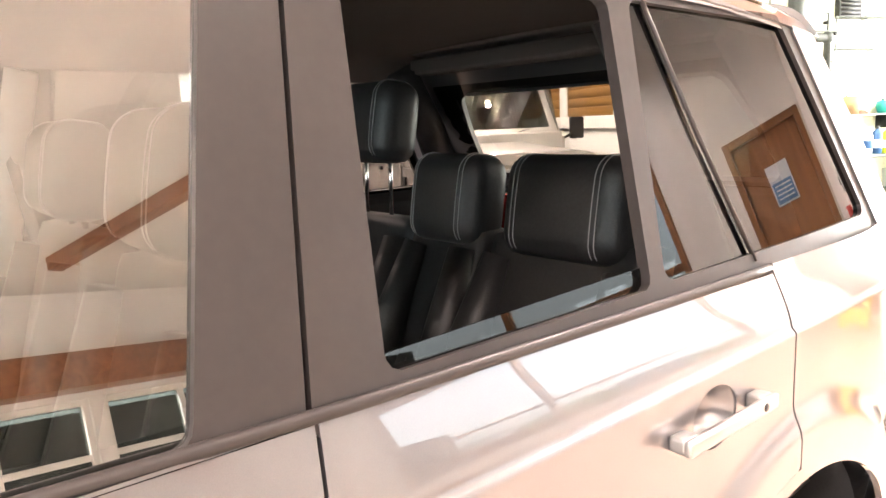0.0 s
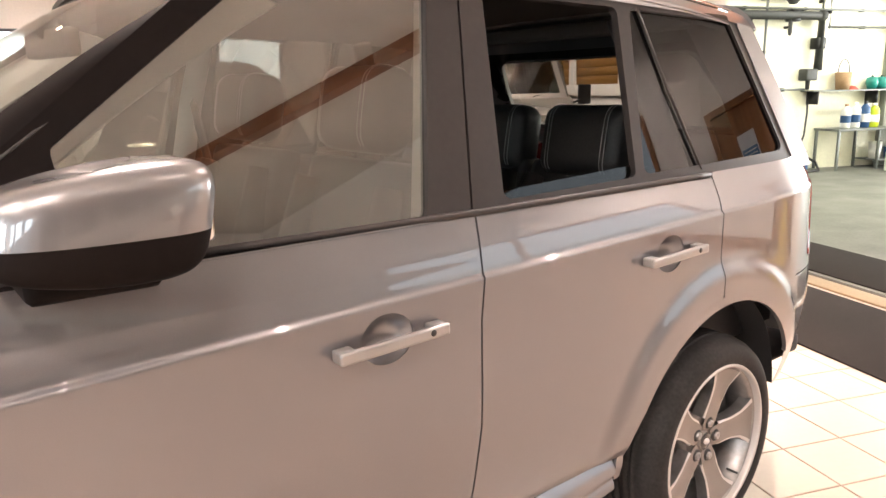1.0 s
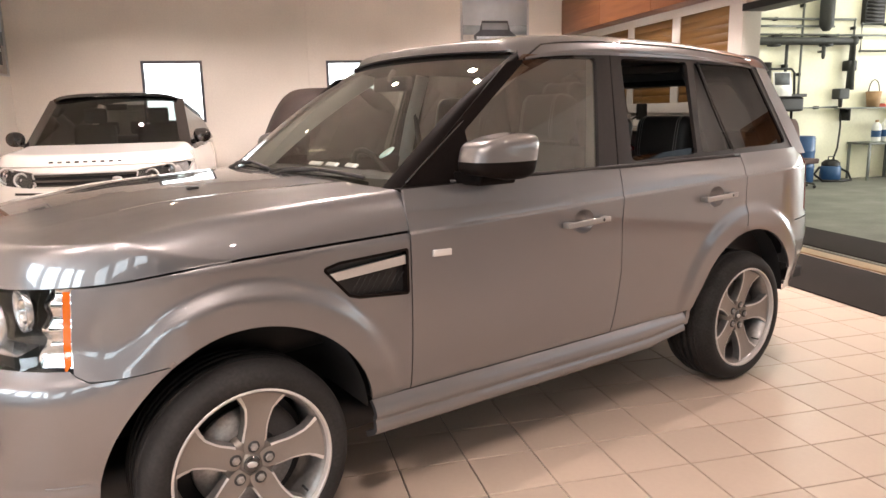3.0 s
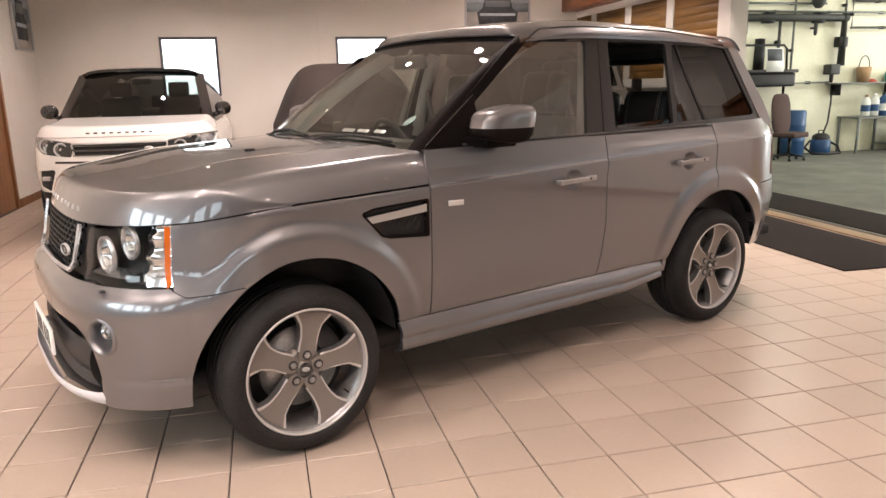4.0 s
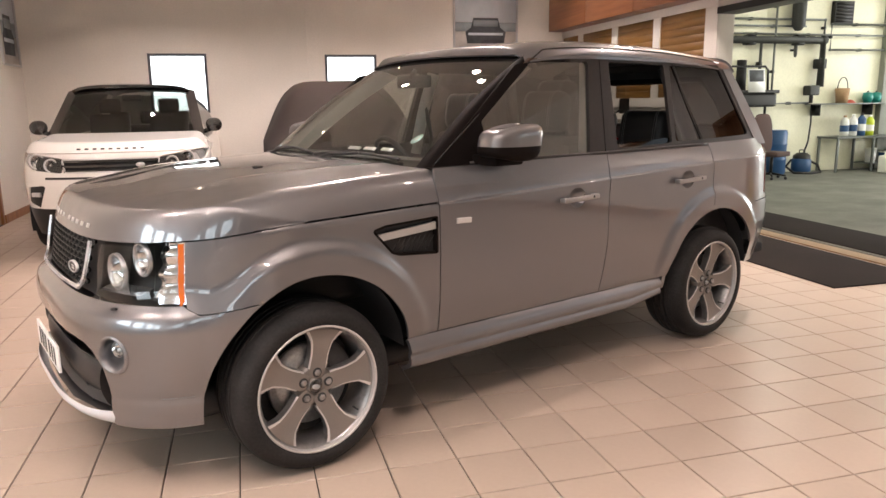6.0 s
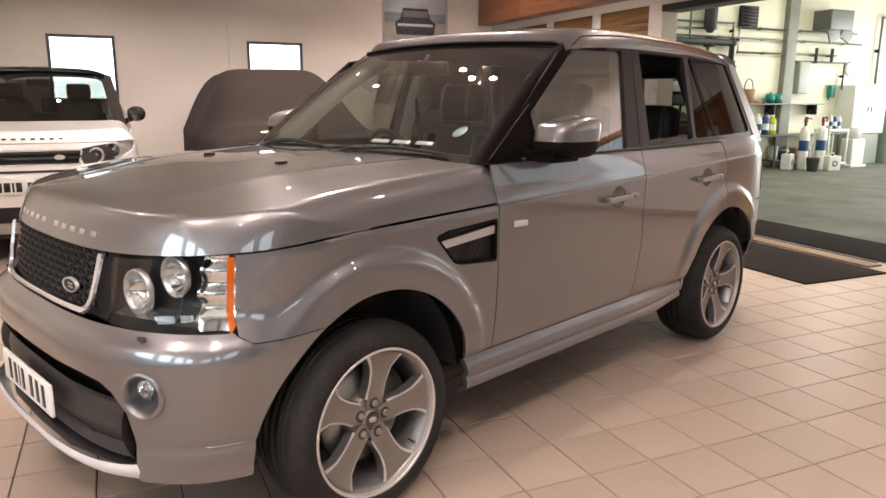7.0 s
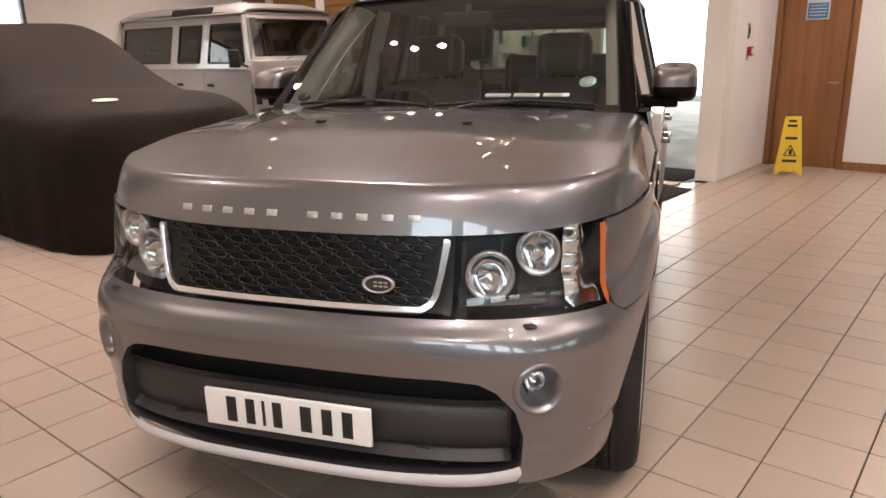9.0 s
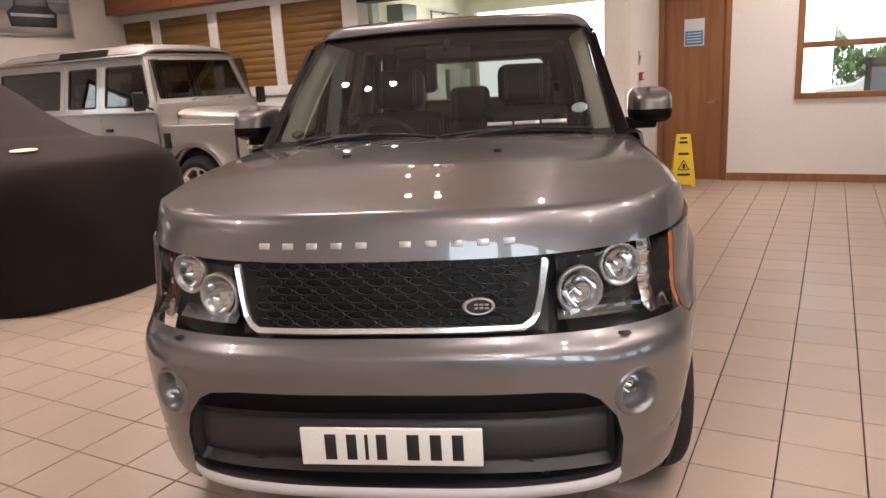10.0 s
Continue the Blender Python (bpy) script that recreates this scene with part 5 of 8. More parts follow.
        P("centre_pillar", sg(less(both(frame_all, in_rear), lambda x, z: in_front(x, z) - 0.007), gx, gz, 0.009, 0.02), PILLAR_FILM, None, "smoked brown centre pillar trim")
        d_line = lambda x, z: (x - 3.235) + 0.585 * (z - 1.285)
        P("quarter_trim", sg(less(both(frame_all, d_line), in_rear), gx, gz, 0.006, 0.02), PILLAR_FILM)
        P("rear_pillar", sg(less(frame_all, in_rear, d_line), gx, gz, 0.010, 0.02), PAINT, None, "body-coloured rear pillar")
        # trim strip at the foot of the glass
        belt = [tuple(Vector((x, sy * (float(glass_y(np.array(x), np.array(1.225))) + 0.012), 1.222 + 0.012 * min(max((x - 0.6) / 2.2, 0), 1.2)))) for x in np.linspace(0.86, 2.68, 30)]
        P("belt_trim", tube(belt, 0.0085, 8), PILLAR_FILM)
        ledge = lambda x, t, sy=sy: (x, sy * (body_y(x, 1.214 + 0 * x) * (1 - t) + (glass_y(x, 1.215 + 0 * x) - 0.004) * t), 1.2145 + 0.012 * np.clip((x - 0.6) / 2.2, 0, 1.2) + 0.002 * t)
        P("belt_ledge", sheet(ledge, span(0.62, 2.68, 0.05), np.linspace(0, 1, 3), None, 0.0), PILLAR_GLOSS)
        part("window_pane", sg(polygon([(0.80, 1.215), (1.66, 1.22), (1.75, 1.715), (1.33, 1.715), (0.90, 1.385)], 0.01), gx, gz, -0.004, 0.0), SIDE_GLASS, door)
        # the rear pane stands wound down, only its top edge shows
        if sy < 0:
            part("window_pane", sg(polygon([(1.84, 1.20), (2.35, 1.22), (2.352, 1.285), (1.85, 1.262)], 0.006), gx, gz, -0.008, 0.005), PRIVACY, rdoor, "rear window wound almost down")
        else:
            part("window_pane", sg(polygon([(1.84, 1.20), (2.35, 1.22), (2.385, 1.715), (1.88, 1.715)], 0.006), gx, gz, -0.008, 0.0), PRIVACY, rdoor, "tinted rear window")
        part("quarter_pane", sg(polygon([(2.36, 1.245), (3.24, 1.255), (2.97, 1.71), (2.42, 1.71)], 0.01), gx, gz, -0.003, 0.0), PRIVACY, quarter, "dark privacy glass quarter window")
        part("pane_divider", tube([tuple((x, sy * (float(glass_y(np.array(x), np.array(z))) + 0.004), z)) for x, z in ((2.656, 1.25), (2.552, 1.48), (2.468, 1.705))], 0.0045, 8), PILLAR_FILM, quarter)
        # wing mirror
        mm = Matrix.Translation((1.020, sy * 0.992, 1.316)) @ Matrix.Diagonal((1, sy, 1, 1))
        def shell(a, b):
            # superellipsoid, flatter behind
            ca, sa, cb, sb = np.cos(a), np.sin(a), np.cos(b), np.sin(b)
            pw = lambda q, e: np.sign(q) * np.abs(q) ** e
            x = pw(cb, 0.45) * pw(ca, 0.6) * np.where(ca > 0, 0.112, 0.185)
            y = pw(cb, 0.45) * pw(sa, 0.55) * 0.096
            z = pw(sb, 0.5) * (0.087 - 0.018 * np.clip(-ca, 0, 1)) * np.where(sb < 0, 0.98, 1.0)
            return x + 0.02 * (z / 0.1), y, z
        for nm, lo, hi, mt, lb in (("mirror_cap", -0.030, 1.5708, MIRROR_SILVER, "silver mirror cap"), ("mirror_base", -1.5708, -0.030, PILLAR_GLOSS, "black lower mirror housing")):
            vtx, fcs = sheet(shell, np.linspace(-math.pi, math.pi, 49), np.linspace(lo, hi, 15), None, 0.0, flip=(sy < 0))
            ob = P(nm, moved((vtx, fcs), mm), mt, None, lb)
        part("mirror_glass", moved(vf(box(0.070, 0.1125, -0.048, 0.048, -0.040, 0.048, 0.01)), mm), CHROME, ob)
        lo, hi = sorted((sy * 0.84, sy * 1.01))
        P("mirror_arm", box(0.88, 1.06, lo, hi, 1.214, 1.262, 0.018, 3), PILLAR_GLOSS)
        # inner door cards and light pillar linings
        card = lambda x, z, sy=sy: (x, sy * (0.80 - 0.02 * np.sin((z - 0.5) * 9)), z)
        P("door_lining", sheet(card, span(0.62, 2.72, 0.1), span(0.45, 1.215, 0.06), None, 0.0), LEATHER)
        P("cargo_lining", sheet(lambda x, z, sy=sy: (x, sy * (glass_y(x, np.maximum(z, 1.2)) - 0.09), z), span(2.72, 3.40, 0.1), span(0.6, 1.22, 0.08), None, 0.0), LEATHER)
        def front_lining(v, t, sy=sy):
            ax, ay, az = screen(sy * 0.985 + 0 * v, v)
            return ax + 0.018 + 0.105 * t, ay - sy * (0.055 * t + 0.012 * np.sin(np.pi * t)), az - 0.022 - 0.035 * t
        P("pillar_lining", sheet(front_lining, span(0.02, 0.99, 0.06), np.linspace(0, 1, 7), None, 0.012), TRIM_BEIGE, None, "pale pillar lining")
        for pl, w0, mt in (([(1.70, 0.81, 1.15), (1.75, 0.765, 1.45), (1.80, 0.71, 1.70)], 0.042, TRIM_BEIGE), ([(2.68, 0.80, 1.2), (2.58, 0.75, 1.46), (2.50, 0.695, 1.69)], 0.042, DARK_PLASTIC), ([(3.30, 0.74, 1.2), (3.15, 0.69, 1.5), (3.00, 0.65, 1.70)], 0.06, DARK_PLASTIC)):
            P("pillar_lining", tube([(x, sy * y, z) for x, y, z in pl], w0, 10), mt, None, "pale pillar lining" if mt is TRIM_BEIGE else "")
        belt_line = tube([(1.74, sy * 0.74, 1.52), (1.80, sy * 0.70, 1.1), (1.82, sy * 0.66, 0.75)], 0.016, 6)
        P("seat_belt", belt_line, DARK_PLASTIC)
    # tailgate and rear closing
    GATE_X = curve([(0.80, 3.74), (1.15, 3.72), (1.235, 3.62), (1.28, 3.45), (1.36, 3.38), (1.74, 3.11)])
    tg = lambda y, z: (GATE_X(z) - 0.05 * (y / 0.7) ** 2, y * (1.0 + 0.20 * np.clip((z - 1.20) / 0.06, 0, 1) - 0.06 * np.clip((z - 1.5) / 0.2, 0, 1)), z)
    tgk = polygon([(-0.50, 1.33), (0.50, 1.33), (0.44, 1.62), (-0.44, 1.62)], 0.04)
    gate = P("tailgate", sheet(tg, span(-0.62, 0.62, 0.02), span(0.80, 1.73, 0.02), less(lambda y, z: np.abs(y) - 0.615, tgk), 0.02), PAINT)
    part("rear_screen", sheet(tg, span(-0.56, 0.56, 0.08), span(1.30, 1.65, 0.05), None, 0.0), REAR_GLASS, gate)
    def tail(a, z):
        tuck = np.clip((0.72 - z) / 0.30, 0, 1) ** 1.6
        w, A = 0.947 - 0.05 * tuck, TAIL_X(np.maximum(z, 0.5)) + 0.010 - 0.07 * tuck - XR
        sn, c = np.sin(a), np.cos(a)
        return XR + A * np.abs(c) ** (2 / NR), np.sign(sn) * (w * np.abs(sn) ** (2 / NR) + flare(XR + A * np.abs(c) ** (2 / NR), z)), z
    tail_keep = less(both(lambda a, z: z - 0.838, lambda a, z: 0.42 - z), lambda a, z: arch(WHEELBASE)(tail(a, z)[0], z))
    P("rear_bumper", sheet(tail, np.concatenate([span(-1.56, -0.5, 0.014), span(-0.5, 0.5, 0.05)[1:-1], span(0.5, 1.56, 0.014)]), span(0.42, 0.845, 0.0145), tail_keep, 0.0), PAINT)
    P("spoiler", moved(vf(box(-0.12, 0.05, -0.56, 0.56, -0.016, 0.016, 0.012)), Matrix.Translation((3.10, 0, 1.752)) @ Matrix.Rotation(radians(8), 4, "Y")), PAINT)
    P("rear_header", box(3.02, 3.13, -0.62, 0.62, 1.690, 1.745, 0.012), HEADLINER)
    # floor pan
    P("underbody", box(-0.62, 3.30, -0.72, 0.72, 0.30, 0.42, 0.05), BLACK_PLASTIC)
    P("cabin_floor", box(0.62, 3.60, -0.79, 0.79, 0.43, 0.50, 0.02), CARPET)
    P("bulkhead", box(0.50, 0.60, -0.80, 0.80, 0.43, 1.12, 0.02), CARPET)
    P("engine_cover", box(-0.42, 0.48, -0.60, 0.60, 0.60, 0.95, 0.05), BLACK_PLASTIC)
    # dashboard, wheel, seats
    P("dashboard", prism([(0.64, 1.19), (0.80, 1.225), (1.08, 1.20), (1.16, 1.12), (1.12, 0.95), (1.02, 0.75), (0.64, 0.75)], -0.78, 0.78, 0.02), LEATHER, None, "black leather dashboard")
    P("centre_console", box(1.05, 1.95, -0.13, 0.13, 0.48, 0.86, 0.04), LEATHER)
    sw = P("steering_wheel", moved(lathe([(0.185 + 0.016 * math.cos(t), 0.016 * math.sin(t)) for t in np.linspace(0, 2 * math.pi, 11)], 40, "x"), Matrix.Translation((1.24, 0.37, 1.12)) @ Matrix.Rotation(radians(-24), 4, "Y")), LEATHER)
    part("airbag_boss", moved(vf(box(-0.03, 0.03, -0.08, 0.08, -0.07, 0.06, 0.025)), Matrix.Translation((1.23, 0.37, 1.12)) @ Matrix.Rotation(radians(-24), 4, "Y")), LEATHER, sw)
    for a in (0, 180, 270):
        part("wheel_spoke", moved(tube([(0, 0.05 * math.cos(radians(a)), 0.05 * math.sin(radians(a))), (0, 0.18 * math.cos(radians(a)), 0.18 * math.sin(radians(a)))], 0.016, 8), Matrix.Translation((1.24, 0.37, 1.12)) @ Matrix.Rotation(radians(-24), 4, "Y")), SILVER if a == 270 else LEATHER, sw)
    P("column_shroud", tube([(1.05, 0.37, 1.04), (1.22, 0.37, 1.11)], 0.05, 12), BLACK_PLASTIC)
    im = P("interior_mirror", moved(vf(box(-0.02, 0.02, -0.12, 0.12, -0.035, 0.035, 0.015)), Matrix.Translation((1.145, 0.0, 1.62)) @ Matrix.Rotation(radians(12), 4, "Z")), BLACK_PLASTIC)
    part("mirror_stalk", tube([(1.12, 0, 1.635), (1.155, 0, 1.685)], 0.014, 8), BLACK_PLASTIC, im)

    def stuffed(p, size, r):
        """A point of the unit cube's skin carried to a stuffed block: rounded edges, front and back a little crowned."""
        k = [max(abs(q) - (1 - min(r / h, 1.0)), 0) / min(r / h, 1.0) for q, h in zip(p, size)]
        n = math.sqrt(sum(q * q for q in k))
        q = list(p)
        if n > 1:
            q = [math.copysign((1 - min(r / h, 1.0)) + min(r / h, 1.0) * kk / n, c) if kk > 0 else c for c, kk, h in zip(p, k, size)]
        crown = 1 + 0.12 * (1 - p[1] * p[1]) * (1 - p[2] * p[2])
        return Vector((q[0] * size[0] * crown, q[1] * size[1], q[2] * size[2]))

    def pad(size, m, r=0.05):
        bm = bmesh.new()
        bmesh.ops.create_cube(bm, size=2.0)
        bmesh.ops.subdivide_edges(bm, edges=bm.edges[:], cuts=9, use_grid_fill=True)
        for v in bm.verts:
            v.co = m @ stuffed(tuple(v.co), size, r)
        return vf(bm)

    def seat(x, y, w, rear=False, up=0.0, head=0.155):
        root = new("rear_seat" if rear else "front_seat")
        root.empty_display_size = 0.1
        root.parent = car
        root.matrix_parent_inverse = Matrix()
        root.location = (x, y, 0)
        zs = 0.78 if rear else 0.74
        part("cushion", box(-0.25, 0.27, -w, w, zs - 0.22, zs, 0.05, 3), LEATHER, root)
        top = zs + (0.46 if rear else 0.57)
        hh = 0.125 if rear else 0.115
        hz = zs + (0.525 if rear else 0.70) + up
        back = [(0.22, zs - 0.05), (0.34, zs - 0.05), (0.47, top - 0.01), (0.36, top), (0.26, zs + 0.2)]
        part("backrest", prism(back, -w, w, 0.035), LEATHER, root)
        for s in (-1, 1):
            part("side_bolster", tube([(0.16, s * (w - 0.04), zs + 0.03), (0.24, s * (w - 0.03), zs + 0.2), (0.33, s * (w - 0.05), top - 0.06)], [0.045, 0.055, 0.04], 10), LEATHER, root)
            part("stitch_line", tube([(0.238 + 0.15 * k / 5 - 0.012, s * (w * 0.42), zs + 0.04 + (top - zs - 0.06) / 5 * k) for k in range(6)], 0.0018, 5), STITCH, root, "pale seam stitching")
            part("headrest_post", tube([(0.40, s * 0.07, top - 0.04), (0.41, s * 0.07, hz - 0.04)], 0.007, 8), CHROME, root)
        hm = Matrix.Translation((0.40, 0, hz)) @ Matrix.Rotation(radians(10), 4, "Y")
        size = (0.075, head, hh)
        hr = part("headrest", pad(size, hm, 0.055), LEATHER, root)
        for s in (-1, 1):
            for d in (0.0, 0.014):
                u = s * (0.62 + d / head)
                line = [(hm @ (stuffed((-1.0, u, w2), size, 0.055) * 1.012))[:] for w2 in np.linspace(-0.97, 0.999, 19)]
                line += [(hm @ (stuffed((x2, u, 1.0), size, 0.055) * 1.012))[:] for x2 in np.linspace(-0.9, 0.6, 9)]
                part("stitch_line", tube(line, 0.0013, 5), STITCH, hr)
        return root

    for y in (-0.38, 0.38):
        seat(1.42, y, 0.26)
    for y, up, head in ((-0.41, 0.0, 0.185), (0.02, 0.0, 0.145), (0.42, 0.22, 0.165)):
        seat(2.32, y, 0.24 if abs(y) > 0.1 else 0.15, True, up, head)
    proportions(car)
    # wheels
    w = build_wheel()
    w.parent = car
    w.matrix_basis = pose(0, -0.805, TYRE_R, 0, 13, 0)
    for x, y, rz, rot in ((WHEELBASE, -0.812, 0, 20), (0.0, 0.805, 180, 8), (WHEELBASE, 0.812, 180, 30)):
        copy_thing(w, pose(x, y, TYRE_R, 0, rot, rz))
    return car


def proportions(car):
    """The nose set back and drawn down a little towards its tip."""
    for ob in car.children_recursive:
        if ob.type != "MESH":
            continue
        n = len(ob.data.vertices)
        co = np.empty(n * 3)
        ob.data.vertices.foreach_get("co", co)
        co = co.reshape(n, 3)
        x, z = co[:, 0].copy(), co[:, 2].copy()
        ramp = np.clip((-x - 0.05) / 0.38, 0, 1)
        ramp = ramp * ramp * (3 - 2 * ramp)
        co[:, 0] = x + 0.05 * np.clip((-0.55 - x) / 0.33, 0, 1)
        co[:, 2] = z - ramp * (0.018 + 0.022 * np.clip((1.0 - z) / 0.3, 0, 1))
        ob.data.vertices.foreach_set("co", co.ravel())
        ob.data.update()


FRAME_SILVER = material("bright_grille_frame", (0.86, 0.86, 0.87), 0.20, 0.85, grain=0.03, grain_scale=300)
DARK_CHROME = material("smoked_chrome", (0.30, 0.30, 0.31), 0.18, 0.9, rough_var=0.05)
MESH_BLACK = material("satin_black_mesh", (0.010, 0.010, 0.010), 0.26, grain=0.1, grain_scale=200)
# silver alloy with the shade inside the wheel put into its colour
BARREL = material("shaded_rim_barrel", (0.26, 0.25, 0.245), 0.38, 0.8, grain=0.1, stain=0.15)
SPLIT_SILVER = material("pale_silver_bumper_paint", (0.60, 0.61, 0.64), 0.36, 0.1, coat=0.5, grain=0.04, grain_scale=400)
HANDLE = material("silver_grey_handle_paint", (0.27, 0.26, 0.255), 0.3, 0.6, coat=0.8, grain=0.03, grain_scale=700)
PILLAR_GLOSS = material("dark_brown_gloss_pillar", (0.007, 0.005, 0.0045), 0.55, 0.0, grain=0.1, spec=0.06)
RING_GREY = material("frosted_lamp_ring", (0.50, 0.50, 0.51), 0.25, 0.8, grain=0.04, grain_scale=300)
LETTER = material("silver_letter_metal", (0.55, 0.55, 0.55), 0.35, 0.8, grain=0.04, grain_scale=300)
MIRROR_SILVER = material("silver_grey_cap_paint", (0.185, 0.178, 0.18), 0.3, 0.7, coat=1.0, grain=0.03, grain_scale=800)
build_rover(pose(0, 0, 0, 0, 0, 21.9))


# ---------------------------------------------------------------- the other cars in the row
WHITE_PAINT = material("white_car_paint", (0.80, 0.78, 0.75), 0.35, coat=1.0, grain=0.015, stain=0.02)
COVER = material("dark_brown_car_cover", (0.018, 0.0118, 0.0095), 0.75, spec=0.14, grain=0.2, grain_scale=300, stain=0.15, stain_scale=2, bump=0.001, bump_scale=400)
SILVER_PAINT = material("silver_car_paint", (0.42, 0.40, 0.38), 0.35, 0.5, coat=0.8, grain=0.03, grain_scale=500, stain=0.03)
LAMP_GREY = material("bright_lamp_reflector", (0.58, 0.58, 0.59), 0.25, 0.6, rough_var=0.06, bump=0.002, bump_scale=45)
DIM_GLASS = glass("smoky_car_glass", (0.30, 0.32, 0.31))


def road_wheel(r=0.36, w=0.11, spokes=10, face=None):
    """A wheel of a car farther off: tyre, rim, spokes."""
    t = new("wheel")
    t.empty_display_size = 0.1
    part("tyre", lathe([(r * 0.68, -w), (r * 0.8, -w - 0.01), (r * 0.94, -w + 0.01), (r, -w * 0.6), (r, w * 0.6), (r * 0.94, w), (r * 0.68, w)], 40, "y"), RUBBER, t)
    part("rim", lathe([(r * 0.66, w), (r * 0.60, 0.0), (r * 0.64, -w + 0.01), (r * 0.70, -w - 0.006), (r * 0.69, -w + 0.02)], 40, "y"), SILVER, t)
    part("wheel_back", lathe([(0.0, 0.0), (r * 0.61, 0.0)], 32, "y"), BLACK_PLASTIC, t)
    bits = [moved(vf(box(-0.018, 0.018, -w + 0.012, -w + 0.045, 0.03, r * 0.66, 0.006, 1)), Matrix.Rotation(2 * math.pi * k / spokes, 4, "Y")) for k in range(spokes)]
    for b in bits:
        part("spoke", b, SILVER, t)
    part("hub", lathe([(0.0, -w + 0.004), (0.04, -w + 0.006), (0.065, -w + 0.03)], 24, "y"), SILVER, t)
    return t


def build_compact(m):
    car = thing("compact_suv", "white compact off-road car with a black roof and mirrors", "car", m)
    W = curve([(0.2, 0.86), (0.45, 0.92), (0.7, 0.945), (0.9, 0.935), (1.03, 0.90), (1.2, 0.85)])
    FY = curve([(0.2, 0.10), (0.35, 0.02), (0.55, 0.0), (0.72, 0.01), (0.80, 0.035), (0.93, 0.075), (1.0, 0.12), (1.2, 0.2)])
    YK, N = 0.80, 2.7

    def nose2(a, z):
        s, c = np.sin(a), np.cos(a)
        return np.sign(s) * W(z) * np.abs(s) ** (2 / N), YK - (YK - FY(z)) * np.abs(c) ** (2 / N), z

    off = lambda d: (lambda a, z: (nose2(a, z)[0], nose2(a, z)[1] + d, z))
    xz = lambda fn: (lambda a, z: fn(nose2(a, z)[0], z))
    P = lambda n, d, mt, lb="", par=None: part(n, d, mt, par or car, lb)
    aa = span(-1.56, 1.56, 0.026)
    grille = polygon([(-0.47, 0.93), (0.47, 0.93), (0.44, 0.80), (-0.44, 0.80)], 0.02)
    lamps = [polygon([(s * 0.46, 0.935), (s * 0.80, 0.985), (s * 0.93, 0.99), (s * 0.90, 0.90), (s * 0.78, 0.83), (s * 0.46, 0.80)], 0.02) for s in (-1, 1)]
    fogs = [polygon([(s * 0.63, 0.69), (s * 0.83, 0.67), (s * 0.86, 0.52), (s * 0.72, 0.47)], 0.02) for s in (-1, 1)]
    wheel_cut = lambda a, z: disc(0.88, 0.36, 0.40)(nose2(a, z)[1], z)
    bump = P("front_bumper", sheet(nose2, aa, span(0.47, 0.995, 0.0175), less(both(lambda a, z: z - 0.975, lambda a, z: 0.47 - z), xz(grille), *map(xz, lamps), *map(xz, fogs), wheel_cut), 0.02), WHITE_PAINT)
    P("lower_bumper", sheet(off(0.01), aa, span(0.20, 0.47, 0.03), less(lambda a, z: 0 * a - 1.0, wheel_cut, lambda a, z: 0.70 - nose2(a, z)[1]), 0.02), BLACK_PLASTIC, "black lower bumper")
    P("skid_plate", sheet(off(-0.006), span(-0.6, 0.6, 0.05), span(0.24, 0.33, 0.02), None, 0.02), SILVER, "", bump)
    P("intake_slot", sheet(off(-0.004), span(-0.62, 0.62, 0.05), span(0.745, 0.765, 0.01), None, 0.0), BLACK_PLASTIC, "", bump)
    g = P("grille", sheet(off(0.03), span(-0.8, 0.8, 0.04), span(0.79, 0.94, 0.02), None, 0.0), BLACK_PLASTIC)
    for z in (0.815, 0.86, 0.905):
        part("grille_bar", sheet(off(-0.002), span(-0.62, 0.62, 0.04), np.linspace(z - 0.010, z + 0.010, 3), xz(lambda x, zz: np.abs(x) - 0.445), 0.02), GLOSS_BLACK, g)
    part("grille_frame", sheet(off(-0.004), span(-0.7, 0.7, 0.02), span(0.78, 0.95, 0.008), less(xz(grille), lambda a, z: xz(grille)(a, z) + 0.012), 0.02), SILVER, g)
    part("grille_badge", moved(lathe([(0.0, -0.008), (0.04, -0.006), (0.045, 0.004)], 24, "y"), Matrix.Translation((0.28, 0.05, 0.865)) @ Matrix.Diagonal((1, 1, 0.5, 1))), SILVER, g, "oval silver badge")
    for sh, s in zip(lamps, (-1, 1)):
        h = P("headlamp", sheet(off(0.05), span(-1.2, 1.2, 0.03), span(0.79, 1.0, 0.02), xz(sh), 0.0), LAMP_GREY, "clear swept-back headlamp")
        part("lamp_lens", sheet(off(0.003), span(-1.25, 1.25, 0.02), span(0.79, 1.0, 0.012), xz(sh), 0.0), LAMP_GLASS, h)
        for x, z, r in ((0.575, 0.870, 0.056), (0.72, 0.905, 0.064)):
            yy = YK - (YK - float(FY(z))) * (1 - (x / float(W(z))) ** N) ** (1 / N)
            part("lamp_bowl", moved(lathe([(r, -0.01), (r * 0.8, 0.01), (r * 0.3, 0.03), (0.0, 0.03)], 24, "y"), Matrix.Translation((s * x, yy + 0.03, z))), CHROME, h)
            part("lamp_ring", moved(lathe([(r + 0.012, 0.012), (r + 0.010, -0.014), (r, -0.014), (r - 0.006, -0.006)], 28, "y"), Matrix.Translation((s * x, yy + 0.032, z))), SILVER, h)
            part("projector_lens", moved(lathe([(0.0, -0.002), (0.014, 0.0), (0.022, 0.02)], 20, "y"), Matrix.Translation((s * x, yy + 0.03, z))), CHROME, h)
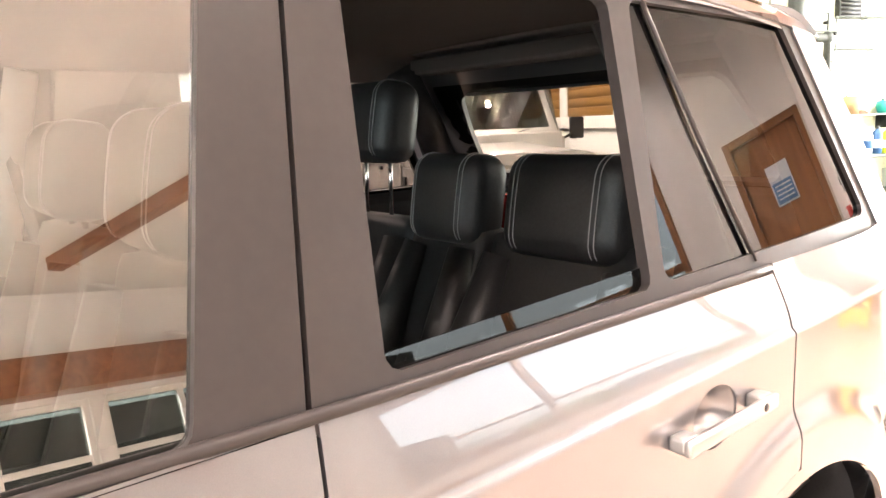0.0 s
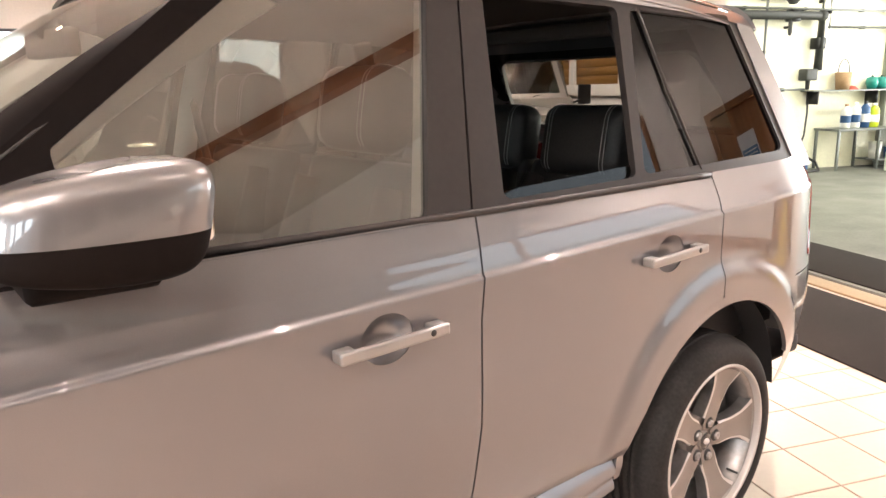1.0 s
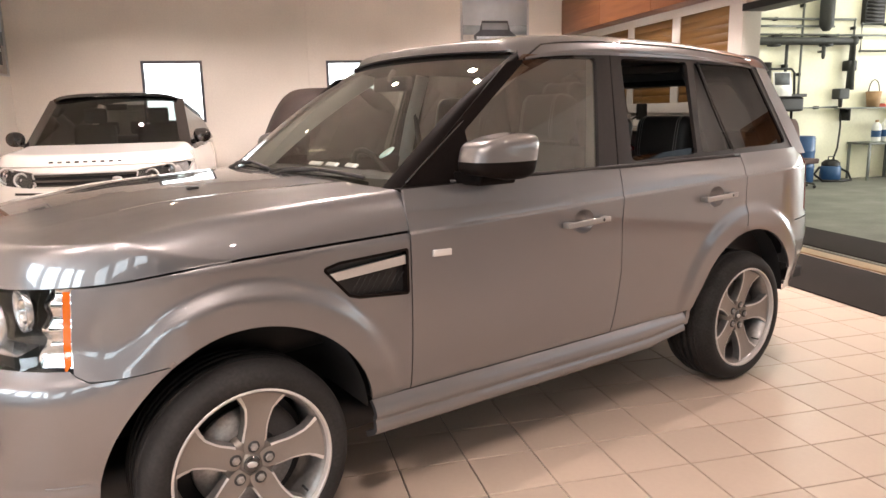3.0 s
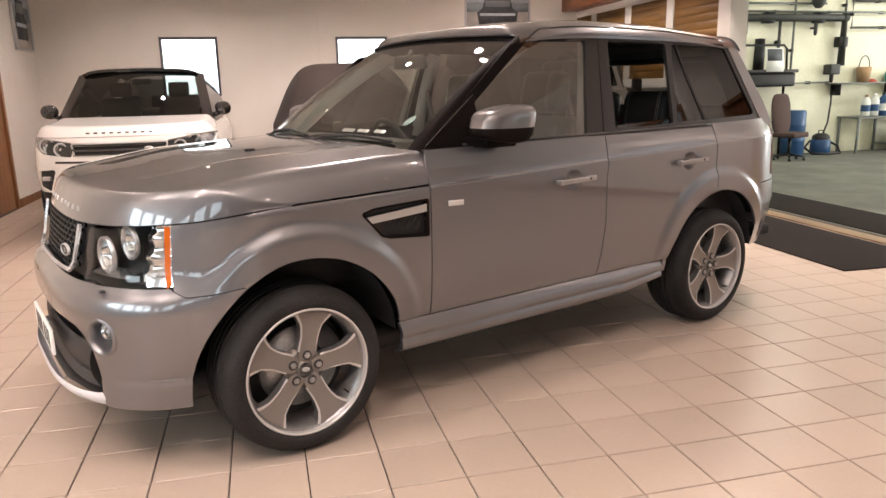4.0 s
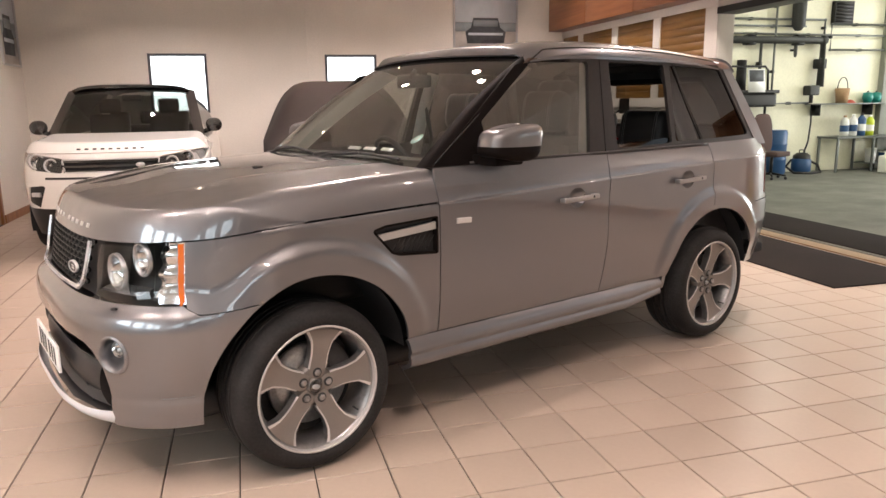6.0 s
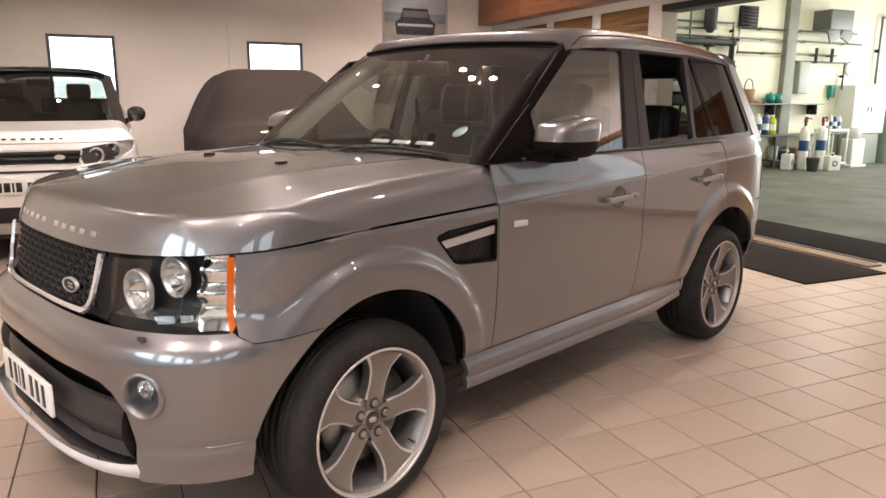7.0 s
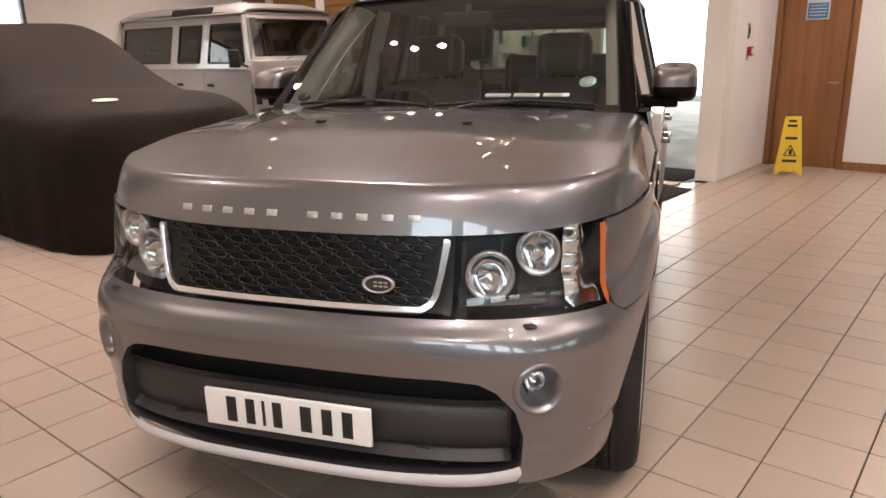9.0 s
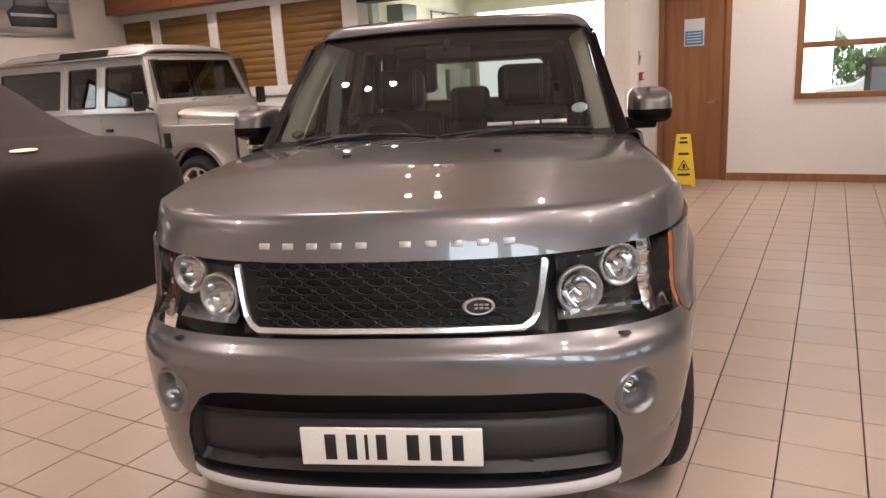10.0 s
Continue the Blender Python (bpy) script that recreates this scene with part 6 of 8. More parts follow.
    for sh, s in zip(fogs, (-1, 1)):
        fg = P("fog_pocket", sheet(off(0.025), span(-1.25, 1.25, 0.03), span(0.49, 0.69, 0.02), xz(sh), 0.0), BLACK_PLASTIC, "black fog lamp pocket", bump)
        yy = YK - (YK - float(FY(0.60))) * (1 - (0.74 / float(W(0.60))) ** N) ** (1 / N)
        part("fog_lamp", moved(vf(box(-0.05, 0.05, -0.014, 0.02, -0.02, 0.02, 0.008)), Matrix.Translation((s * 0.745, yy + 0.004, 0.60)) @ Matrix.Rotation(s * radians(28), 4, "Z")), SILVER, fg)
    pl = P("number_plate", box(-0.262, 0.262, -0.016, -0.006, 0.58, 0.69, 0.003), PLATE_WHITE, "white front number plate with dark bars")
    x = -0.235
    for k, w in enumerate((0.05, 0.05, 0.016, 0.046, 0.05, 0.05, 0.05)):
        part("plate_bar", box(x, x + w, -0.0185, -0.0155, 0.597, 0.673), PLATE_INK, pl)
        x += w + (0.045 if k == 3 else 0.014)
    # bonnet
    edge = lambda xx: YK - (YK - 0.105) * (1 - np.clip(np.abs(xx) / 0.915, 0, 1) ** N) ** (1 / N)

    def bon(xx, t):
        y0 = edge(xx)
        y = y0 + (1.22 + 0.1 * (xx / 0.8) ** 2 - y0) * t
        ds, df = np.clip((0.915 - np.abs(xx)) / 0.15, 0, 1), np.clip((y - y0) / 0.22, 0, 1)
        top = 1.06 + 0.075 * np.clip((y - 0.1) / 1.1, 0, 1)
        return xx, y, top - (top - 0.985) * np.minimum(((1 - ds) ** 6 + (1 - df) ** 6) ** (1 / 3), 1)
    bn = P("bonnet", sheet(bon, np.sin(np.linspace(-np.pi / 2, np.pi / 2, 41)) * 0.914, np.linspace(0, 1, 26), None, 0.02), WHITE_PAINT)
    for k in range(9):
        xx = -0.30 + k * 0.075
        y0 = float(edge(np.array(xx))) + 0.03
        z0 = float(bon(np.array(xx), np.array(0.027))[2])
        part("letter_block", moved(vf(box(-0.018, 0.018, -0.003, 0.003, -0.008, 0.008, 0.002)), Matrix.Translation((xx, y0, z0 + 0.012)) @ Matrix.Rotation(radians(-50), 4, "X")), DARK_PLASTIC, bn, "small dark block on the bonnet edge")
    # screen, pillars, roof
    scr = lambda u, v: (u * (0.74 - 0.13 * v), 1.22 + 0.72 * v - 0.10 * (1 - u * u) + 0.06 * u * u * v, 1.135 + 0.475 * v + 0.03 * np.sin(np.pi * v))
    P("windscreen", sheet(scr, span(-1, 1, 0.1), span(0, 1, 0.1), None, 0.0), DIM_GLASS)
    rf = lambda u, y: (u * 0.672 * (1 - 0.04 * (y - 2)), y - 0.08 * (1 - u * u) * np.clip((2.4 - y) / 0.5, 0, 1), 1.625 + 0.055 * np.sin(np.clip((y - 1.85) / 2.6, 0, 1) * np.pi) ** 0.8 + 0.02 * (1 - u * u) - 0.04 * np.abs(u) ** 8)
    P("roof", sheet(rf, span(-1, 1, 0.1), span(1.92, 4.40, 0.12), None, 0.03), GLOSS_BLACK, "black contrast roof")
    for sy in (-1, 1):
        pil = lambda v, t, sy=sy: (sy * (0.74 - 0.13 * v + t * 0.12), 1.22 + 0.76 * v + 0.02 * t, 1.11 + 0.50 * v - 0.03 * t)
        P("windscreen_pillar", sheet(pil, span(0, 1, 0.1), np.linspace(0, 1, 4), None, 0.0), GLOSS_BLACK)
        sd = lambda y, z, sy=sy: (sy * (W(np.minimum(z, 1.04)) + 0.02 * np.exp(-(((np.hypot(y - 0.88, z - 0.36) - 0.42) / 0.06) ** 2))) * (1 - 0.05 * np.clip((y - 3.2) / 1.3, 0, 1) ** 2), y, z)
        P("body_side", sheet(sd, span(0.80, 4.50, 0.05), span(0.30, 1.09, 0.035), less(lambda y, z: z - 1.06, disc(0.88, 0.36, 0.40), disc(3.62, 0.36, 0.40)), 0.02, flip=sy < 0), WHITE_PAINT)
        gl = lambda y, z, sy=sy: (sy * (0.90 - 0.48 * (z - 1.05)), y, z)
        P("side_window", sheet(gl, span(1.25, 4.3, 0.08), span(1.05, 1.63, 0.05), polygon([(1.40, 1.06), (4.25, 1.10), (4.1, 1.62), (2.0, 1.63)], 0.02), 0.0), PRIVACY, "dark side glass")
        mr = P("wing_mirror", moved(lathe([(math.cos(q) ** 0.8 * 0.999 + 0.001, math.sin(q)) for q in np.linspace(-1.56, 1.56, 15)], 28, "z"), Matrix.Translation((sy * 0.962, 1.42, 1.195)) @ Matrix.Diagonal((0.095, 0.075, 0.076, 1))), GLOSS_BLACK, "black wing mirror")
        part("mirror_arm", tube([(sy * 0.84, 1.42, 1.12), (sy * 0.93, 1.42, 1.15)], 0.025, 8), GLOSS_BLACK, mr)
        P("arch_liner", moved(lathe([(0.41, 0.9), (0.42, 0.5)], 20, "x", -20, 200), Matrix.Translation((0, 0.88, 0.36)) @ Matrix.Diagonal((sy, 1, 1, 1))), CARPET)
        for x, zh in ((0.36, 1.22),):
            st = P("front_seat", moved(vf(box(-0.24, 0.24, -0.09, 0.09, -0.35, 0.32, 0.07)), Matrix.Translation((sy * x, 2.35, 1.0)) @ Matrix.Rotation(radians(-14), 4, "X")), LEATHER)
            part("headrest", box(sy * x - 0.13, sy * x + 0.13, 2.42, 2.54, 1.33, 1.50, 0.05), LEATHER, st)
    P("rear_screen", sheet(lambda x, z: (x, 4.42 - 0.3 * (z - 1.1), z), span(-0.62, 0.62, 0.2), span(1.12, 1.56, 0.1), None, 0.0), WINDSCREEN)
    P("tailgate", box(-0.80, 0.80, 4.36, 4.50, 0.35, 1.10, 0.04), WHITE_PAINT)
    P("headlining", sheet(lambda u, y: (rf(u, y)[0] * 0.97, y + 0.03, rf(u, y)[2] - 0.05), span(-1, 1, 0.2), span(1.95, 4.30, 0.2), None, 0.0), CARPET)
    P("rear_bench", box(-0.62, 0.62, 3.30, 3.46, 0.60, 1.17, 0.06), LEATHER)
    for x in (-0.40, 0.0, 0.40):
        P("rear_headrest", box(x - 0.13, x + 0.13, 3.36, 3.46, 1.18, 1.34, 0.05), LEATHER)
    P("interior_mirror", box(-0.11, 0.11, 1.88, 1.91, 1.47, 1.535, 0.01), BLACK_PLASTIC)
    P("dashboard", box(-0.76, 0.76, 1.30, 1.60, 0.80, 1.10, 0.05), BLACK_PLASTIC)
    P("underbody", box(-0.76, 0.76, 0.30, 4.35, 0.24, 0.45, 0.04), BLACK_PLASTIC)
    w = road_wheel(0.36, 0.11)
    w.parent = car
    w.matrix_basis = pose(0.79, 0.88, 0.36, 0, 0, 90)
    for x, y, rz in ((0.79, 3.62, 90), (-0.79, 0.88, -90), (-0.79, 3.62, -90)):
        copy_thing(w, pose(x, y, 0.36, 0, 0, rz))
    return car


build_compact(pose(-1.24, 4.16, 0) @ Matrix.Diagonal((1, 1, 1.075, 1)))


def build_cover():
    """A cloth drawn over a car: roof, screen and bonnet show through, the hem hangs to the floor."""
    car = thing("covered_car", "tall car hidden under a dark brown cloth cover", "car", pose(1.28, 0, 0))
    top = curve([(3.50, 0.80), (3.53, 0.95), (3.62, 1.06), (3.9, 1.14), (4.7, 1.22), (4.95, 1.30), (5.75, 1.74), (6.1, 1.80), (7.9, 1.77), (8.3, 1.60), (8.45, 1.2)])
    half = curve([(3.50, 0.55), (3.56, 0.72), (3.72, 0.86), (4.2, 0.95), (6.0, 0.98), (8.0, 0.93), (8.45, 0.75)])

    def cloth(y, a):
        c, s = np.cos(a), np.sin(a)
        h, w = top(y), half(y)
        z = h * np.abs(s) ** 0.34
        x = w * np.sign(c) * np.abs(c) ** 0.30
        x = x * (1 - 0.30 * np.clip((z - 1.02) / 0.8, 0, 1) ** 0.9)
        fold = 0.012 * np.sin(y * 17 + 2 * np.sin(y * 5)) * np.clip((1.0 - z) / 0.9, 0, 1)
        sag = 0.012 * np.sin(y * 6.3 + x * 3.0)
        return x + np.sign(c) * fold, y + 0 * a, np.maximum(z + sag * (z > 0.3), 0.004)
    ys = np.concatenate([span(3.50, 4.0, 0.035), span(4.0, 8.45, 0.07)[1:]])
    ring = np.concatenate([span(0.0, 0.25, 0.02), span(0.25, np.pi - 0.25, 0.06)[1:-1], span(np.pi - 0.25, np.pi, 0.02)])
    pieces = [sheet(cloth, ys, ring, None, 0.0)]
    for y0, sg in ((3.50, 1), (8.45, -1)):
        end = lambda a, t, y0=y0, sg=sg: (cloth(y0 + 0 * a, a)[0] * (0.02 + 0.98 * t), y0 - sg * 0.10 * (1 - t**2.5) + 0.014 * np.sin(9 * cloth(y0 + 0 * a, a)[0] * t) * (1 - t**4), np.maximum(cloth(y0 + 0 * a, a)[2] * t, 0.004))
        pieces.append(sheet(end, ring, np.linspace(0, 1, 16), None, 0.0, flip=sg > 0))
    bm = bmesh.new()
    cv, cf = join(*pieces)
    bv = [bm.verts.new(p) for p in cv]
    for f in cf:
        bm.faces.new([bv[k] for k in f])
    bmesh.ops.remove_doubles(bm, verts=bm.verts[:], dist=0.0008)
    bmesh.ops.recalc_face_normals(bm, faces=bm.faces[:])
    part("cover_cloth", bm, COVER, car)
    part("hem", tube([(float(cloth(np.array(y), np.array(a))[0]), y, 0.012) for a, rng_y in ((0.001, np.linspace(3.52, 8.4, 40)), (np.pi - 0.001, np.linspace(8.4, 3.52, 40))) for y in rng_y], 0.009, 6, True), COVER, car, "stitched hem")
    part("cover_badge", moved(lathe([(0.0, 0.004), (0.10, 0.003), (0.105, -0.004)], 32, "z"), Matrix.Translation((-0.40, 3.92, 1.145)) @ Matrix.Rotation(radians(6), 4, "X") @ Matrix.Diagonal((1, 0.55, 1, 1))), material("cream_cloth_badge", (0.75, 0.72, 0.55), 0.6, grain=0.1), car, "oval cream badge sewn on the cover")
    return car


build_cover()


def build_off_roader(m):
    """A boxy long-wheelbase off-roader. Its own axes: x across, y from the bumper back, z up."""
    car = thing("off_roader", "silver boxy off-road station wagon with flat sides", "car", m)
    P = lambda n, d, mt, lb="", par=None: part(n, d, mt, par or car, lb)
    wheel_y = (0.74, 3.53)
    for s in (-1, 1):
        # flat flank with the arches cut out
        fl = lambda y, z, s=s: (s * (0.80 + 0.012 * np.sin(np.clip((z - 0.5) / 0.7, 0, 1) * np.pi)), y, z)
        low = less(polygon([(1.32, 0.48), (4.45, 0.48), (4.45, 1.24), (1.32, 1.24)], 0.02), disc(wheel_y[1], 0.42, 0.47))
        seams = (1.34, 2.32, 3.02, 4.45)
        for k, nm in enumerate(("front_door", "rear_door", "rear_side")):
            a, b = seams[k] + 0.004, seams[k + 1] - 0.004
            d = P(nm, sheet(fl, span(1.30, 4.47, 0.03), span(0.47, 1.25, 0.03), both(low, lambda y, z, a=a, b=b: np.maximum(a - y, y - b)), 0.02, flip=s < 0), SILVER_PAINT)
            if k < 2:
                part("door_handle", moved(vf(box(-0.012, 0.012, -0.06, 0.06, -0.018, 0.018, 0.008)), Matrix.Translation((s * 0.815, b - 0.14, 1.06))), BLACK_PLASTIC, d)
            if k < 3:
                # upper frame and pane
                up = lambda y, z, s=s: (s * (0.80 - 0.13 * (z - 1.24) / 0.62), y, z)
                sh = polygon([(a, 1.25), (b, 1.25), (b, 1.86), (a + (0.19 if k == 0 else 0), 1.86)], 0.01)
                hole = polygon([(a + (0.10 if k == 0 else 0.08), 1.31), (b - 0.07, 1.31), (b - 0.07, 1.77), (a + (0.25 if k == 0 else 0.08), 1.77)], 0.03)
                part("window_frame", sheet(up, span(1.30, 4.47, 0.024), span(1.24, 1.87, 0.024), less(sh, hole), 0.02, flip=s < 0), SILVER_PAINT, d)
                part("pane", sheet(lambda y, z, s=s: (s * (0.79 - 0.13 * (z - 1.24) / 0.62), y, z), span(a, b, 0.1), span(1.27, 1.82, 0.08), None, 0.0), DIM_GLASS, d)
                part("pane_seal", sheet(lambda y, z, s=s: (s * (0.803 - 0.13 * (z - 1.24) / 0.62), y, z), span(1.30, 4.47, 0.012), span(1.27, 1.82, 0.012), less(hole, lambda y, z, hole=hole: hole(y, z) + 0.02), 0.01, flip=s < 0), BLACK_PLASTIC, d)
        P("waist_strip", box(s * 0.815 - 0.012, s * 0.815 + 0.012, 1.34, 4.44, 1.235, 1.262, 0.008), SILVER_PAINT)
        # front wing: a box with an eyebrow arch
        w = P("front_wing", sheet(lambda y, z, s=s: (s * 0.80, y, z), span(0.10, 1.335, 0.025), span(0.47, 1.10, 0.025), less(polygon([(0.12, 0.50), (1.33, 0.50), (1.33, 1.09), (0.12, 1.09)], 0.02), disc(wheel_y[0], 0.42, 0.45)), 0.03, flip=s < 0), SILVER_PAINT)
        part("wing_top", box(min(s * 0.46, s * 0.80), max(s * 0.46, s * 0.80), 0.12, 1.33, 1.075, 1.10, 0.012), SILVER_PAINT, w)
        part("wing_vent", box(s * 0.805 - 0.012, s * 0.805 + 0.012, 1.16, 1.26, 0.86, 1.02, 0.012), BLACK_PLASTIC, w, "black wing vent")
        for wy in wheel_y:
            arc = lambda a, t, s=s, wy=wy: (s * (0.80 + 0.085 * t), wy + (0.47 - 0.01 * t) * np.cos(a), 0.42 + (0.47 - 0.01 * t) * np.sin(a))
            P("arch_eyebrow", sheet(arc, span(0.05, np.pi - 0.05, 0.08), np.linspace(0, 1, 4), None, 0.05), SILVER_PAINT)
        P("hinge_post", box(s * 0.80 - 0.02, s * 0.80 + 0.012, 1.30, 1.36, 1.10, 1.30, 0.008), SILVER_PAINT)
        mr = P("wing_mirror", box(s * 0.98 - 0.07, s * 0.98 + 0.07, 1.36, 1.41, 1.27, 1.47, 0.02), BLACK_PLASTIC)
        part("mirror_arm", tube([(s * 0.80, 1.36, 1.27), (s * 0.96, 1.38, 1.33)], 0.012, 8), BLACK_PLASTIC, mr)
        P("alpine_light", sheet(lambda y, t, s=s: (s * (0.712 - 0.035 * t), y, 1.888 + 0.085 * t), span(2.0, 3.2, 0.03), np.linspace(0, 1, 9), lambda y, t: np.maximum(np.abs(y - 2.62) - 0.46, np.abs(t - 0.5) - 0.42), 0.012, flip=s < 0), BLACK_PLASTIC, "dark narrow roof-side window")
    # bonnet, bulkhead, windscreen
    P("bonnet", sheet(lambda x, y: (x, y, 1.21 + 0.06 * np.clip((y - 0.1) / 1.2, 0, 1) - 0.06 * np.abs(x / 0.55) ** 8), span(-0.55, 0.55, 0.05), span(0.16, 1.30, 0.06), None, 0.08, flip=False), SILVER_PAINT)
    P("bonnet_side", box(-0.54, 0.54, 0.20, 1.30, 1.0, 1.16, 0.02), SILVER_PAINT)
    P("scuttle", box(-0.79, 0.79, 1.30, 1.46, 1.08, 1.35, 0.02), SILVER_PAINT)
    scr = lambda x, t: (x * (1 - 0.12 * t), 1.37 + 0.20 * t, 1.345 + 0.515 * t)
    P("windscreen", sheet(scr, span(-0.70, 0.70, 0.1), span(0.06, 0.94, 0.1), None, 0.0), DIM_GLASS)
    P("screen_frame", sheet(lambda x, t: (scr(x, t)[0], scr(x, t)[1] - 0.012, scr(x, t)[2]), span(-0.80, 0.80, 0.02), span(0, 1, 0.02), less(lambda x, t: np.abs(x) - 0.79, polygon([(-0.70, 0.08), (0.70, 0.08), (0.70, 0.92), (-0.70, 0.92)], 0.03)), 0.03), SILVER_PAINT)
    for x0 in (-0.35, 0.25):
        P("wiper", tube([(x0, 1.35, 1.31), (x0 + 0.15, 1.37, 1.36), (x0 + 0.34, 1.385, 1.39)], 0.008, 6), BLACK_PLASTIC)
    # roof
    rf = lambda x, y: (x, y, 1.865 + 0.12 * (1 - np.abs(x / 0.70) ** 5) ** 0.6 * np.clip((y - 1.50) / 0.25, 0.25, 1) ** 0.5 * np.clip((4.50 - y) / 0.2, 0.3, 1) ** 0.4 + 0.035 * np.cos(np.clip((y - 3.0) / 1.6, -1, 1) * 1.3))
    P("roof", sheet(rf, np.sin(np.linspace(-np.pi / 2, np.pi / 2, 25)) * 0.699, np.concatenate([span(1.54, 1.9, 0.04), span(1.9, 4.3, 0.2)[1:], span(4.3, 4.47, 0.04)[1:]]), None, 0.02), SILVER_PAINT, "pale silver ribbed roof")
    for x in (-0.3, 0.0, 0.3):
        P("roof_rib", tube([(x, 2.0, 2.012), (x, 4.1, 2.012)], 0.012, 6), SILVER_PAINT)
    P("gutter", tube([(-0.70, 4.44, 1.875), (-0.70, 1.56, 1.875), (0.70, 1.56, 1.875), (0.70, 4.44, 1.875)], 0.012, 6), SILVER_PAINT)
    # front and rear
    P("grille", box(-0.40, 0.40, 0.20, 0.24, 0.72, 1.06, 0.01), BLACK_PLASTIC)
    for s in (-1, 1):
        lampp = P("headlamp_panel", box(min(s * 0.42, s * 0.80), max(s * 0.42, s * 0.80), 0.13, 0.18, 0.66, 1.075, 0.01), SILVER_PAINT)
        part("headlamp", moved(lathe([(0.0, -0.03), (0.06, -0.025), (0.088, -0.008), (0.092, 0.0)], 28, "y"), Matrix.Translation((s * 0.59, 0.127, 0.88))), CHROME, lampp)
        part("side_lamp", moved(lathe([(0.0, -0.025), (0.03, -0.02), (0.036, 0.0)], 20, "y"), Matrix.Translation((s * 0.74, 0.127, 0.95))), LAMP_GLASS, lampp)
    P("bumper", box(-0.80, 0.80, 0.0, 0.10, 0.50, 0.64, 0.012), BLACK_PLASTIC)
    P("rear_body", box(-0.79, 0.79, 4.40, 4.46, 0.5, 1.24, 0.02), SILVER_PAINT)
    P("rear_frame", box(-0.69, 0.69, 4.42, 4.45, 1.24, 1.86, 0.02), DIM_GLASS)
    P("chassis", box(-0.62, 0.62, 0.12, 4.38, 0.40, 0.62, 0.02), BLACK_PLASTIC)
    P("cabin_floor", box(-0.76, 0.76, 1.36, 4.38, 0.62, 0.72, 0.02), CARPET)
    for y in (1.95, 2.85):
        for x in (-0.38, 0.38):
            st = P("seat", moved(vf(box(-0.24, 0.24, -0.07, 0.07, -0.35, 0.35, 0.05)), Matrix.Translation((x, y + 0.2, 1.05)) @ Matrix.Rotation(radians(-10), 4, "X")), LEATHER)
            part("headrest", box(x - 0.12, x + 0.12, y + 0.24, y + 0.33, 1.44, 1.60, 0.03), LEATHER, st)
    P("steering_wheel", moved(lathe([(0.19 + 0.014 * math.cos(q), 0.014 * math.sin(q)) for q in np.linspace(0, 2 * math.pi, 9)], 28, "y"), Matrix.Translation((-0.38, 1.72, 1.22)) @ Matrix.Rotation(radians(-30), 4, "X")), BLACK_PLASTIC)
    w = road_wheel(0.39, 0.12, 7)
    w.parent = car
    w.matrix_basis = pose(0.76, wheel_y[0], 0.39, 0, 0, 90)
    for x, y, rz in ((0.76, wheel_y[1], 90), (-0.76, wheel_y[0], -90), (-0.76, wheel_y[1], -90)):
        copy_thing(w, pose(x, y, 0.39, 0, 0, rz))
    return car


build_off_roader(pose(4.22, 4.14, 0) @ Matrix.Diagonal((1, 1, 1.04, 1)))


# ---------------------------------------------------------------- pictures, sign, workshop
def framed_picture(name, label, m, w, h):
    """A flat framed print of plain shapes; its own axes: x across, z up, -y towards the viewer."""
    t = thing(name, label, "picture", m)
    f = 0.03
    for b in ((-w / 2, w / 2, -0.035, 0, h - f, h), (-w / 2, w / 2, -0.035, 0, 0, f), (-w / 2, -w / 2 + f, -0.035, 0, f, h - f), (w / 2 - f, w / 2, -0.035, 0, f, h - f)):
        part("picture_frame", box(*b, 0.004), SILVER, t)
    layers = (("sky_field", PRINT_SKY, 0.45, 1.0), ("water_field", PRINT_SEA, 0.30, 0.45), ("sand_field", PRINT_SAND, 0.0, 0.30))
    for nm, mt, a, b in layers:
        part(nm, box(-w / 2 + f, w / 2 - f, -0.012, -0.002, f + a * (h - 2 * f), f + b * (h - 2 * f)), mt, t)
    car = [(-0.30, 0.10), (0.30, 0.10), (0.33, 0.30), (0.24, 0.38), (0.20, 0.55), (-0.20, 0.55), (-0.24, 0.38), (-0.33, 0.30)]
    cp = part("car_shape", prism([(x * w * 0.95, f + z * h * 0.9) for x, z in car], -0.0155, -0.0125), PRINT_DARK, t)
    part("car_glass_shape", box(-0.19 * w, 0.19 * w, -0.0180, -0.0158, f + 0.36 * h, f + 0.46 * h), PRINT_GREY, cp)
    part("car_lamp_shape", box(-0.27 * w, 0.27 * w, -0.0180, -0.0158, f + 0.22 * h, f + 0.26 * h), PRINT_SKY, cp)
    return t


PRINT_SKY = material("print_pale_sky", (0.70, 0.75, 0.80), 0.5, spec=0.2, stain=0.1, stain_scale=3)
PRINT_SEA = material("print_blue_grey", (0.36, 0.40, 0.43), 0.5, spec=0.2, stain=0.15, stain_scale=6)
PRINT_SAND = material("print_sand", (0.60, 0.56, 0.52), 0.5, spec=0.2, stain=0.15, stain_scale=5)
PRINT_DARK = material("print_dark_grey", (0.10, 0.105, 0.115), 0.5, spec=0.2, stain=0.2, stain_scale=9)
PRINT_GREY = material("print_mid_grey", (0.30, 0.32, 0.34), 0.5)
framed_picture("framed_print", "large framed print of a dark car by water", pose(4.20, Y1 - 0.001, 2.38), 1.17, 1.05)
framed_picture("framed_print", "tall framed print of a car on the side wall", pose(X0 + 0.001, 8.12, 2.10, 0, 0, 90), 0.80, 1.35)

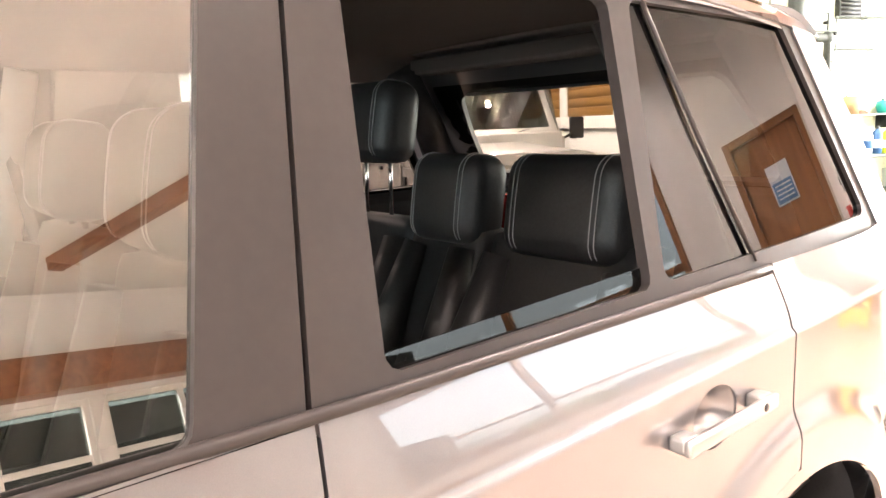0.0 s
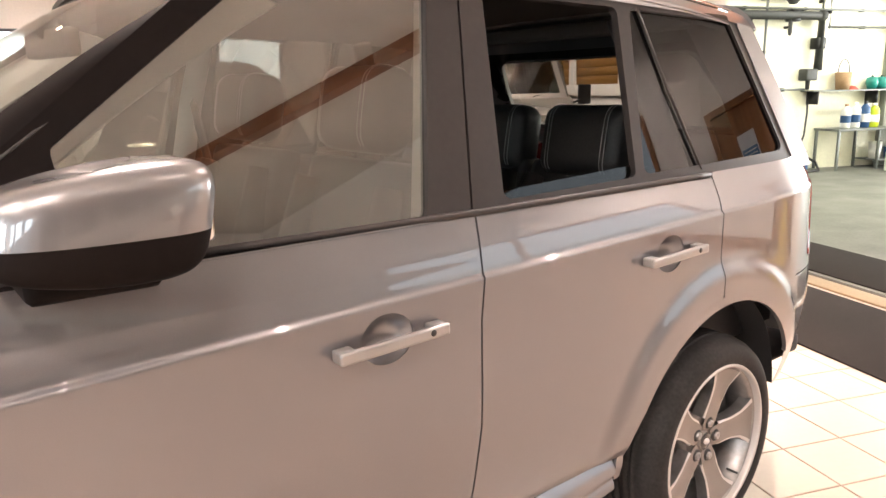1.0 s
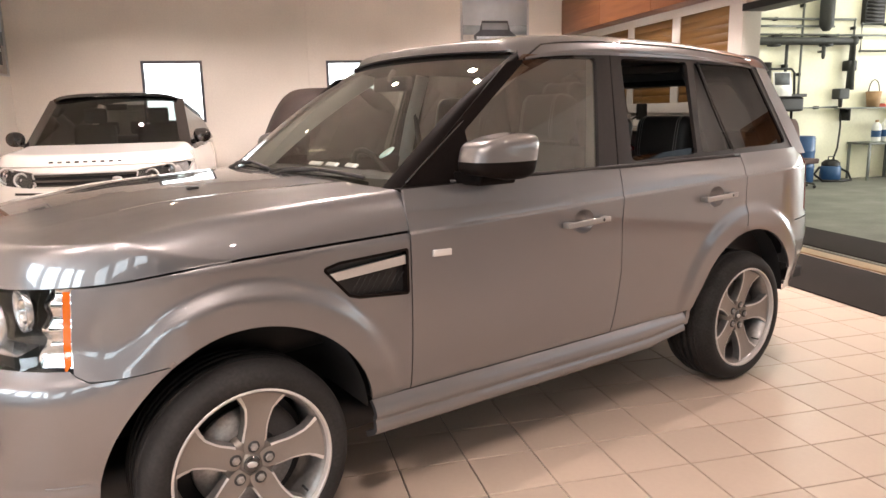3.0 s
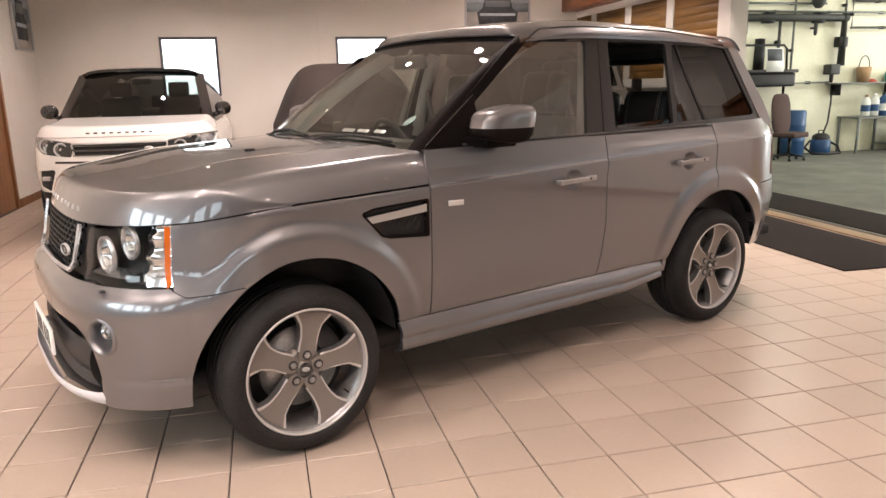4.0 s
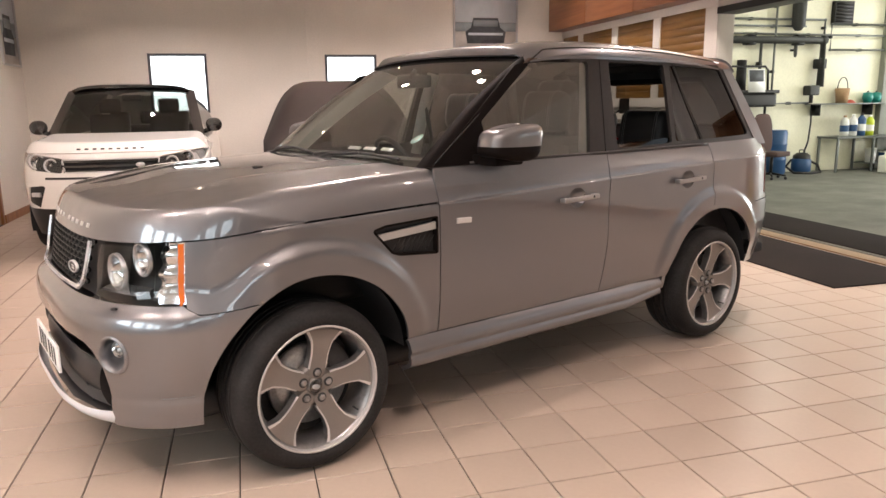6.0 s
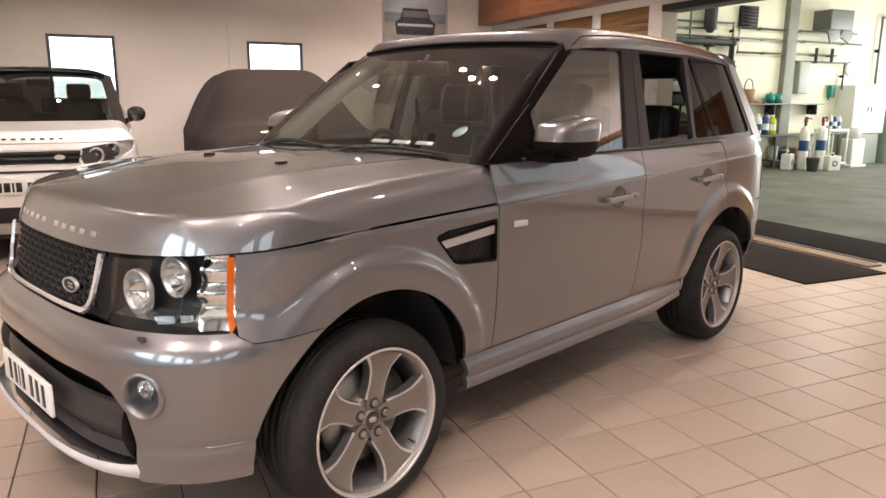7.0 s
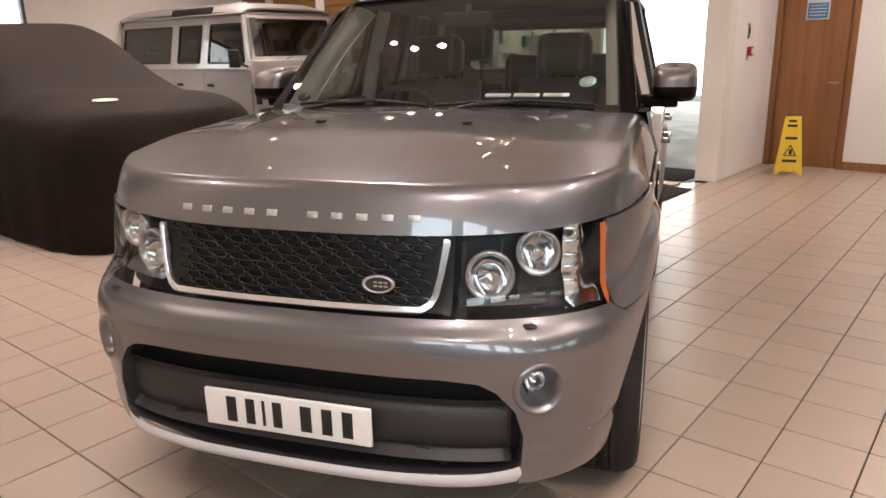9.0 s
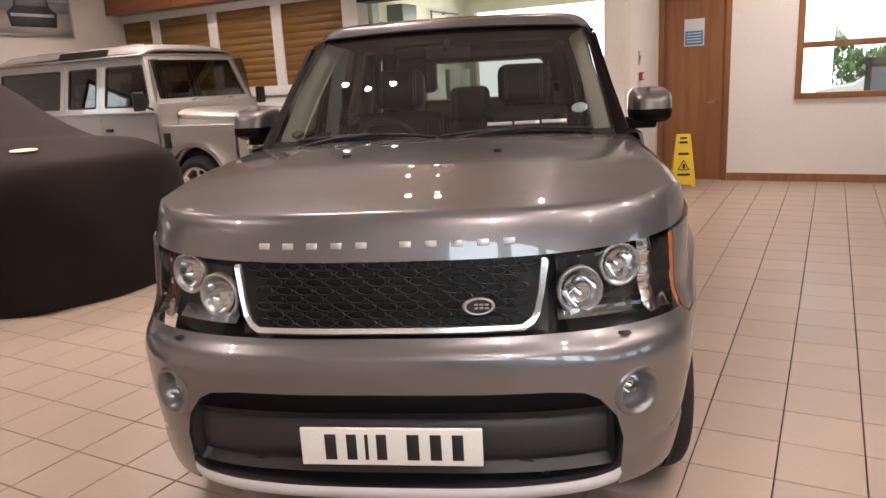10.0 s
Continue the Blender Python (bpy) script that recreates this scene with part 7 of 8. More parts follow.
# yellow floor sign
YELLOW = material("yellow_plastic", (0.72, 0.50, 0.03), 0.42, grain=0.04, stain=0.06, stain_scale=8)
SIGN_INK = material("sign_black", (0.03, 0.03, 0.03), 0.5)
cone = thing("floor_sign", "yellow folding wet floor warning sign on the tiles", "floor sign", pose(7.12, 0.36, 0, 0, 0, -75))
for sy in (-1, 1):
    lean = Matrix.Translation((0, sy * 0.012, 0.655)) @ Matrix.Rotation(radians(sy * 13), 4, "X")
    pn = part("panel", moved(vf(prism([(-0.15, -0.66), (-0.10, -0.66), (-0.085, -0.625), (0.085, -0.625), (0.10, -0.66), (0.15, -0.66), (0.085, 0.0), (-0.085, 0.0)], -0.009, 0.009, 0.003)), lean), YELLOW, cone)
    for z, w in ((-0.095, 0.05), (-0.24, 0.062), (-0.50, 0.075)):
        part("sign_bar", moved(vf(box(-w, w, sy * 0.0095 - 0.001, sy * 0.0095 + 0.001, z - 0.014, z + 0.014)), lean), SIGN_INK, pn)
    tri = [tube([(a[0], sy * 0.0105, a[1]), (b[0], sy * 0.0105, b[1])], 0.006, 6) for a, b in (((-0.065, -0.44), (0.065, -0.44)), ((0.065, -0.44), (0.0, -0.32)), ((0.0, -0.32), (-0.065, -0.44)))]
    part("warning_triangle", moved(join(*tri), lean), SIGN_INK, pn)
    part("triangle_mark", moved(vf(box(-0.012, 0.018, sy * 0.0105 - 0.001, sy * 0.0105 + 0.001, -0.425, -0.365, 0.0)), lean), SIGN_INK, pn)
    part("grip_slot", moved(vf(box(-0.04, 0.04, sy * 0.0095 - 0.0012, sy * 0.0095 + 0.0012, -0.055, -0.03)), lean), SIGN_INK, pn)
part("hinge", tube([(-0.085, 0, 0.655), (0.085, 0, 0.655)], 0.012, 8), YELLOW, cone)

# call point and switch on the return wall
cpnt = thing("call_point", "small red fire call point on the white wall", "call point", pose(6.85, YR, 1.40))
part("housing", box(-0.05, 0.05, -0.045, 0.0, -0.05, 0.05, 0.006), material("red_plastic", (0.45, 0.03, 0.03), 0.4), cpnt)
part("cover_glass", box(-0.035, 0.035, -0.0485, -0.0455, -0.03, 0.03, 0.001), PLATE_WHITE, cpnt)
sw = thing("wall_switch", "small grey switch plate above the call point", "switch", pose(6.80, YR, 1.62))
part("plate", box(-0.035, 0.035, -0.012, 0.0, -0.08, 0.08, 0.004), SILVER, sw)
part("rocker", box(-0.015, 0.015, -0.018, -0.0125, -0.03, 0.03, 0.003), DARK_PLASTIC, sw)

# a display board on the window side and, outside, a hedge and a parked car
board = thing("display_board", "grey display board with two blue cards", "board", pose(XD + 0.55, -1.95, 0, 0, 0, -90))
part("panel", box(-0.36, 0.36, -0.02, 0.02, 0.95, 1.48, 0.006), DARK_PLASTIC, board)
for x in (-0.17, 0.17):
    part("card", box(x - 0.12, x + 0.12, -0.0245, -0.0205, 1.06, 1.36, 0.001), material("blue_grey_card", (0.16, 0.24, 0.30), 0.4), board)
    part("leg", tube([(x, 0, 0.0), (x, 0, 0.96)], 0.018, 8), BLACK_STEEL, board)
    part("foot", box(x - 0.03, x + 0.03, -0.2, 0.2, 0.0, 0.025, 0.008), BLACK_STEEL, board)

LEAF = material("hedge_leaf", (0.10, 0.19, 0.045), 0.6, grain=0.3, grain_scale=8, stain=0.35, stain_scale=0.6)
rngh = random.Random(7)
V, F = [], []
for k in range(5200):
    cx, cy = rngh.uniform(0, 3.0), rngh.uniform(-9, 9)
    top = 2.3 + 0.5 * math.sin(cy * 0.9) + 0.35 * math.sin(cy * 2.3 + 1)
    z = rngh.uniform(0.0, 1.0) ** 0.6 * top - 0.25
    s = rngh.uniform(0.10, 0.24)
    q = Euler((rngh.uniform(0, 6.3), rngh.uniform(0, 6.3), rngh.uniform(0, 6.3))).to_matrix()
    o = len(V)
    V += [tuple(Vector((cx, cy, z)) + q @ Vector(p)) for p in ((-s, 0, 0), (0, -s * 0.5, 0), (s, 0, 0.03), (0, s * 0.5, 0))]
    F.append((o, o + 1, o + 2, o + 3))
solo("hedge", (V, F), LEAF, "green leafy hedge beyond the yard", "hedge", pose(33, -9, 0), kind="stuff")
yard = thing("parked_car", "white hatchback parked in the yard outside", "car", pose(22.5, -0.55, -0.25, 0, 0, -90))
prof = [(-0.05, 0.35), (4.1, 0.35), (4.15, 0.85), (3.9, 1.0), (3.2, 1.42), (1.7, 1.46), (1.05, 1.02), (0.1, 0.88)]
part("body", prism([(x, z) for x, z in prof], -0.85, 0.85, 0.06), WHITE_PAINT, yard)
part("side_glass", prism([(1.3, 1.03), (3.6, 1.05), (3.15, 1.36), (1.75, 1.39)], -0.862, 0.862, 0.01), GLOSS_BLACK, yard)
for x in (0.75, 3.35):
    for sy in (-1, 1):
        wv = lathe([(0.0, -0.1), (0.2, -0.11), (0.31, -0.10), (0.32, 0.0), (0.31, 0.1), (0.0, 0.1)], 24, "y")
        part("wheel", moved(wv, Matrix.Translation((x, sy * 0.78, 0.32))), RUBBER, yard)

# ------------------------------------------------------------ the workshop
YW = SHOP_Y1
PIPE_DARK = material("dark_lagged_pipe", (0.05, 0.052, 0.05), 0.55, 0.2, grain=0.2, stain=0.2)
PIPE_GREY = material("grey_steel_pipe", (0.16, 0.17, 0.16), 0.45, 0.5, grain=0.15)
BLUE = material("blue_plastic_drum", (0.02, 0.07, 0.18), 0.4, grain=0.08, stain=0.12, stain_scale=4)
BROWN_CLOTH = material("brown_chair_cloth", (0.075, 0.045, 0.04), 0.9, grain=0.25, grain_scale=200)
CARTON = material("carton_brown", (0.35, 0.22, 0.12), 0.8, grain=0.1, stain=0.1, stain_scale=8)
GREEN = material("teal_plastic", (0.01, 0.20, 0.17), 0.35)
LIME = material("lime_bottle", (0.50, 0.60, 0.03), 0.3)
CLEARISH = material("milky_bottle", (0.72, 0.72, 0.70), 0.3, stain=0.05)
CAB_WHITE = material("white_cabinet_enamel", (0.78, 0.78, 0.72), 0.35, grain=0.02, stain=0.05)
CAB_GREY = material("grey_green_cabinet_enamel", (0.34, 0.38, 0.33), 0.4, grain=0.03, stain=0.08)


def run(name, label, pts, r, mat=PIPE_GREY, clips=True):
    """A pipe run along the wall, with elbows and wall clips."""
    t = thing(name, label, "pipe")
    pts = [(x, YW - 0.06 - r, z) for x, z in pts]
    part("pipe", tube(pts, r, 10), mat, t)
    for p in pts[1:-1]:
        part("elbow", vf_sphere(p, r * 1.35), mat, t)
    if clips:
        for a, b in zip(pts, pts[1:]):
            n = max(1, int((Vector(b) - Vector(a)).length / 1.1))
            for k in range(n):
                c = Vector(a).lerp(Vector(b), (k + 0.5) / n)
                part("clip", box(c.x - r * 1.3, c.x + r * 1.3, c.y - r * 0.6, YW - 0.001, c.z - r * 1.3, c.z + r * 1.3, r * 0.2, 1), BLACK_STEEL, t)
    return t


def vf_sphere(p, r):
    bm = bmesh.new()
    bmesh.ops.create_uvsphere(bm, u_segments=10, v_segments=6, radius=r, matrix=Matrix.Translation(p))
    return vf(bm)


run("air_main", "thick dark lagged pipe along the workshop wall", [(8.0, 2.63), (11.40, 2.63), (11.40, 1.72)], 0.075, PIPE_DARK)
run("steel_pipe", "thin steel pipe high on the wall", [(8.0, 3.03), (11.45, 3.03), (11.45, 2.72)], 0.022)
run("steel_pipe", "thin steel pipe on the wall", [(8.0, 2.90), (11.0, 2.90)], 0.020)
run("steel_pipe", "long thin steel pipe on the wall", [(8.0, 2.76), (15.4, 2.72)], 0.020)
run("steel_pipe", "thin steel pipe with a drop", [(15.2, 2.95), (11.62, 2.95), (11.62, 2.45), (14.6, 2.45)], 0.022)
run("steel_pipe", "thin upright steel pipe on the wall", [(10.30, 3.9), (10.30, 1.40), (11.2, 1.40)], 0.022)
run("steel_pipe", "thin upright steel pipe on the wall", [(9.98, 2.60), (9.98, 1.75)], 0.030, PIPE_DARK)
run("steel_pipe", "pipe with a bend beside the cabinets", [(17.6, 3.35), (16.0, 3.35), (16.0, 1.85)], 0.028)
COLUMN_GREY = material("grey_green_column_paint", (0.24, 0.25, 0.215), 0.5, grain=0.06, stain=0.15, stain_scale=2)
solo("wall_column", box(12.98, 13.27, YW - 0.14, YW - 0.001, 0.0, H - 0.002, 0.01), COLUMN_GREY, "grey-green upright steel column on the wall", "column", kind="structure")
sb = thing("switch_box", "grey metal switch box on the workshop wall", "switch box", pose(13.58, YW - 0.001, 1.95))
part("case", box(-0.16, 0.16, -0.14, 0.0, -0.35, 0.35, 0.012), CAB_GREY, sb)
part("cover", box(-0.145, 0.145, -0.152, -0.1405, -0.335, 0.335, 0.005), CAB_GREY, sb)
run("steel_pipe", "thin pipes with valves", [(13.1, 2.30), (14.9, 2.30), (14.9, 1.7)], 0.022)
for x in (9.2, 10.75, 13.9, 14.4):
    v = thing("pipe_valve", "short dark valve body on the pipe", "valve", pose(x, YW - 0.135, 2.30))
    part("body", lathe([(0.0, 0.30), (0.035, 0.30), (0.035, 0.05), (0.02, 0.0), (0.0, 0.0)], 12, "z"), PIPE_DARK, v)
    part("bracket", box(-0.02, 0.02, 0.0, 0.134, 0.12, 0.16), BLACK_STEEL, v)
tank = thing("air_filter", "dark upright air canister on the pipes", "canister", pose(10.75, YW - 0.16, 2.80))
part("body", lathe([(0.0, 0.0), (0.06, 0.01), (0.125, 0.10), (0.13, 0.55), (0.10, 0.62), (0.0, 0.64)], 24, "z"), PIPE_DARK, tank)
part("bracket", box(-0.03, 0.03, 0.10, 0.159, 0.2, 0.4), BLACK_STEEL, tank)
pump = thing("regulator", "dark regulator on the pipe end", "valve", pose(11.22, YW - 0.13, 1.55))
part("body", box(-0.10, 0.14, -0.07, 0.129, 0.0, 0.20, 0.03), PIPE_DARK, pump)
part("bowl", lathe([(0.0, -0.16), (0.035, -0.15), (0.04, 0.0)], 16, "z"), DARK_PLASTIC, pump)
fan = thing("extractor_fan", "square black extractor fan grille", "fan", pose(11.88, YW, 3.18))
part("housing", box(-0.23, 0.23, -0.10, 0.0, -0.22, 0.22, 0.01), BLACK_STEEL, fan)
for k in range(6):
    part("louvre", moved(vf(box(-0.20, 0.20, -0.004, 0.004, -0.03, 0.03)), Matrix.Translation((0, -0.112, -0.17 + 0.068 * k)) @ Matrix.Rotation(radians(35), 4, "X")), DARK_PLASTIC, fan)
basin = thing("wash_trough", "black parts washer with a tubular frame and a notice", "washer", pose(9.62, YW - 0.001, 0))
part("trough", box(-0.55, 0.52, -0.45, 0.0, 1.34, 1.60, 0.05), BLACK_PLASTIC, basin)
part("rim", box(-0.58, 0.55, -0.48, 0.0, 1.60, 1.66, 0.015), DARK_PLASTIC, basin)
part("frame", tube([(-0.50, -0.2, 1.6), (-0.50, -0.2, 2.06), (-0.44, -0.2, 2.12), (0.40, -0.2, 2.12), (0.47, -0.2, 2.05), (0.50, -0.2, 1.55)], 0.022, 8), BLACK_STEEL, basin)
part("dispenser", lathe([(0.0, 2.26), (0.10, 2.25), (0.11, 1.66), (0.0, 1.66)], 20, "z"), BLACK_PLASTIC, basin)
nts = part("notice", moved(vf(box(-0.18, 0.20, -0.004, 0.004, -0.22, 0.22)), Matrix.Translation((0.0, -0.47, 1.84)) @ Matrix.Rotation(radians(-8), 4, "X")), PLATE_WHITE, basin, "white notice with a dark picture")
part("notice_picture", moved(vf(box(-0.15, 0.17, -0.0065, -0.0042, -0.02, 0.20)), Matrix.Translation((0.0, -0.47, 1.84)) @ Matrix.Rotation(radians(-8), 4, "X")), PRINT_DARK, nts)
for x in (-0.45, 0.42):
    part("leg", tube([(x, -0.25, 0.0), (x, -0.25, 1.36)], 0.025, 8), BLACK_STEEL, basin)
chair = thing("office_chair", "brown cloth office chair beside the drum", "chair", pose(9.62, YW - 1.0, 0, 0, 0, 20))
part("backrest", moved(lathe([(math.cos(q) ** 0.45 + 0.001, math.copysign(abs(math.sin(q)) ** 0.7, q)) for q in np.linspace(-1.57, 1.57, 25)], 36, "z"), Matrix.Translation((0, 0.16, 0.85)) @ Matrix.Rotation(radians(-6), 4, "X") @ Matrix.Diagonal((0.29, 0.07, 0.37, 1))), BROWN_CLOTH, chair, "tall rounded brown backrest")
part("seat", box(-0.24, 0.24, -0.28, 0.16, 0.43, 0.52, 0.04, 3), BROWN_CLOTH, chair)
part("back_bar", tube([(0, 0.12, 0.46), (0, 0.24, 0.55), (0, 0.22, 0.80)], 0.02, 8), BLACK_STEEL, chair)
part("column", tube([(0, -0.05, 0.10), (0, -0.05, 0.43)], 0.03, 10), BLACK_STEEL, chair)
for k in range(5):
    a = 2 * math.pi * k / 5
    lg = part("leg", tube([(0, -0.05, 0.11), (0.27 * math.cos(a), -0.05 + 0.27 * math.sin(a), 0.075)], [0.022, 0.016], 8), BLACK_STEEL, chair)
    part("castor", vf_sphere((0.27 * math.cos(a), -0.05 + 0.27 * math.sin(a), 0.03), 0.03), BLACK_PLASTIC, lg)
drum = thing("drum", "tall blue plastic drum against the wall", "drum", pose(10.30, YW - 0.30, 0))
part("body", lathe([(0.0, 0.0), (0.20, 0.0), (0.225, 0.03), (0.222, 0.28), (0.23, 0.30), (0.222, 0.32), (0.222, 0.58), (0.23, 0.60), (0.222, 0.62), (0.222, 0.84), (0.20, 0.87)], 32, "z"), BLUE, drum)
part("lid", lathe([(0.0, 0.885), (0.19, 0.88), (0.215, 0.87), (0.21, 0.86)], 32, "z"), BLUE, drum)
vac = thing("vacuum_cleaner", "dark blue tub vacuum cleaner with a black hose", "vacuum", pose(10.92, YW - 0.35, 0))
part("tub", lathe([(0.0, 0.03), (0.17, 0.03), (0.19, 0.06), (0.18, 0.28), (0.16, 0.30), (0.0, 0.30)], 28, "z"), BLUE, vac)
part("motor_head", lathe([(0.165, 0.30), (0.16, 0.36), (0.10, 0.41), (0.0, 0.42)], 28, "z"), BLACK_PLASTIC, vac)
part("handle", tube([(-0.07, 0, 0.39), (-0.06, 0, 0.47), (0.06, 0, 0.47), (0.07, 0, 0.39)], 0.012, 8), BLACK_PLASTIC, vac)
part("hose", tube([(0.16, -0.02, 0.26), (0.36, -0.05, 0.16), (0.34, -0.16, 0.03), (0.0, -0.26, 0.025), (-0.30, -0.16, 0.03), (-0.32, 0.05, 0.14), (-0.16, 0.1, 0.27)], 0.022, 8), BLACK_PLASTIC, vac)
part("hose", tube([(0.12, 0.1, 0.38), (0.28, 0.18, 0.62), (0.38, 0.26, 1.0), (0.38, 0.28, 1.36)], 0.018, 8), BLACK_PLASTIC, vac)
for k in range(4):
    part("castor", vf_sphere((0.14 * math.cos(k * 1.57 + 0.8), 0.14 * math.sin(k * 1.57 + 0.8), 0.022), 0.022), BLACK_PLASTIC, vac)

shelf = thing("wall_shelf", "long grey steel wall shelf", "shelf", pose(12.55, YW - 0.001, 1.36))
part("board", box(-1.35, 1.6, -0.30, 0.0, 0.0, 0.025, 0.004), PIPE_GREY, shelf)
for x in (-1.2, 0.1, 1.4):
    part("bracket", prism([(x - 0.012, -0.22), (x + 0.012, -0.22), (x + 0.012, 0.0), (x - 0.012, 0.0)], -0.26, 0.0), BLACK_STEEL, shelf)
bench = thing("work_bench", "grey steel bench with a lower shelf", "bench", pose(12.85, YW - 0.30, 0))
part("top", box(-1.30, 1.6, -0.28, 0.28, 0.68, 0.72, 0.006), PIPE_GREY, bench)
part("lower_shelf", box(-0.35, 1.56, -0.26, 0.26, 0.14, 0.16, 0.004), PIPE_GREY, bench)
for x in (-1.26, -0.38, 1.54):
    for y in (-0.25, 0.25):
        part("leg", box(x - 0.02, x + 0.02, y - 0.02, y + 0.02, 0.0, 0.68, 0.004), PIPE_GREY, bench)


def bottle(x, y, z, r, h, mat, cap, label):
    b = thing("bottle", label, "bottle", pose(x, y, z), group="bottles on the bench")
    part("body", lathe([(0.0, 0.0), (r * 0.9, 0.0), (r, 0.02), (r, h * 0.68), (r * 0.85, h * 0.78), (r * 0.32, h * 0.9), (r * 0.3, h * 0.95), (0.0, h * 0.95)], 18, "z"), mat, b)
    part("cap", lathe([(0.0, h), (r * 0.36, h), (r * 0.38, h * 0.93), (r * 0.36, h * 0.9)], 14, "z"), cap, b)
    part("label_band", lathe([(r + 0.002, h * 0.22), (r + 0.002, h * 0.52)], 18, "z"), PLATE_WHITE if mat is not CLEARISH else BLUE, b)


for k, (mt, cp_, lb) in enumerate(((CLEARISH, CARTON, "milky bottle with amber liquid"), (CLEARISH, PLATE_WHITE, "white plastic bottle on the bench"), (BLUE, BLACK_PLASTIC, "blue plastic bottle on the bench"), (LIME, PLATE_WHITE, "lime green plastic bottle on the bench"))):
    bottle(11.95 + 0.21 * k, YW - 0.30, 0.72, 0.085, 0.42 + 0.02 * (k % 3), mt, cp_, lb)
bk = thing("basket", "woven brown basket with a tall handle on the shelf", "basket", pose(11.95, YW - 0.16, 1.385))
part("body", lathe([(0.0, 0.0), (0.11, 0.0), (0.14, 0.30), (0.132, 0.30), (0.10, 0.012), (0.0, 0.012)], 20, "z"), CARTON, bk)
part("handle", tube([(-0.13, 0, 0.29)] + [(-0.12 * math.cos(a), 0, 0.32 + 0.20 * math.sin(a)) for a in np.linspace(0.2, 2.94, 9)] + [(0.13, 0, 0.29)], 0.010, 6), DARK_PLASTIC, bk)
for x in (12.60, 12.81):
    pt = thing("teal_pot", "round teal plastic pot on the shelf", "pot", pose(x, YW - 0.16, 1.385), group="pots on the shelf")
    part("body", lathe([(0.0, 0.0), (0.07, 0.0), (0.105, 0.10), (0.09, 0.20), (0.0, 0.22)], 20, "z"), GREEN, pt)
    part("knob", vf_sphere((0, 0, 0.225), 0.02), BLACK_PLASTIC, pt)
rag = thing("rag", "crumpled red cloth on the shelf", "cloth", pose(12.16, YW - 0.16, 1.385))
part("cloth", lathe([(0.0, 0.07), (0.05, 0.06), (0.09, 0.03), (0.12, 0.0)], 11, "z"), material("faded_red_cloth", (0.35, 0.07, 0.05), 0.9, grain=0.2), rag)
for k, (mt, w, h) in enumerate(((CLEARISH, 0.22, 0.30), (BLUE, 0.20, 0.22), (CARTON, 0.26, 0.28), (material("dark_red_can", (0.30, 0.03, 0.04), 0.4), 0.16, 0.24), (CLEARISH, 0.2, 0.3))):
    bx = thing("storage_tub", "plastic tub on the lower bench shelf", "tub", pose(12.68 + 0.34 * k, YW - 0.30, 0.16), group="tubs under the bench")
    part("body", lathe([(0.0, 0.0), (w * 0.42, 0.0), (w * 0.5, h * 0.9), (0.0, h * 0.9)], 16, "z"), mt, bx)
    part("lid", lathe([(0.0, h), (w * 0.50, h * 0.99), (w * 0.52, h * 0.9)], 16, "z"), CAB_WHITE, bx)
# tall spray containers, canisters and a pail on the floor before the bench
for x, y in ((12.82, 7.98), (13.30, 7.95)):
    sc = thing("spray_container", "tall white spray container with a red pump head", "container", pose(x, y, 0.002), group="spray containers by the bench")
    part("body", lathe([(0.0, 0.0), (0.095, 0.0), (0.10, 0.03), (0.10, 0.78), (0.085, 0.86), (0.04, 0.92), (0.0, 0.93)], 20, "z"), CAB_WHITE, sc)
    part("label_band", lathe([(0.102, 0.40), (0.102, 0.62)], 20, "z"), BLUE, sc)
    ph = part("pump_head", lathe([(0.0, 1.12), (0.03, 1.11), (0.045, 1.04), (0.03, 0.96), (0.035, 0.92)], 14, "z"), RED_LENS, sc)
    part("pump_lever", tube([(0.0, -0.02, 1.09), (0.0, -0.13, 1.07)], 0.012, 6), RED_LENS, ph)
for x, y, h, rz in ((12.50, 8.08, 0.40, 25), (13.18, 7.55, 0.38, -15)):
    cn = thing("canister", "white plastic canister with a round blue mark", "canister", pose(x, y, 0.002, 0, 0, rz), group="canisters by the bench")
    part("body", box(-0.14, 0.14, -0.10, 0.10, 0.0, h - 0.06, 0.035, 3), CAB_WHITE, cn)
    part("handle", tube([(-0.09, 0, h - 0.07), (-0.07, 0, h - 0.01), (0.03, 0, h - 0.01), (0.05, 0, h - 0.07)], 0.014, 8), CAB_WHITE, cn)
    part("cap", lathe([(0.0, h - 0.015), (0.028, h - 0.02), (0.03, h - 0.065)], 14, "z"), BLUE, cn)
    part("round_mark", moved(lathe([(0.035, -0.003), (0.062, -0.003), (0.062, 0.0)], 24, "y"), Matrix.Translation((0, -0.1, h * 0.42))), BLUE, cn)
pl_ = thing("pail", "grey plastic pail on the workshop floor", "pail", pose(12.70, 7.62, 0.002))
part("body", lathe([(0.0, 0.0), (0.10, 0.0), (0.135, 0.28), (0.142, 0.285), (0.13, 0.275), (0.096, 0.012), (0.0, 0.012)], 24, "z"), PIPE_GREY, pl_)
part("bail", tube([(-0.136, 0, 0.27)] + [(-0.15 * math.cos(a), -0.03, 0.27 - 0.10 * math.sin(a)) for a in np.linspace(0.3, 2.84, 9)] + [(0.136, 0, 0.27)], 0.004, 6), BLACK_STEEL, pl_)
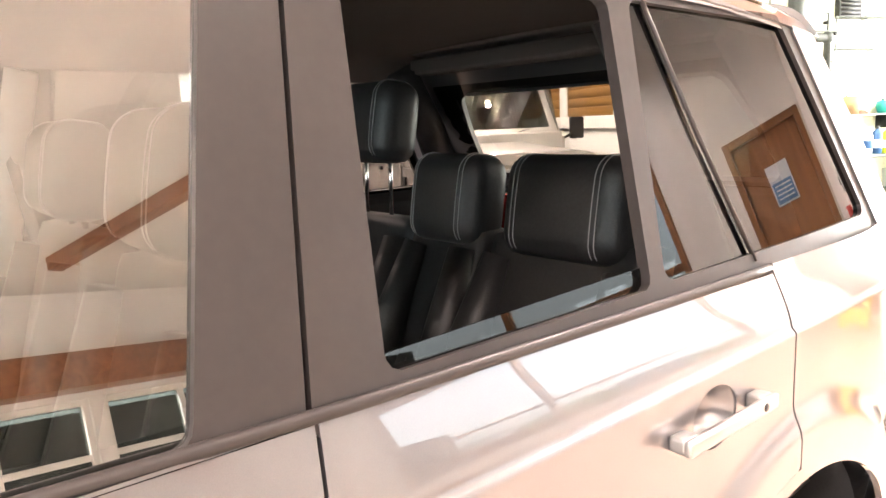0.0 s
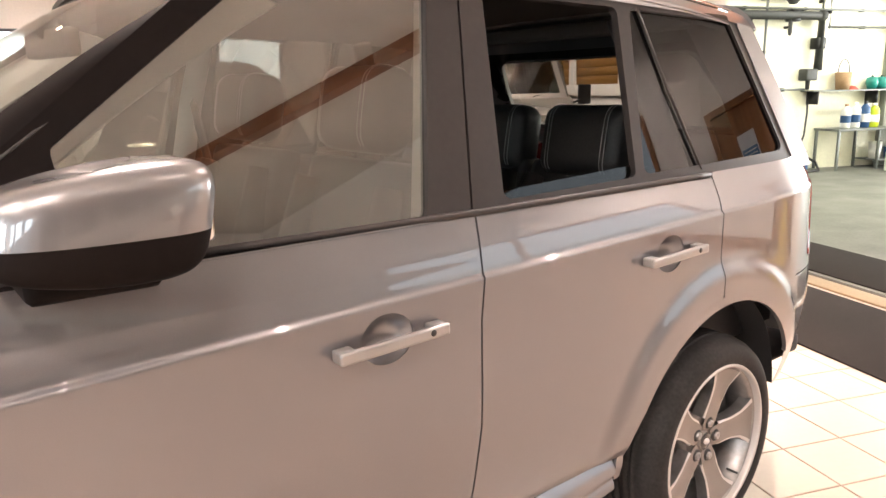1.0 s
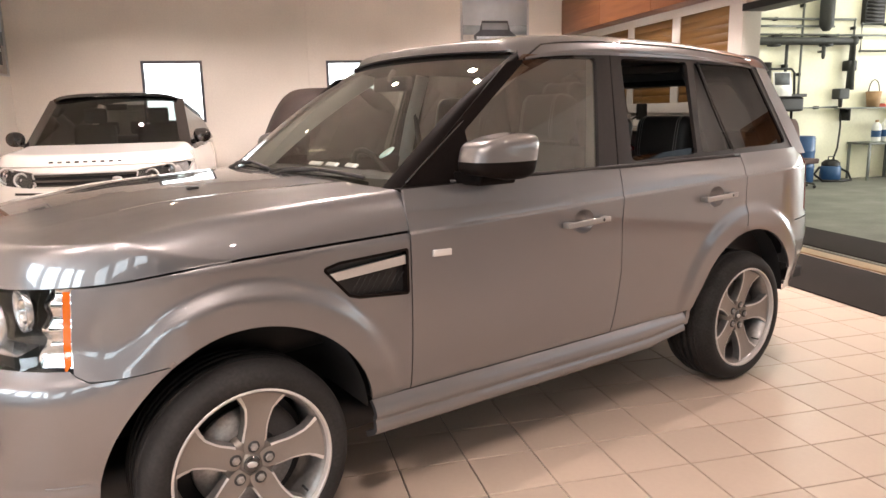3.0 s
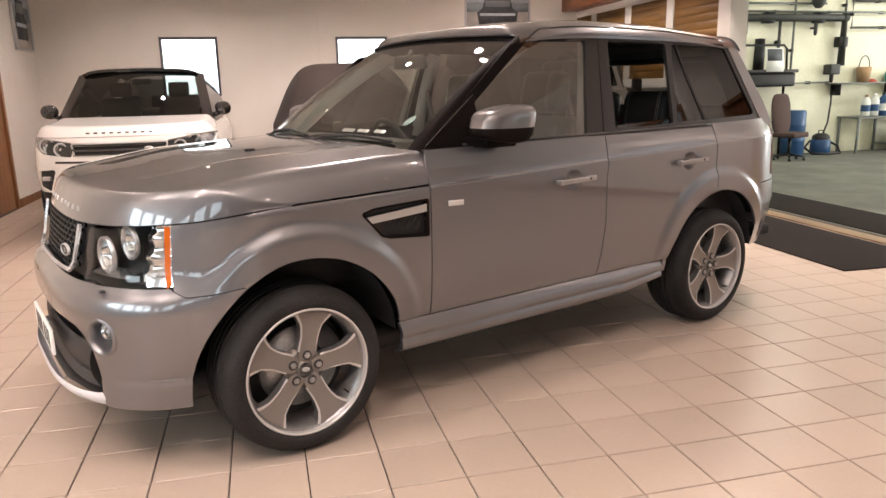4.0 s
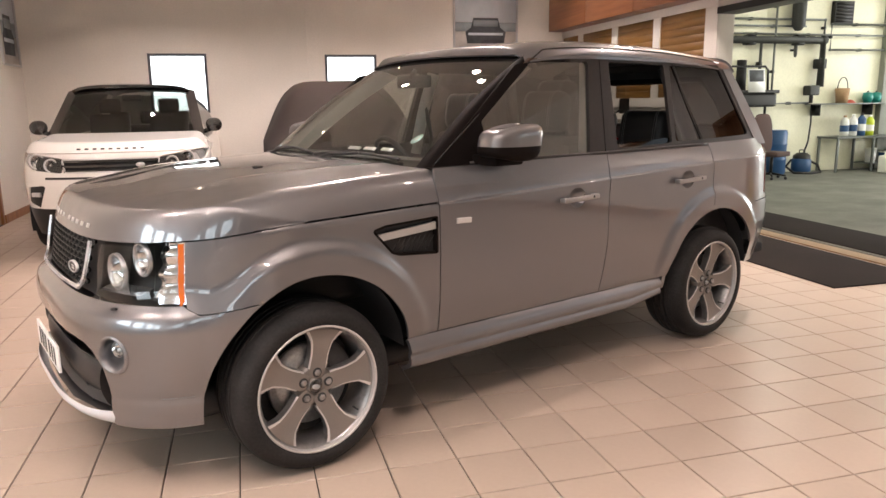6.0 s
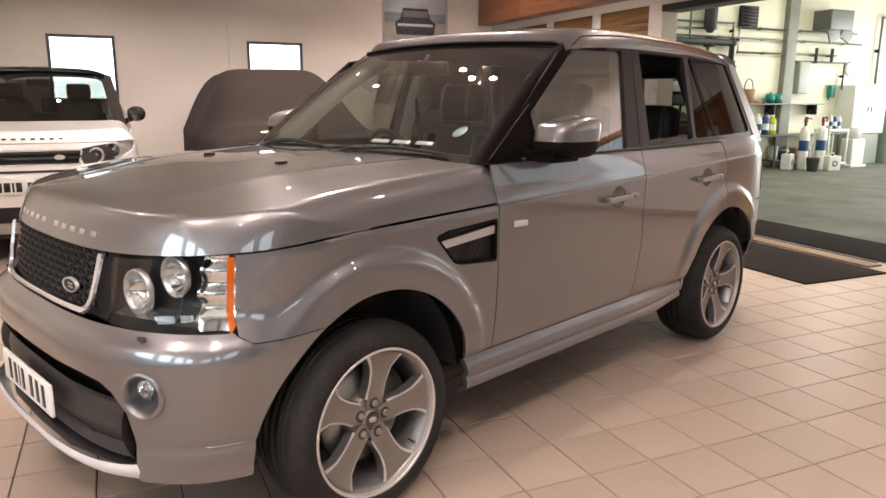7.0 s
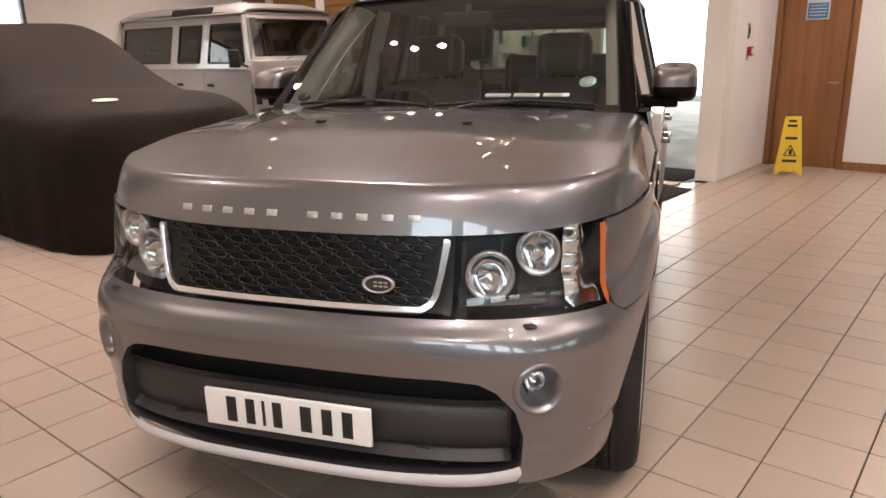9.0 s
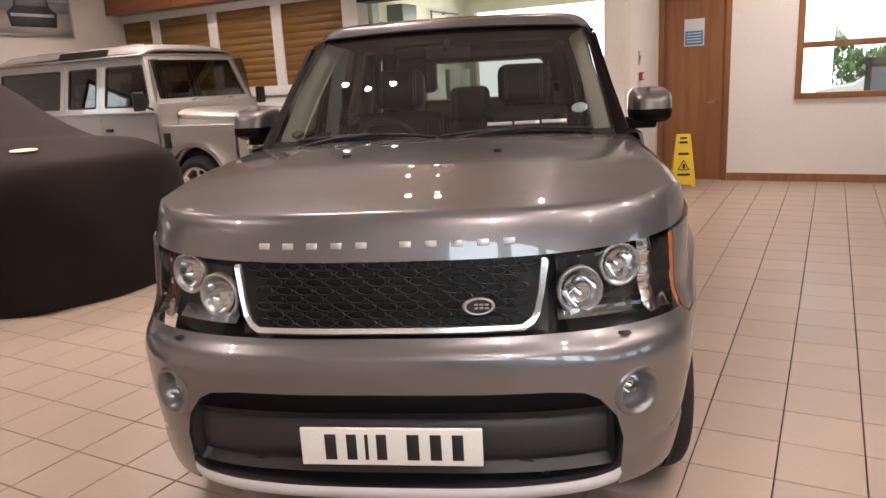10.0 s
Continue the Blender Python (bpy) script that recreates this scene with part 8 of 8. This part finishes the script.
# the far end
heat = thing("unit_heater", "grey hanging unit heater with angled louvres", "heater", pose(14.2, YW - 0.02, 3.08))
part("body", box(-0.35, 0.35, -0.45, 0.02, -0.10, 0.32, 0.02), PIPE_GREY, heat)
for sg in (-1, 1):
    part("louvre", moved(vf(box(-0.17, 0.17, -0.02, 0.02, -0.14, 0.14, 0.01)), Matrix.Translation((sg * 0.2, -0.42, -0.2)) @ Matrix.Rotation(radians(sg * 24), 4, "Y")), PIPE_GREY, heat)
clk = thing("wall_clock", "round white wall clock", "clock", pose(15.15, YW, 2.18))
part("rim", lathe([(0.15, -0.001), (0.16, -0.03), (0.15, -0.04), (0.14, -0.035)], 32, "y"), CAB_GREY, clk)
part("dial", lathe([(0.0, -0.03), (0.142, -0.03), (0.142, -0.001)], 32, "y"), PLATE_WHITE, clk)
part("hour_hand", box(-0.004, 0.004, -0.034, -0.031, 0.0, 0.08), SIGN_INK, clk)
disp = thing("soap_dispenser", "teal wall soap dispenser", "dispenser", pose(14.6, YW, 1.62))
part("body", box(-0.08, 0.08, -0.12, 0.0, -0.10, 0.18, 0.025), GREEN, disp)
part("nozzle", lathe([(0.0, -0.16), (0.02, -0.15), (0.025, -0.10)], 12, "z"), BLACK_PLASTIC, disp)
cab = thing("wall_cabinet", "white enamel wall cabinet on a plinth", "cabinet", pose(15.45, YW - 0.001, 0))
part("body", box(-0.55, 0.55, -0.42, 0.0, 0.70, 1.80, 0.012), CAB_WHITE, cab)
for sg in (-1, 1):
    dd = part("door", box(min(0.006 * sg, 0.54 * sg), max(0.006 * sg, 0.54 * sg), -0.442, -0.4225, 0.715, 1.785, 0.006), CAB_WHITE, cab)
    part("handle", box(sg * 0.06 - 0.008, sg * 0.06 + 0.008, -0.46, -0.4425, 1.2, 1.32, 0.003), DARK_PLASTIC, dd)
part("plinth", box(-0.50, 0.50, -0.38, 0.0, 0.0, 0.695, 0.01), CAB_GREY, cab)
lock = thing("steel_locker", "tall grey-green steel locker", "locker", pose(16.75, YW - 0.001, 0))
part("body", box(-0.65, 0.65, -0.50, 0.0, 0.0, 1.76, 0.01), CAB_GREY, lock)
for sg in (-1, 1):
    dd = part("door", box(min(0.006 * sg, 0.64 * sg), max(0.006 * sg, 0.64 * sg), -0.518, -0.5025, 0.03, 1.74, 0.005), CAB_GREY, lock)
    part("handle", box(sg * 0.07 - 0.01, sg * 0.07 + 0.01, -0.54, -0.5185, 0.95, 1.07, 0.003), BLACK_STEEL, dd)
roll = thing("paper_roll_stand", "white paper roll stand with a blue roll", "stand", pose(14.55, YW - 0.8, 0))
part("base", box(-0.25, 0.25, -0.2, 0.2, 0.0, 0.06, 0.02), CAB_WHITE, roll)
part("body", box(-0.20, 0.20, -0.15, 0.15, 0.06, 0.62, 0.03), CAB_WHITE, roll)
part("roll", lathe([(0.0, 0.62), (0.14, 0.62), (0.14, 0.86), (0.0, 0.86)], 24, "z"), CLEARISH, roll)
trol = thing("tool_trolley", "white tool trolley with red and blue bottles", "trolley", pose(13.7, YW - 0.9, 0))
part("lower_tray", box(-0.3, 0.3, -0.2, 0.2, 0.10, 0.14, 0.01), CAB_WHITE, trol)
part("tray", box(-0.3, 0.3, -0.2, 0.2, 0.80, 0.85, 0.01), CAB_WHITE, trol)
for x in (-0.28, 0.28):
    for y in (-0.18, 0.18):
        part("leg", box(x - 0.012, x + 0.012, y - 0.012, y + 0.012, 0.0, 0.82), CAB_WHITE, trol)
for k, mt in enumerate((RED_LENS, CLEARISH, BLUE, CLEARISH)):
    bottle(13.5 + 0.13 * k, YW - 0.9, 0.85, 0.05, 0.30, mt, CAB_WHITE, "small plastic bottle on the trolley")
# lamps over the workshop
for lx, ly in ((8.5, 6.5), (12.5, 6.8), (10.5, 3.0)):
    tl = thing("tube_light", "ceiling tube light, lit", "ceiling light", pose(lx, ly, H))
    part("housing", box(-0.80, 0.80, -0.08, 0.08, -0.05, 0.0, 0.01), CAB_WHITE, tl)
    part("tube", tube([(-0.75, 0, -0.07), (0.75, 0, -0.07)], 0.016, 10), material("lit_tube", (1, 1, 0.95), 0.4, emit=(1.0, 0.98, 0.88), emit_strength=12.0), tl)
# brown beam along the showroom front
bm_ = thing("timber_beam", "brown timber beam along the showroom front", "beam", kind="structure")
part("beam", box(X0 + 0.002, XD - 0.002, Y0 + 0.001, Y0 + 0.30, 2.82, 3.22, 0.006), WOOD_BEAM, bm_)

# containers by the workshop's open vehicle door
drum = thing("oil_drum", "blue steel drum by the open workshop door", "drum", pose(17.35, 6.55, 0.002))
part("drum_body", lathe([(0.0, 0.0), (0.28, 0.0), (0.29, 0.02), (0.285, 0.28), (0.297, 0.30), (0.285, 0.32), (0.285, 0.57), (0.297, 0.59), (0.285, 0.61), (0.285, 0.86), (0.29, 0.88), (0.275, 0.87), (0.0, 0.865)], 28, "z"), material("worn_blue_drum_paint", (0.05, 0.16, 0.42), 0.45, grain=0.08, stain=0.2, stain_scale=5), drum)
part("bung", moved(lathe([(0.0, 0.02), (0.035, 0.018), (0.04, 0.0)], 16, "z"), Matrix.Translation((0.15, 0.0, 0.865))), SILVER, drum)
TUB_PALE = material("pale_plastic_tub", (0.72, 0.74, 0.76), 0.5, grain=0.03, stain=0.08, stain_scale=6)
for x, y, z, w, h in ((17.30, 7.25, 0.002, 0.27, 0.36), (17.32, 7.27, 0.402, 0.25, 0.33), (17.45, 7.90, 0.002, 0.26, 0.42)):
    tb = thing("lidded_tub", "pale plastic tub with a lid by the open door", "tub", pose(x, y, z), group="tubs by the workshop door")
    part("tub_body", box(-w, w, -w, w, 0.0, h, 0.03), TUB_PALE, tb)
    part("lid", box(-w - 0.015, w + 0.015, -w - 0.015, w + 0.015, h - 0.002, h + 0.036, 0.012), TUB_PALE, tb)
crate = thing("parts_crate", "red plastic crate on a pale tub", "crate", pose(17.45, 7.90, 0.459))
RED_CRATE = material("faded_red_plastic", (0.42, 0.05, 0.05), 0.5, grain=0.05, stain=0.1, stain_scale=6)
for nm, b in (("crate_base", (-0.22, 0.22, -0.26, 0.26, 0.0, 0.02)), ("crate_side", (-0.22, -0.20, -0.26, 0.26, 0.018, 0.26)), ("crate_side", (0.20, 0.22, -0.26, 0.26, 0.018, 0.26)), ("crate_end", (-0.202, 0.202, -0.26, -0.24, 0.018, 0.26)), ("crate_end", (-0.202, 0.202, 0.24, 0.26, 0.018, 0.26))):
    part(nm, box(*b, 0.006), RED_CRATE, crate)


# ---------------------------------------------------------------- floor tiles, one by one near the car
PITCH, TX, TY = 0.30, 0.012, -0.635
LAY = Matrix.Translation((1.0, -1.0, 0.0)) @ Matrix.Rotation(radians(0.7), 4, "Z") @ Matrix.Translation((-1.0, 1.0, 0.0))


def tile_data(z=0.0, w=0.1472, b=0.0022, t=0.012):
    V = [(sx * w, sy * w, -t) for sx, sy in ((-1, -1), (1, -1), (1, 1), (-1, 1))]
    V += [(sx * w, sy * w, -b) for sx, sy in ((-1, -1), (1, -1), (1, 1), (-1, 1))]
    V += [(sx * (w - b), sy * (w - b), 0.0) for sx, sy in ((-1, -1), (1, -1), (1, 1), (-1, 1))]
    F = [(8, 9, 10, 11)]
    for k in range(4):
        F += [(k, (k + 1) % 4, 4 + (k + 1) % 4, 4 + k), (4 + k, 4 + (k + 1) % 4, 8 + (k + 1) % 4, 8 + k)]
    return V, F


one = mesh_of("tile", *tile_data(), smooth=False)
one.materials.append(TILE)
near, far = [], []
for i in range(-11, 26):
    for j in range(-24, 33):
        cx, cy = TX + PITCH * (i + 0.5), TY + PITCH * (j + 0.5)
        if not (X0 + 0.05 < cx < XD - 0.05 and Y0 < cy < Y1 - 0.1) or (cx > 5.95 and cy > YR - 0.05) or (cx > X1 - 0.1 and cy > YR + 0.3):
            continue
        d = math.hypot(cx - 0.6, (cy + 1.6) * 1.1)
        (near if d < 3.0 and -4.2 < cy < 1.2 else far).append((cx, cy))
near.sort(key=lambda p: math.hypot(p[0] - 0.6, p[1] + 1.6))
far += near[300:]
near = near[:300]
rng = random.Random(4)
for cx, cy in near:
    ob = new("tile", one)
    ob.parent = floor
    ob.matrix_basis = LAY @ Matrix.Translation((cx, cy, rng.uniform(-0.0004, 0.0004))) @ Matrix.Rotation(rng.uniform(-0.0012, 0.0012), 4, "X") @ Matrix.Rotation(rng.uniform(-0.0012, 0.0012), 4, "Y")
V, F = [], []
tv, tf = tile_data()
for cx, cy in far:
    o, dz = len(V), rng.uniform(-0.0004, 0.0004)
    V += [(LAY @ Vector((x + cx, y + cy, z + dz)))[:] for x, y, z in tv]
    F += [tuple(i + o for i in f) for f in tf]
rest = part("floor_tiles", (V, F), TILE, floor, "", smooth=False)
rest["kind"] = "stuff"
